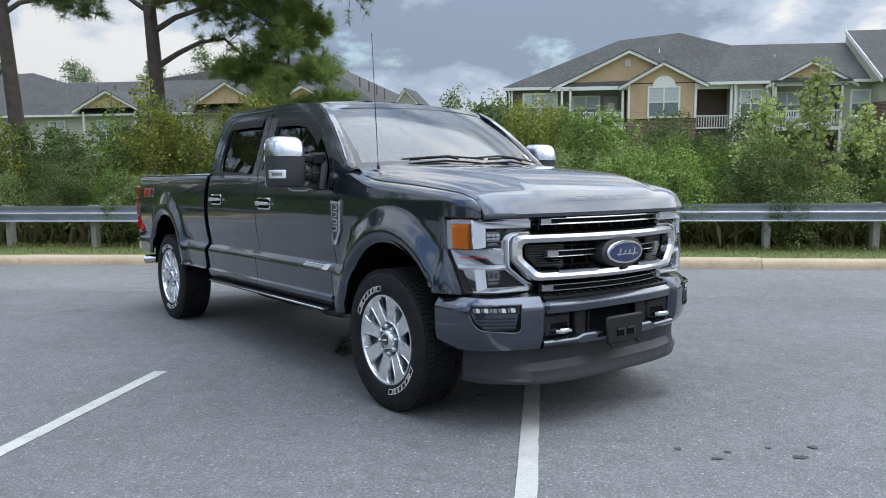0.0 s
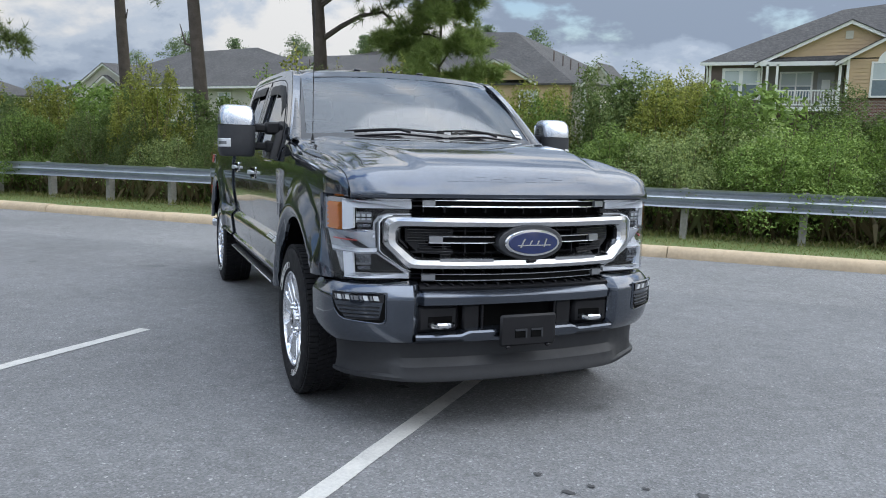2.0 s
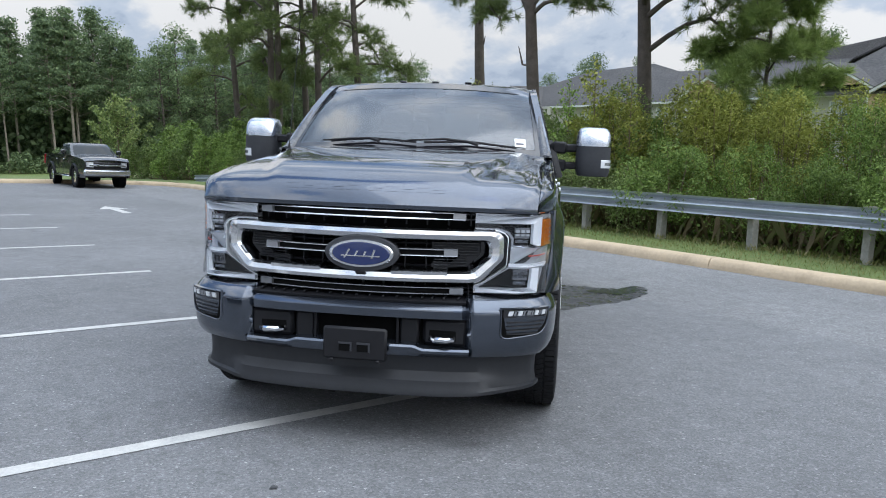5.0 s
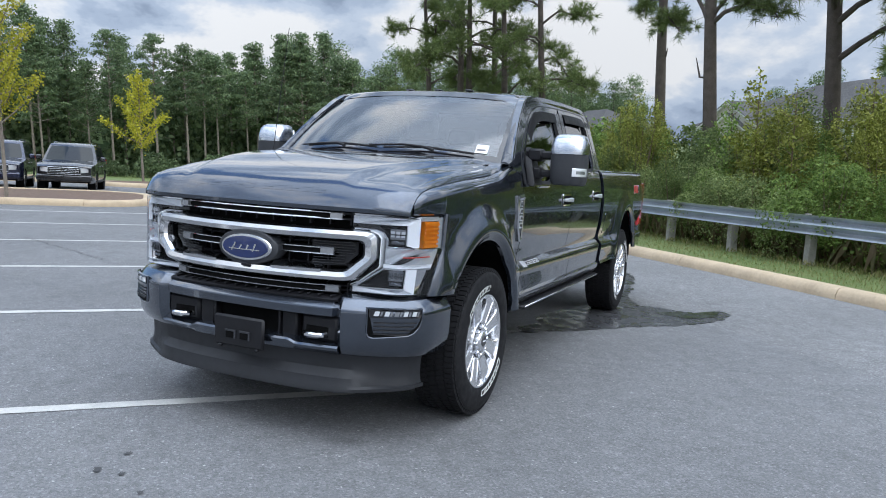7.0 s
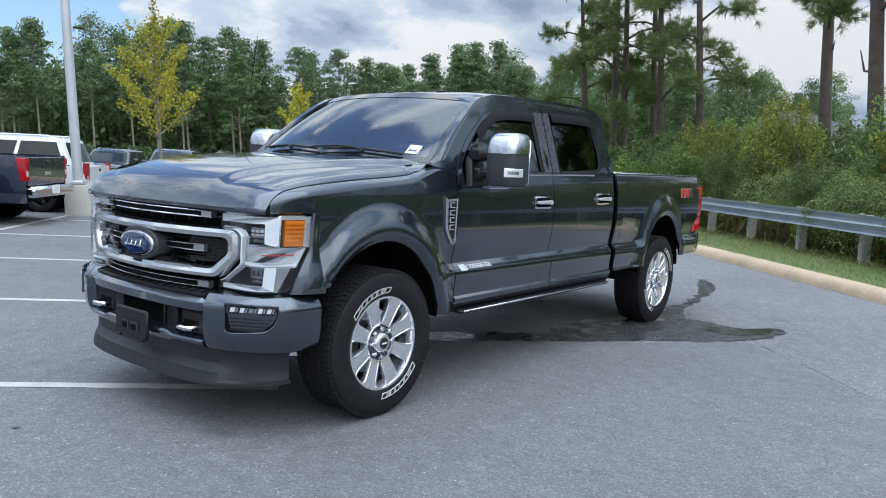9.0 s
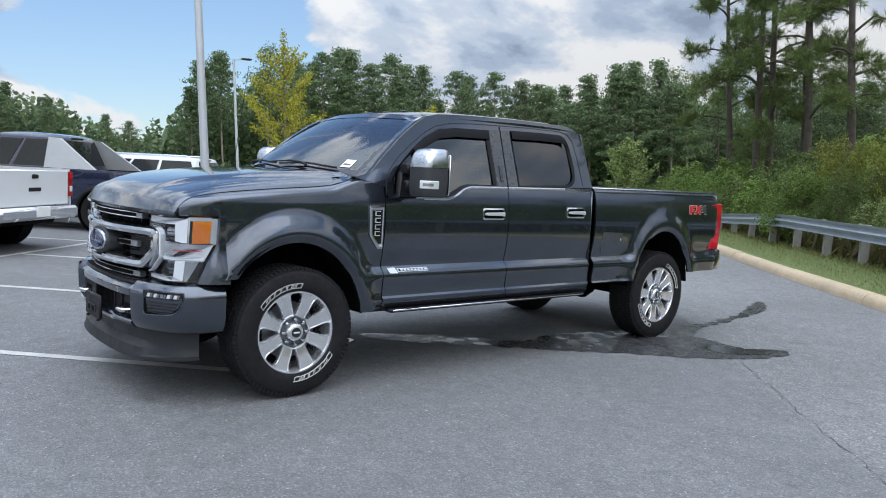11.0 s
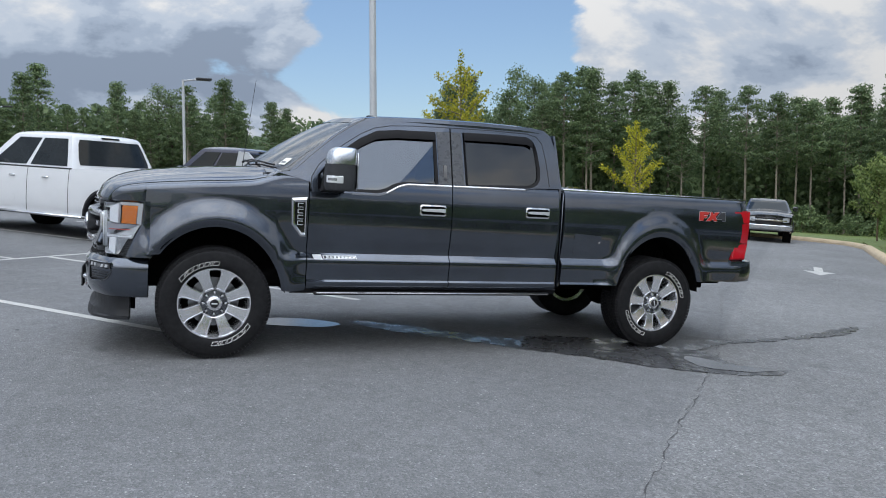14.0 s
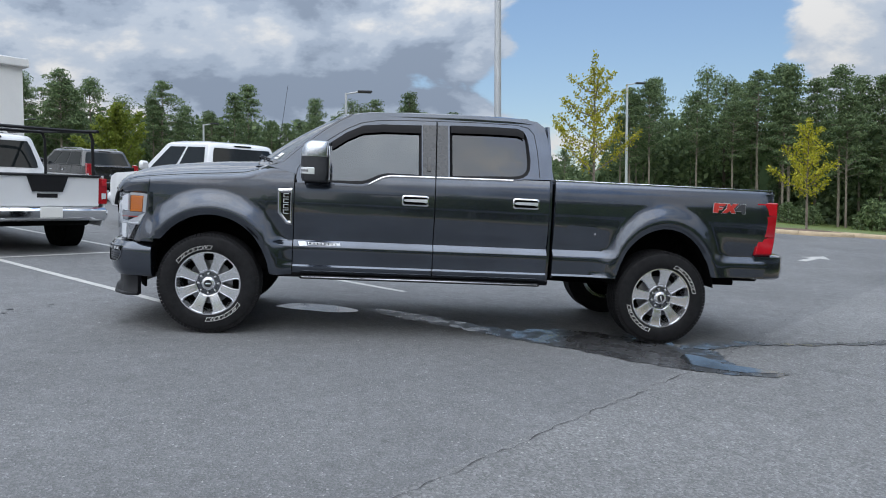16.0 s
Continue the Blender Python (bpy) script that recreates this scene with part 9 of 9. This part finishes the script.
# ---- parked vehicles ----
M_WHITE = car_paint("white_paint", (0.72, 0.73, 0.75), 0.03, 0.0, 0.3)
M_BLACKP = car_paint("black_paint", (0.012, 0.012, 0.014), 0.1, 0.2, 0.25)
M_NAVY = car_paint("navy_paint", (0.012, 0.016, 0.045), 0.1, 0.4, 0.25)
M_SILVERC = plain("silver_cladding", (0.36, 0.37, 0.38), 0.5, vary=0.08)


def vehicle(at, kind, paint, label, L=5.6, W=1.95, H=1.88, front="bars", rim=None, cat="truck", wheel_r=0.40, belt=1.22, extras=()):
    """A parked pickup or estate: x ahead, origin on the ground midway between the axles."""
    car = thing("parked_" + ("truck" if kind == "pickup" else "suv"), at, label, cat)
    rim = rim or M_SATIN
    xf, xr = L * 0.5 + 0.02, -L * 0.5 - 0.02
    ax_f, ax_r = xf - 0.98, xr + 1.12
    hw = W / 2
    hood_end = xf - 1.45
    cab_end = xr + (1.95 if kind == "pickup" else 0.35)
    bed = belt + 0.02
    topz = [(xr, bed if kind == "pickup" else belt), (cab_end, bed if kind == "pickup" else belt), (cab_end + 0.02, belt), (hood_end, belt), (hood_end + 0.05, belt - 0.02), (xf - 0.25, belt - 0.10), (xf, belt - 0.20)]
    prof = [(0.36, 0.93), (0.45, 0.985), (0.65, 1.0), (0.9, 0.995), (1.1, 0.985), (1.3, 0.96)]
    arch = lambda x, lo: max([lo] + [wheel_r + (wheel_r + 0.06) * math.sqrt(max(0.0, 1 - ((x - a) / (wheel_r + 0.09)) ** 2)) for a in (ax_f, ax_r) if abs(x - a) < wheel_r + 0.09])
    cols = set(span(xr, xf, 34))
    for a in (ax_f, ax_r):
        cols |= {a + (wheel_r + 0.092) * math.cos(math.pi * i / 14) for i in range(15)}
    cols = sorted(c for c in cols if xr <= c <= xf)
    cols = [c for i, c in enumerate(cols) if i == 0 or c - cols[i - 1] > 0.003]
    nose = lambda x: 1 - 0.10 * ss(xf - 0.5, xf, x) - 0.04 * ss(xr + 0.3, xr, x)
    for s in (1, -1):
        bm, rows = bmesh.new(), []
        for x in cols:
            lo, hi = arch(x, 0.40), lerp(topz, x)
            rows.append([(x, s * hw * lerp(prof, z) * nose(x), z) for z in span(lo, hi, 9)])
        sheet(bm, rows, (0, -0.03 * s, 0))
        part("side_panel", bm, paint, car)
    bm = bmesh.new()
    hx = [c for c in span(hood_end - 0.02, xf, 10)]
    sheet(bm, [[(x + 0.06 * (1 - u * u) * ss(xf - .3, xf, x), u * hw * 0.965 * nose(x), lerp(topz, x) + 0.05 * (1 - u * u) + 0.012 * (abs(u) < 0.55)) for u in span(-1, 1, 13)] for x in hx], (0, 0, -0.03))
    part("hood", bm, paint, car)
    bm = bmesh.new()
    box(bm, ((xf + xr) / 2, 0, 0.55), (L - 0.3, W - 0.35, 0.30), 0.04)
    part("underbody", bm, M_UNDER, car)
    # front and tail
    bm = bmesh.new()
    sheet(bm, [[(xf + 0.03 - 0.10 * u * u - 0.02 * abs(z - 0.8), u * hw * 0.90, z) for u in span(-1, 1, 11)] for z in span(0.45, belt - 0.17, 6)], (-0.05, 0, 0))
    part("nose", bm, paint, car)
    bm = bmesh.new()
    box(bm, (xf + 0.05, 0, 0.86), (0.05, W * 0.52, 0.26), 0.03)
    g = part("grille", bm, M_GLOSSB, car)
    for z in ((0.80, 0.86, 0.93) if front == "bars" else (0.87,)):
        bm = bmesh.new()
        box(bm, (xf + 0.082, 0, z), (0.02, W * (0.50 if front == "bars" else 0.72), 0.024 if front == "bars" else 0.06), 0.008)
        part("grille_bar", bm, M_CHROME, g)
    if front == "bars":
        bm = bmesh.new()
        for z in (0.735, 0.99):
            box(bm, (xf + 0.075, 0, z), (0.03, W * 0.54, 0.03), 0.01)
        for s in (1, -1):
            box(bm, (xf + 0.07, s * W * 0.27, 0.862), (0.03, 0.03, 0.28), 0.01)
        part("grille_frame", bm, M_CHROME, g)
    for s in (1, -1):
        bm = bmesh.new()
        prism(bm, [(0.28 * W, 0.80), (0.44 * W, 0.82), (0.455 * W, 1.0), (0.28 * W, 0.98)], lambda u, v, d, s=s: (xf + 0.02 - 0.5 * max(0, u - 0.3 * W) ** 2 + d - 0.14 * ss(0.3 * W, 0.46 * W, u), s * u, v), -0.05, 0.055, 0.01)
        part("headlamp", bm, M_LAMPW, car, "clear headlamp")
        bm = bmesh.new()
        box(bm, (xf + 0.055, s * 0.36 * W, 0.57), (0.04, 0.18, 0.08), 0.02)
        part("fog_lamp", bm, M_LAMPW, car)
        bm = bmesh.new()
        if kind == "pickup":
            prism(bm, [(xr + 0.16, belt - 0.02), (xr - 0.015, belt - 0.02), (xr - 0.02, belt - 0.42), (xr + 0.07, belt - 0.42)], lambda u, v, d, s=s: (u, s * (hw * 0.93 + d), v), -0.1, 0.055, 0.012)
        else:
            prism(bm, [(xr + 0.10, belt + 0.10), (xr - 0.02, belt + 0.08), (xr - 0.025, belt - 0.35), (xr + 0.10, belt - 0.33)], lambda u, v, d, s=s: (u, s * (hw * 0.90 + d), v), -0.1, 0.06, 0.012)
        tl = part("tail_lamp", bm, M_RED, car, "red tail lamp")
        for dz, hh, mm in ((-0.085, 0.10, M_LENSR), (-0.30, 0.09, M_LAMPW)):
            bm = bmesh.new()
            box(bm, (xr - 0.024, s * (hw * 0.93 + 0.0), belt + dz), (0.012, 0.07, hh), 0.004)
            part("lens", bm, mm, tl)
    bm = bmesh.new()
    box(bm, (xf + 0.02, 0, 0.60), (0.16, W * 0.94, 0.24), 0.06)
    part("front_bumper", bm, M_SATIN if front == "chrome" else paint, car)
    bm = bmesh.new()
    box(bm, (xr - 0.06, 0, 0.60), (0.20, W * 0.95, 0.20), 0.05)
    rb = part("rear_bumper", bm, M_CHROME if kind == "pickup" else paint, car)
    bm = bmesh.new()
    box(bm, (xr - 0.165, 0, 0.63), (0.02, 0.32, 0.16), 0.005)
    part("number_plate", bm, M_PAPER, rb)
    bm = bmesh.new()
    tail_top = belt if kind == "pickup" else belt + 0.02
    box(bm, (xr + 0.01, 0, (0.70 + tail_top) / 2), (0.06, W * 0.86, tail_top - 0.70), 0.02)
    tg = part("tailgate", bm, paint, car)
    bm = bmesh.new()
    box(bm, (xr - 0.025, 0, belt - 0.10), (0.02, 0.16, 0.07), 0.01)
    part("tailgate_handle", bm, M_GLOSSB, tg)
    bm = bmesh.new()
    box(bm, (xr - 0.022, 0, belt - 0.30), (0.012, 0.30, 0.06), 0.004)
    part("tailgate_badge", bm, M_BLACK if paint is M_WHITE else M_CHROME, tg)
    if kind == "pickup":
        bm = bmesh.new()
        box(bm, ((cab_end + xr) / 2, 0, belt - 0.06), (cab_end - xr - 0.1, W * 0.86, 0.05), 0.01)
        part("bed_cover", bm, M_BLACK, car)
    # cabin
    x0, x1, x2, x3 = hood_end + 0.02, hood_end - 0.75, cab_end + (0.25 if kind == "pickup" else 0.30), cab_end
    yb, yt = hw * 0.955, hw * 0.76
    zb, zt = belt - 0.01, H
    bm = bmesh.new()
    # plan of the cabin: bowed front and back with rounded corners
    bow_f = lambda u: 0.085 * (1 - u * u) - 0.06 * abs(u) ** 8
    bow_r = lambda u: 0.030 * (1 - u * u) - 0.05 * abs(u) ** 8
    us = (-1, -0.97, -0.9, -0.75, -0.5, 0, 0.5, 0.75, 0.9, 0.97, 1)
    rows = []
    for t, r, up in ((0.0, 0, 0), (0.5, 0, 0), (0.86, 0, 0), (0.92, 0.008, 0), (0.96, 0.03, 0), (0.985, 0.07, 0), (1.0, 0.13, 0), (1.0, 0.30, 0.022), (1.0, 0.55, 0.034)):
        y = yb + (yt - yb) * t - r * 0.6
        xa, xb = x0 + (x1 - x0) * t - r, x3 + (x2 - x3) * t + r
        z = zb + (zt - zb) * t + up
        rows.append([(xa + bow_f(u), y * u, z) for u in us] + [(xb - bow_r(u), y * u, z) for u in us[::-1]])
    v = grid(bm, rows, close=True)
    bm.faces.new(v[-1])
    bm.faces.new(v[0])
    cab = part("cabin", bm, paint, car)

    def glass_quad(nm, pts):
        bm = bmesh.new()
        a = [bm.verts.new(p) for p in pts]
        c = sum((Vector(p) for p in pts), Vector()) / len(pts)
        bm.faces.new(a)
        geom = bmesh.ops.extrude_face_region(bm, geom=bm.faces[:])
        nrm = (Vector(pts[1]) - Vector(pts[0])).cross(Vector(pts[2]) - Vector(pts[0])).normalized()
        if nrm.dot(c - Vector((0, 0, c.z * 0.9))) < 0:
            nrm = -nrm
        for q in [g for g in geom["geom"] if isinstance(g, bmesh.types.BMVert)]:
            q.co += nrm * 0.008
        return part(nm, bm, M_CARGLASS, cab)
    T = lambda t: (x0 + (x1 - x0) * t, yb + (yt - yb) * t, zb + (zt - zb) * t)
    lo, hi = 0.07, 0.84
    Rr = lambda t: x3 + (x2 - x3) * t
    for nm, ff, bow, t0, out, w_ in (("windshield", lambda t: T(t)[0], bow_f, lo, 1, 0.90), ("back_window", Rr, bow_r, lo + 0.07, -1, 0.88)):
        bm = bmesh.new()
        rows = []
        for t in span(t0, hi, 6):
            k = w_ - 0.03 * abs(2 * (t - t0) / (hi - t0) - 1) ** 8
            rows.append([(ff(t) + out * (bow(u * k) + 0.006), T(t)[1] * u * k, T(t)[2]) for u in span(-1, 1, 11)])
        sheet(bm, rows, (-0.004 * out, 0, 0))
        part(nm, bm, M_CARGLASS, cab)
    for y in ((-0.22, 0.22) if kind == "pickup" else ()):
        bm = bmesh.new()
        tube(bm, [(Rr(t) - 0.012, y, T(t)[2]) for t in (lo + 0.09, hi - 0.01)], 0.010, 4)
        part("mullion", bm, M_BLACK, cab)
    bm = bmesh.new()
    box(bm, (Rr(0.92) - 0.02, 0, T(0.92)[2]), (0.05, 0.42, 0.035), 0.008)
    part("brake_lamp", bm, M_GLOSSB, cab)
    for s in (1, -1):
        bm = bmesh.new()
        tube(bm, [(x0 - 0.1, s * (yb + 0.006), zb + 0.02), (x3 + 0.06, s * (yb + 0.006), zb + 0.02)], 0.014, 5)
        part("belt_trim", bm, M_BLACK, cab)
    span_x = [0.05, 0.36, 0.40, 0.72] if kind == "pickup" else [0.04, 0.30, 0.33, 0.60, 0.63, 0.94]
    for s in (1, -1):
        for i in range(0, len(span_x), 2):
            q = []
            for t, (fa, fb) in ((lo + 0.02, (0, 1)), (hi, (1, 0))):
                xa0, xb0 = T(t)[0] - 0.12 - 0.08 * t, Rr(t) + 0.10
                for f in (fa, fb):
                    u = span_x[i + f] / span_x[-1] * 0.97
                    q.append((xa0 + (xb0 - xa0) * u, s * (T(t)[1] + 0.001), T(t)[2]))
            glass_quad("side_window", q)
        bm = bmesh.new()
        box(bm, (hood_end - 0.42, s * (hw + 0.13), belt + 0.12), (0.13, 0.20, 0.19), 0.04)
        part("mirror", bm, paint, car)
        for x in (hood_end - 0.12, (hood_end + cab_end) / 2 - 0.08, cab_end + (0.10 if kind == "pickup" else 0.75)):
            bm = bmesh.new()
            tube(bm, [(x, s * (hw * lerp(prof, z) - 0.001), z) for z in (0.46, 0.65, 0.9, 1.1, belt)], 0.006, 4)
            part("shut_line", bm, M_BLACK, car)
        for dx in (-0.95, -1.85):
            bm = bmesh.new()
            box(bm, (hood_end + dx, s * (hw * 0.985 + 0.015), belt - 0.17), (0.17, 0.03, 0.035), 0.01)
            part("door_handle", bm, M_CHROME, car)
        bm = bmesh.new()
        box(bm, ((ax_f + ax_r) / 2, s * (hw - 0.02), 0.41), (ax_f - ax_r - 1.1, 0.14, 0.05), 0.02)
        part("running_board", bm, M_SATIN if kind == "pickup" else M_BLACK, car)
        for a in (ax_f, ax_r):
            bm = bmesh.new()
            lathe(bm, [(wheel_r + 0.05, -0.02), (wheel_r + 0.05, 0.25), (0.05, 0.25)], 24, "Y", (a, 0, wheel_r + 0.01))
            for v in bm.verts:
                v.co.y = s * (hw - 0.04 - v.co.y)
            part("wheel_well", bm, M_UNDER, car)
            if kind == "pickup":
                bm = bmesh.new()
                tube(bm, [(a + (wheel_r + 0.075) * math.cos(q), s * (hw - 0.002), wheel_r + (wheel_r + 0.075) * math.sin(q)) for q in span(0.05, math.pi - 0.05, 15)], 0.048, 6)
                part("arch_trim", bm, M_BLACK, car)
    if kind != "pickup":
        for s in (1, -1):
            bm = bmesh.new()
            tube(bm, [(x1 - 0.2, s * yt * 0.86, H - 0.01), (x1 - 0.35, s * yt * 0.86, H + 0.05), (x2 + 0.35, s * yt * 0.86, H + 0.05), (x2 + 0.2, s * yt * 0.86, H - 0.01)], 0.016, 6)
            part("roof_rack", bm, M_SATIN, car)
    # wheels
    w0 = new("wheel")
    w0.parent = car
    bm = bmesh.new()
    lathe(bm, [(wheel_r * 0.62, -0.12), (wheel_r * 0.9, -0.13), (wheel_r, -0.09), (wheel_r, 0.09), (wheel_r * 0.9, 0.13), (wheel_r * 0.66, 0.125), (wheel_r * 0.62, 0.10)], 32)
    part("tyre", bm, M_RUBBER, w0)
    bm = bmesh.new()
    lathe(bm, [(wheel_r * 0.64, 0.11), (wheel_r * 0.62, 0.115), (wheel_r * 0.58, 0.10), (wheel_r * 0.56, 0.02), (0.02, 0.02)], 32)
    part("rim", bm, M_BLACK, w0)
    for i in range(6):
        a = i * math.pi / 3
        bm = bmesh.new()
        prism(bm, [(0.04, -0.035), (wheel_r * 0.6, -0.05), (wheel_r * 0.6, 0.05), (0.04, 0.035)], lambda u, v, d, a=a: (u * math.cos(a) - v * math.sin(a), d, u * math.sin(a) + v * math.cos(a)), 0.05, 0.105, 0.008)
        part("spoke", bm, rim, w0)
    bm = bmesh.new()
    lathe(bm, [(0.07, 0.05), (0.065, 0.112), (0.001, 0.116)], 16)
    part("hub_cap", bm, rim, w0)
    for i, (a, s) in enumerate(((ax_f, 1), (ax_r, 1), (ax_f, -1), (ax_r, -1))):
        m = Matrix.Translation((a, s * (hw - 0.14), wheel_r)) @ Matrix.Rotation(0 if s > 0 else math.pi, 4, "Z")
        if i == 0:
            w0.matrix_basis = m
        else:
            copy_thing(w0, m)
    return car, (xf, xr, ax_f, ax_r, hw, x2, x3, cab_end)


def spot(x, y, heading, axle, L):
    """Placement by the axle that is known: axle 'f' or 'r' stands at x, y of the lot."""
    off = (L * 0.5 + 0.02 - 0.98) if axle == "f" else (-L * 0.5 - 0.02 + 1.12)
    return LOT @ pose(x, y, 0, 0, 0, heading) @ Matrix.Translation((-off, 0, 0))


vehicle(spot(-24.4, 3.9, 4, "f", 4.8) @ Matrix.Diagonal((0.88, 0.88, 0.88, 1)), "pickup", M_BLACKP, "black pickup truck with chrome grille bar parked at the kerb", 5.2, 1.82, 1.68, "chrome")
SMALL = Matrix.Diagonal((0.78, 0.78, 0.76, 1))
vehicle(spot(-21.2, -3.4, -2, "f", 4.2) @ SMALL, "suv", M_BLACKP, "large black estate car with chrome barred grille", 5.3, 2.04, 1.90, "bars", cat="car", belt=1.20)
vehicle(spot(-21.4, -5.35, 2, "f", 4.1) @ SMALL, "suv", M_NAVY, "dark blue estate car with chrome grille", 5.2, 2.0, 1.90, "bars", cat="car", belt=1.20)
vehicle(spot(-21.8, -7.5, 0, "f", 4.0) @ SMALL, "suv", M_BLACKP, "black estate car beside other parked cars", 5.0, 1.95, 1.80, "bars", cat="car")
vehicle(spot(-13.25, -5.72, -90, "r", 5.6) @ Matrix.Diagonal((0.84, 0.84, 0.82, 1)), "suv", M_WHITE, "long white estate car with dark windows", 5.6, 2.04, 1.95, "bars", cat="car", belt=1.24)
car, d = vehicle(spot(-10.3, -6.2, -90, "r", 5.6), "pickup", M_NAVY, "dark blue pickup with silver sail panels", 5.6, 2.0, 1.92, "chrome", belt=1.22)
for s in (1, -1):
    bm = bmesh.new()
    prism(bm, [(d[7] + 0.35, 1.23), (d[7] - 0.75, 1.23), (d[7] + 0.10, 1.84), (d[7] + 0.35, 1.86)], lambda u, v, e, s=s: (u, s * (0.957 - 0.275 * (v - 1.21) + e), v), -0.06, 0.016, 0.004)
    part("sail_panel", bm, M_SILVERC, car, "silver plastic sail panel")
vehicle(spot(-5.75, -6.35, -90, "r", 5.9), "pickup", M_WHITE, "white crew-cab pickup with black wheels", 5.9, 2.06, 1.92, "bars", M_GLOSSB, wheel_r=0.42, belt=1.26)
car, d = vehicle(spot(-0.85, -6.6, -90, "r", 5.3), "pickup", M_WHITE, "white pickup with a black ladder rack over its bed", 5.3, 1.86, 1.80, "bars", belt=1.17)
rack = [((d[1] + 0.15), s * 0.78) for s in (1, -1)] + [((d[7] - 0.15), s * 0.78) for s in (1, -1)]
for x, y in rack:
    bm = bmesh.new()
    tube(bm, [(x, y, 1.15), (x, y * 0.98, 1.74), (x, y * 0.92, 1.86)], 0.024, 6)
    part("rack_post", bm, M_BLACK, car)
for pts in ([(d[1] + 0.15, -0.72, 1.86), (d[1] + 0.15, 0.72, 1.86)], [(d[7] - 0.15, -0.72, 1.86), (d[7] - 0.15, 0.72, 1.86)], [(d[1] - 0.1, 0.72, 1.87), (d[7] + 1.2, 0.72, 1.87)], [(d[1] - 0.1, -0.72, 1.87), (d[7] + 1.2, -0.72, 1.87)]):
    bm = bmesh.new()
    tube(bm, pts, 0.026, 6)
    part("rack_bar", bm, M_BLACK, car, "black ladder rack bar")
bm = bmesh.new()
prism(bm, [(-0.30, 1.16), (0.30, 1.16), (0.22, 0.93), (-0.22, 0.93)], lambda u, v, e: (d[1] - 0.022 - e, u, v), 0.0, 0.02)
part("tailgate_panel", bm, M_BLACK, car, "black tailgate panel")
bm = bmesh.new()
box(bm, (d[1] + 0.0, 0, 1.175), (0.10, 1.62, 0.035), 0.012)
part("tailgate_cap", bm, M_BLACK, car, "black plastic tailgate cap")
vehicle(spot(-9.5, -21.0, -90, "r", 5.0), "suv", M_BLACKP, "black estate car higher up the lot", 5.0, 1.95, 1.8, "bars", cat="car")
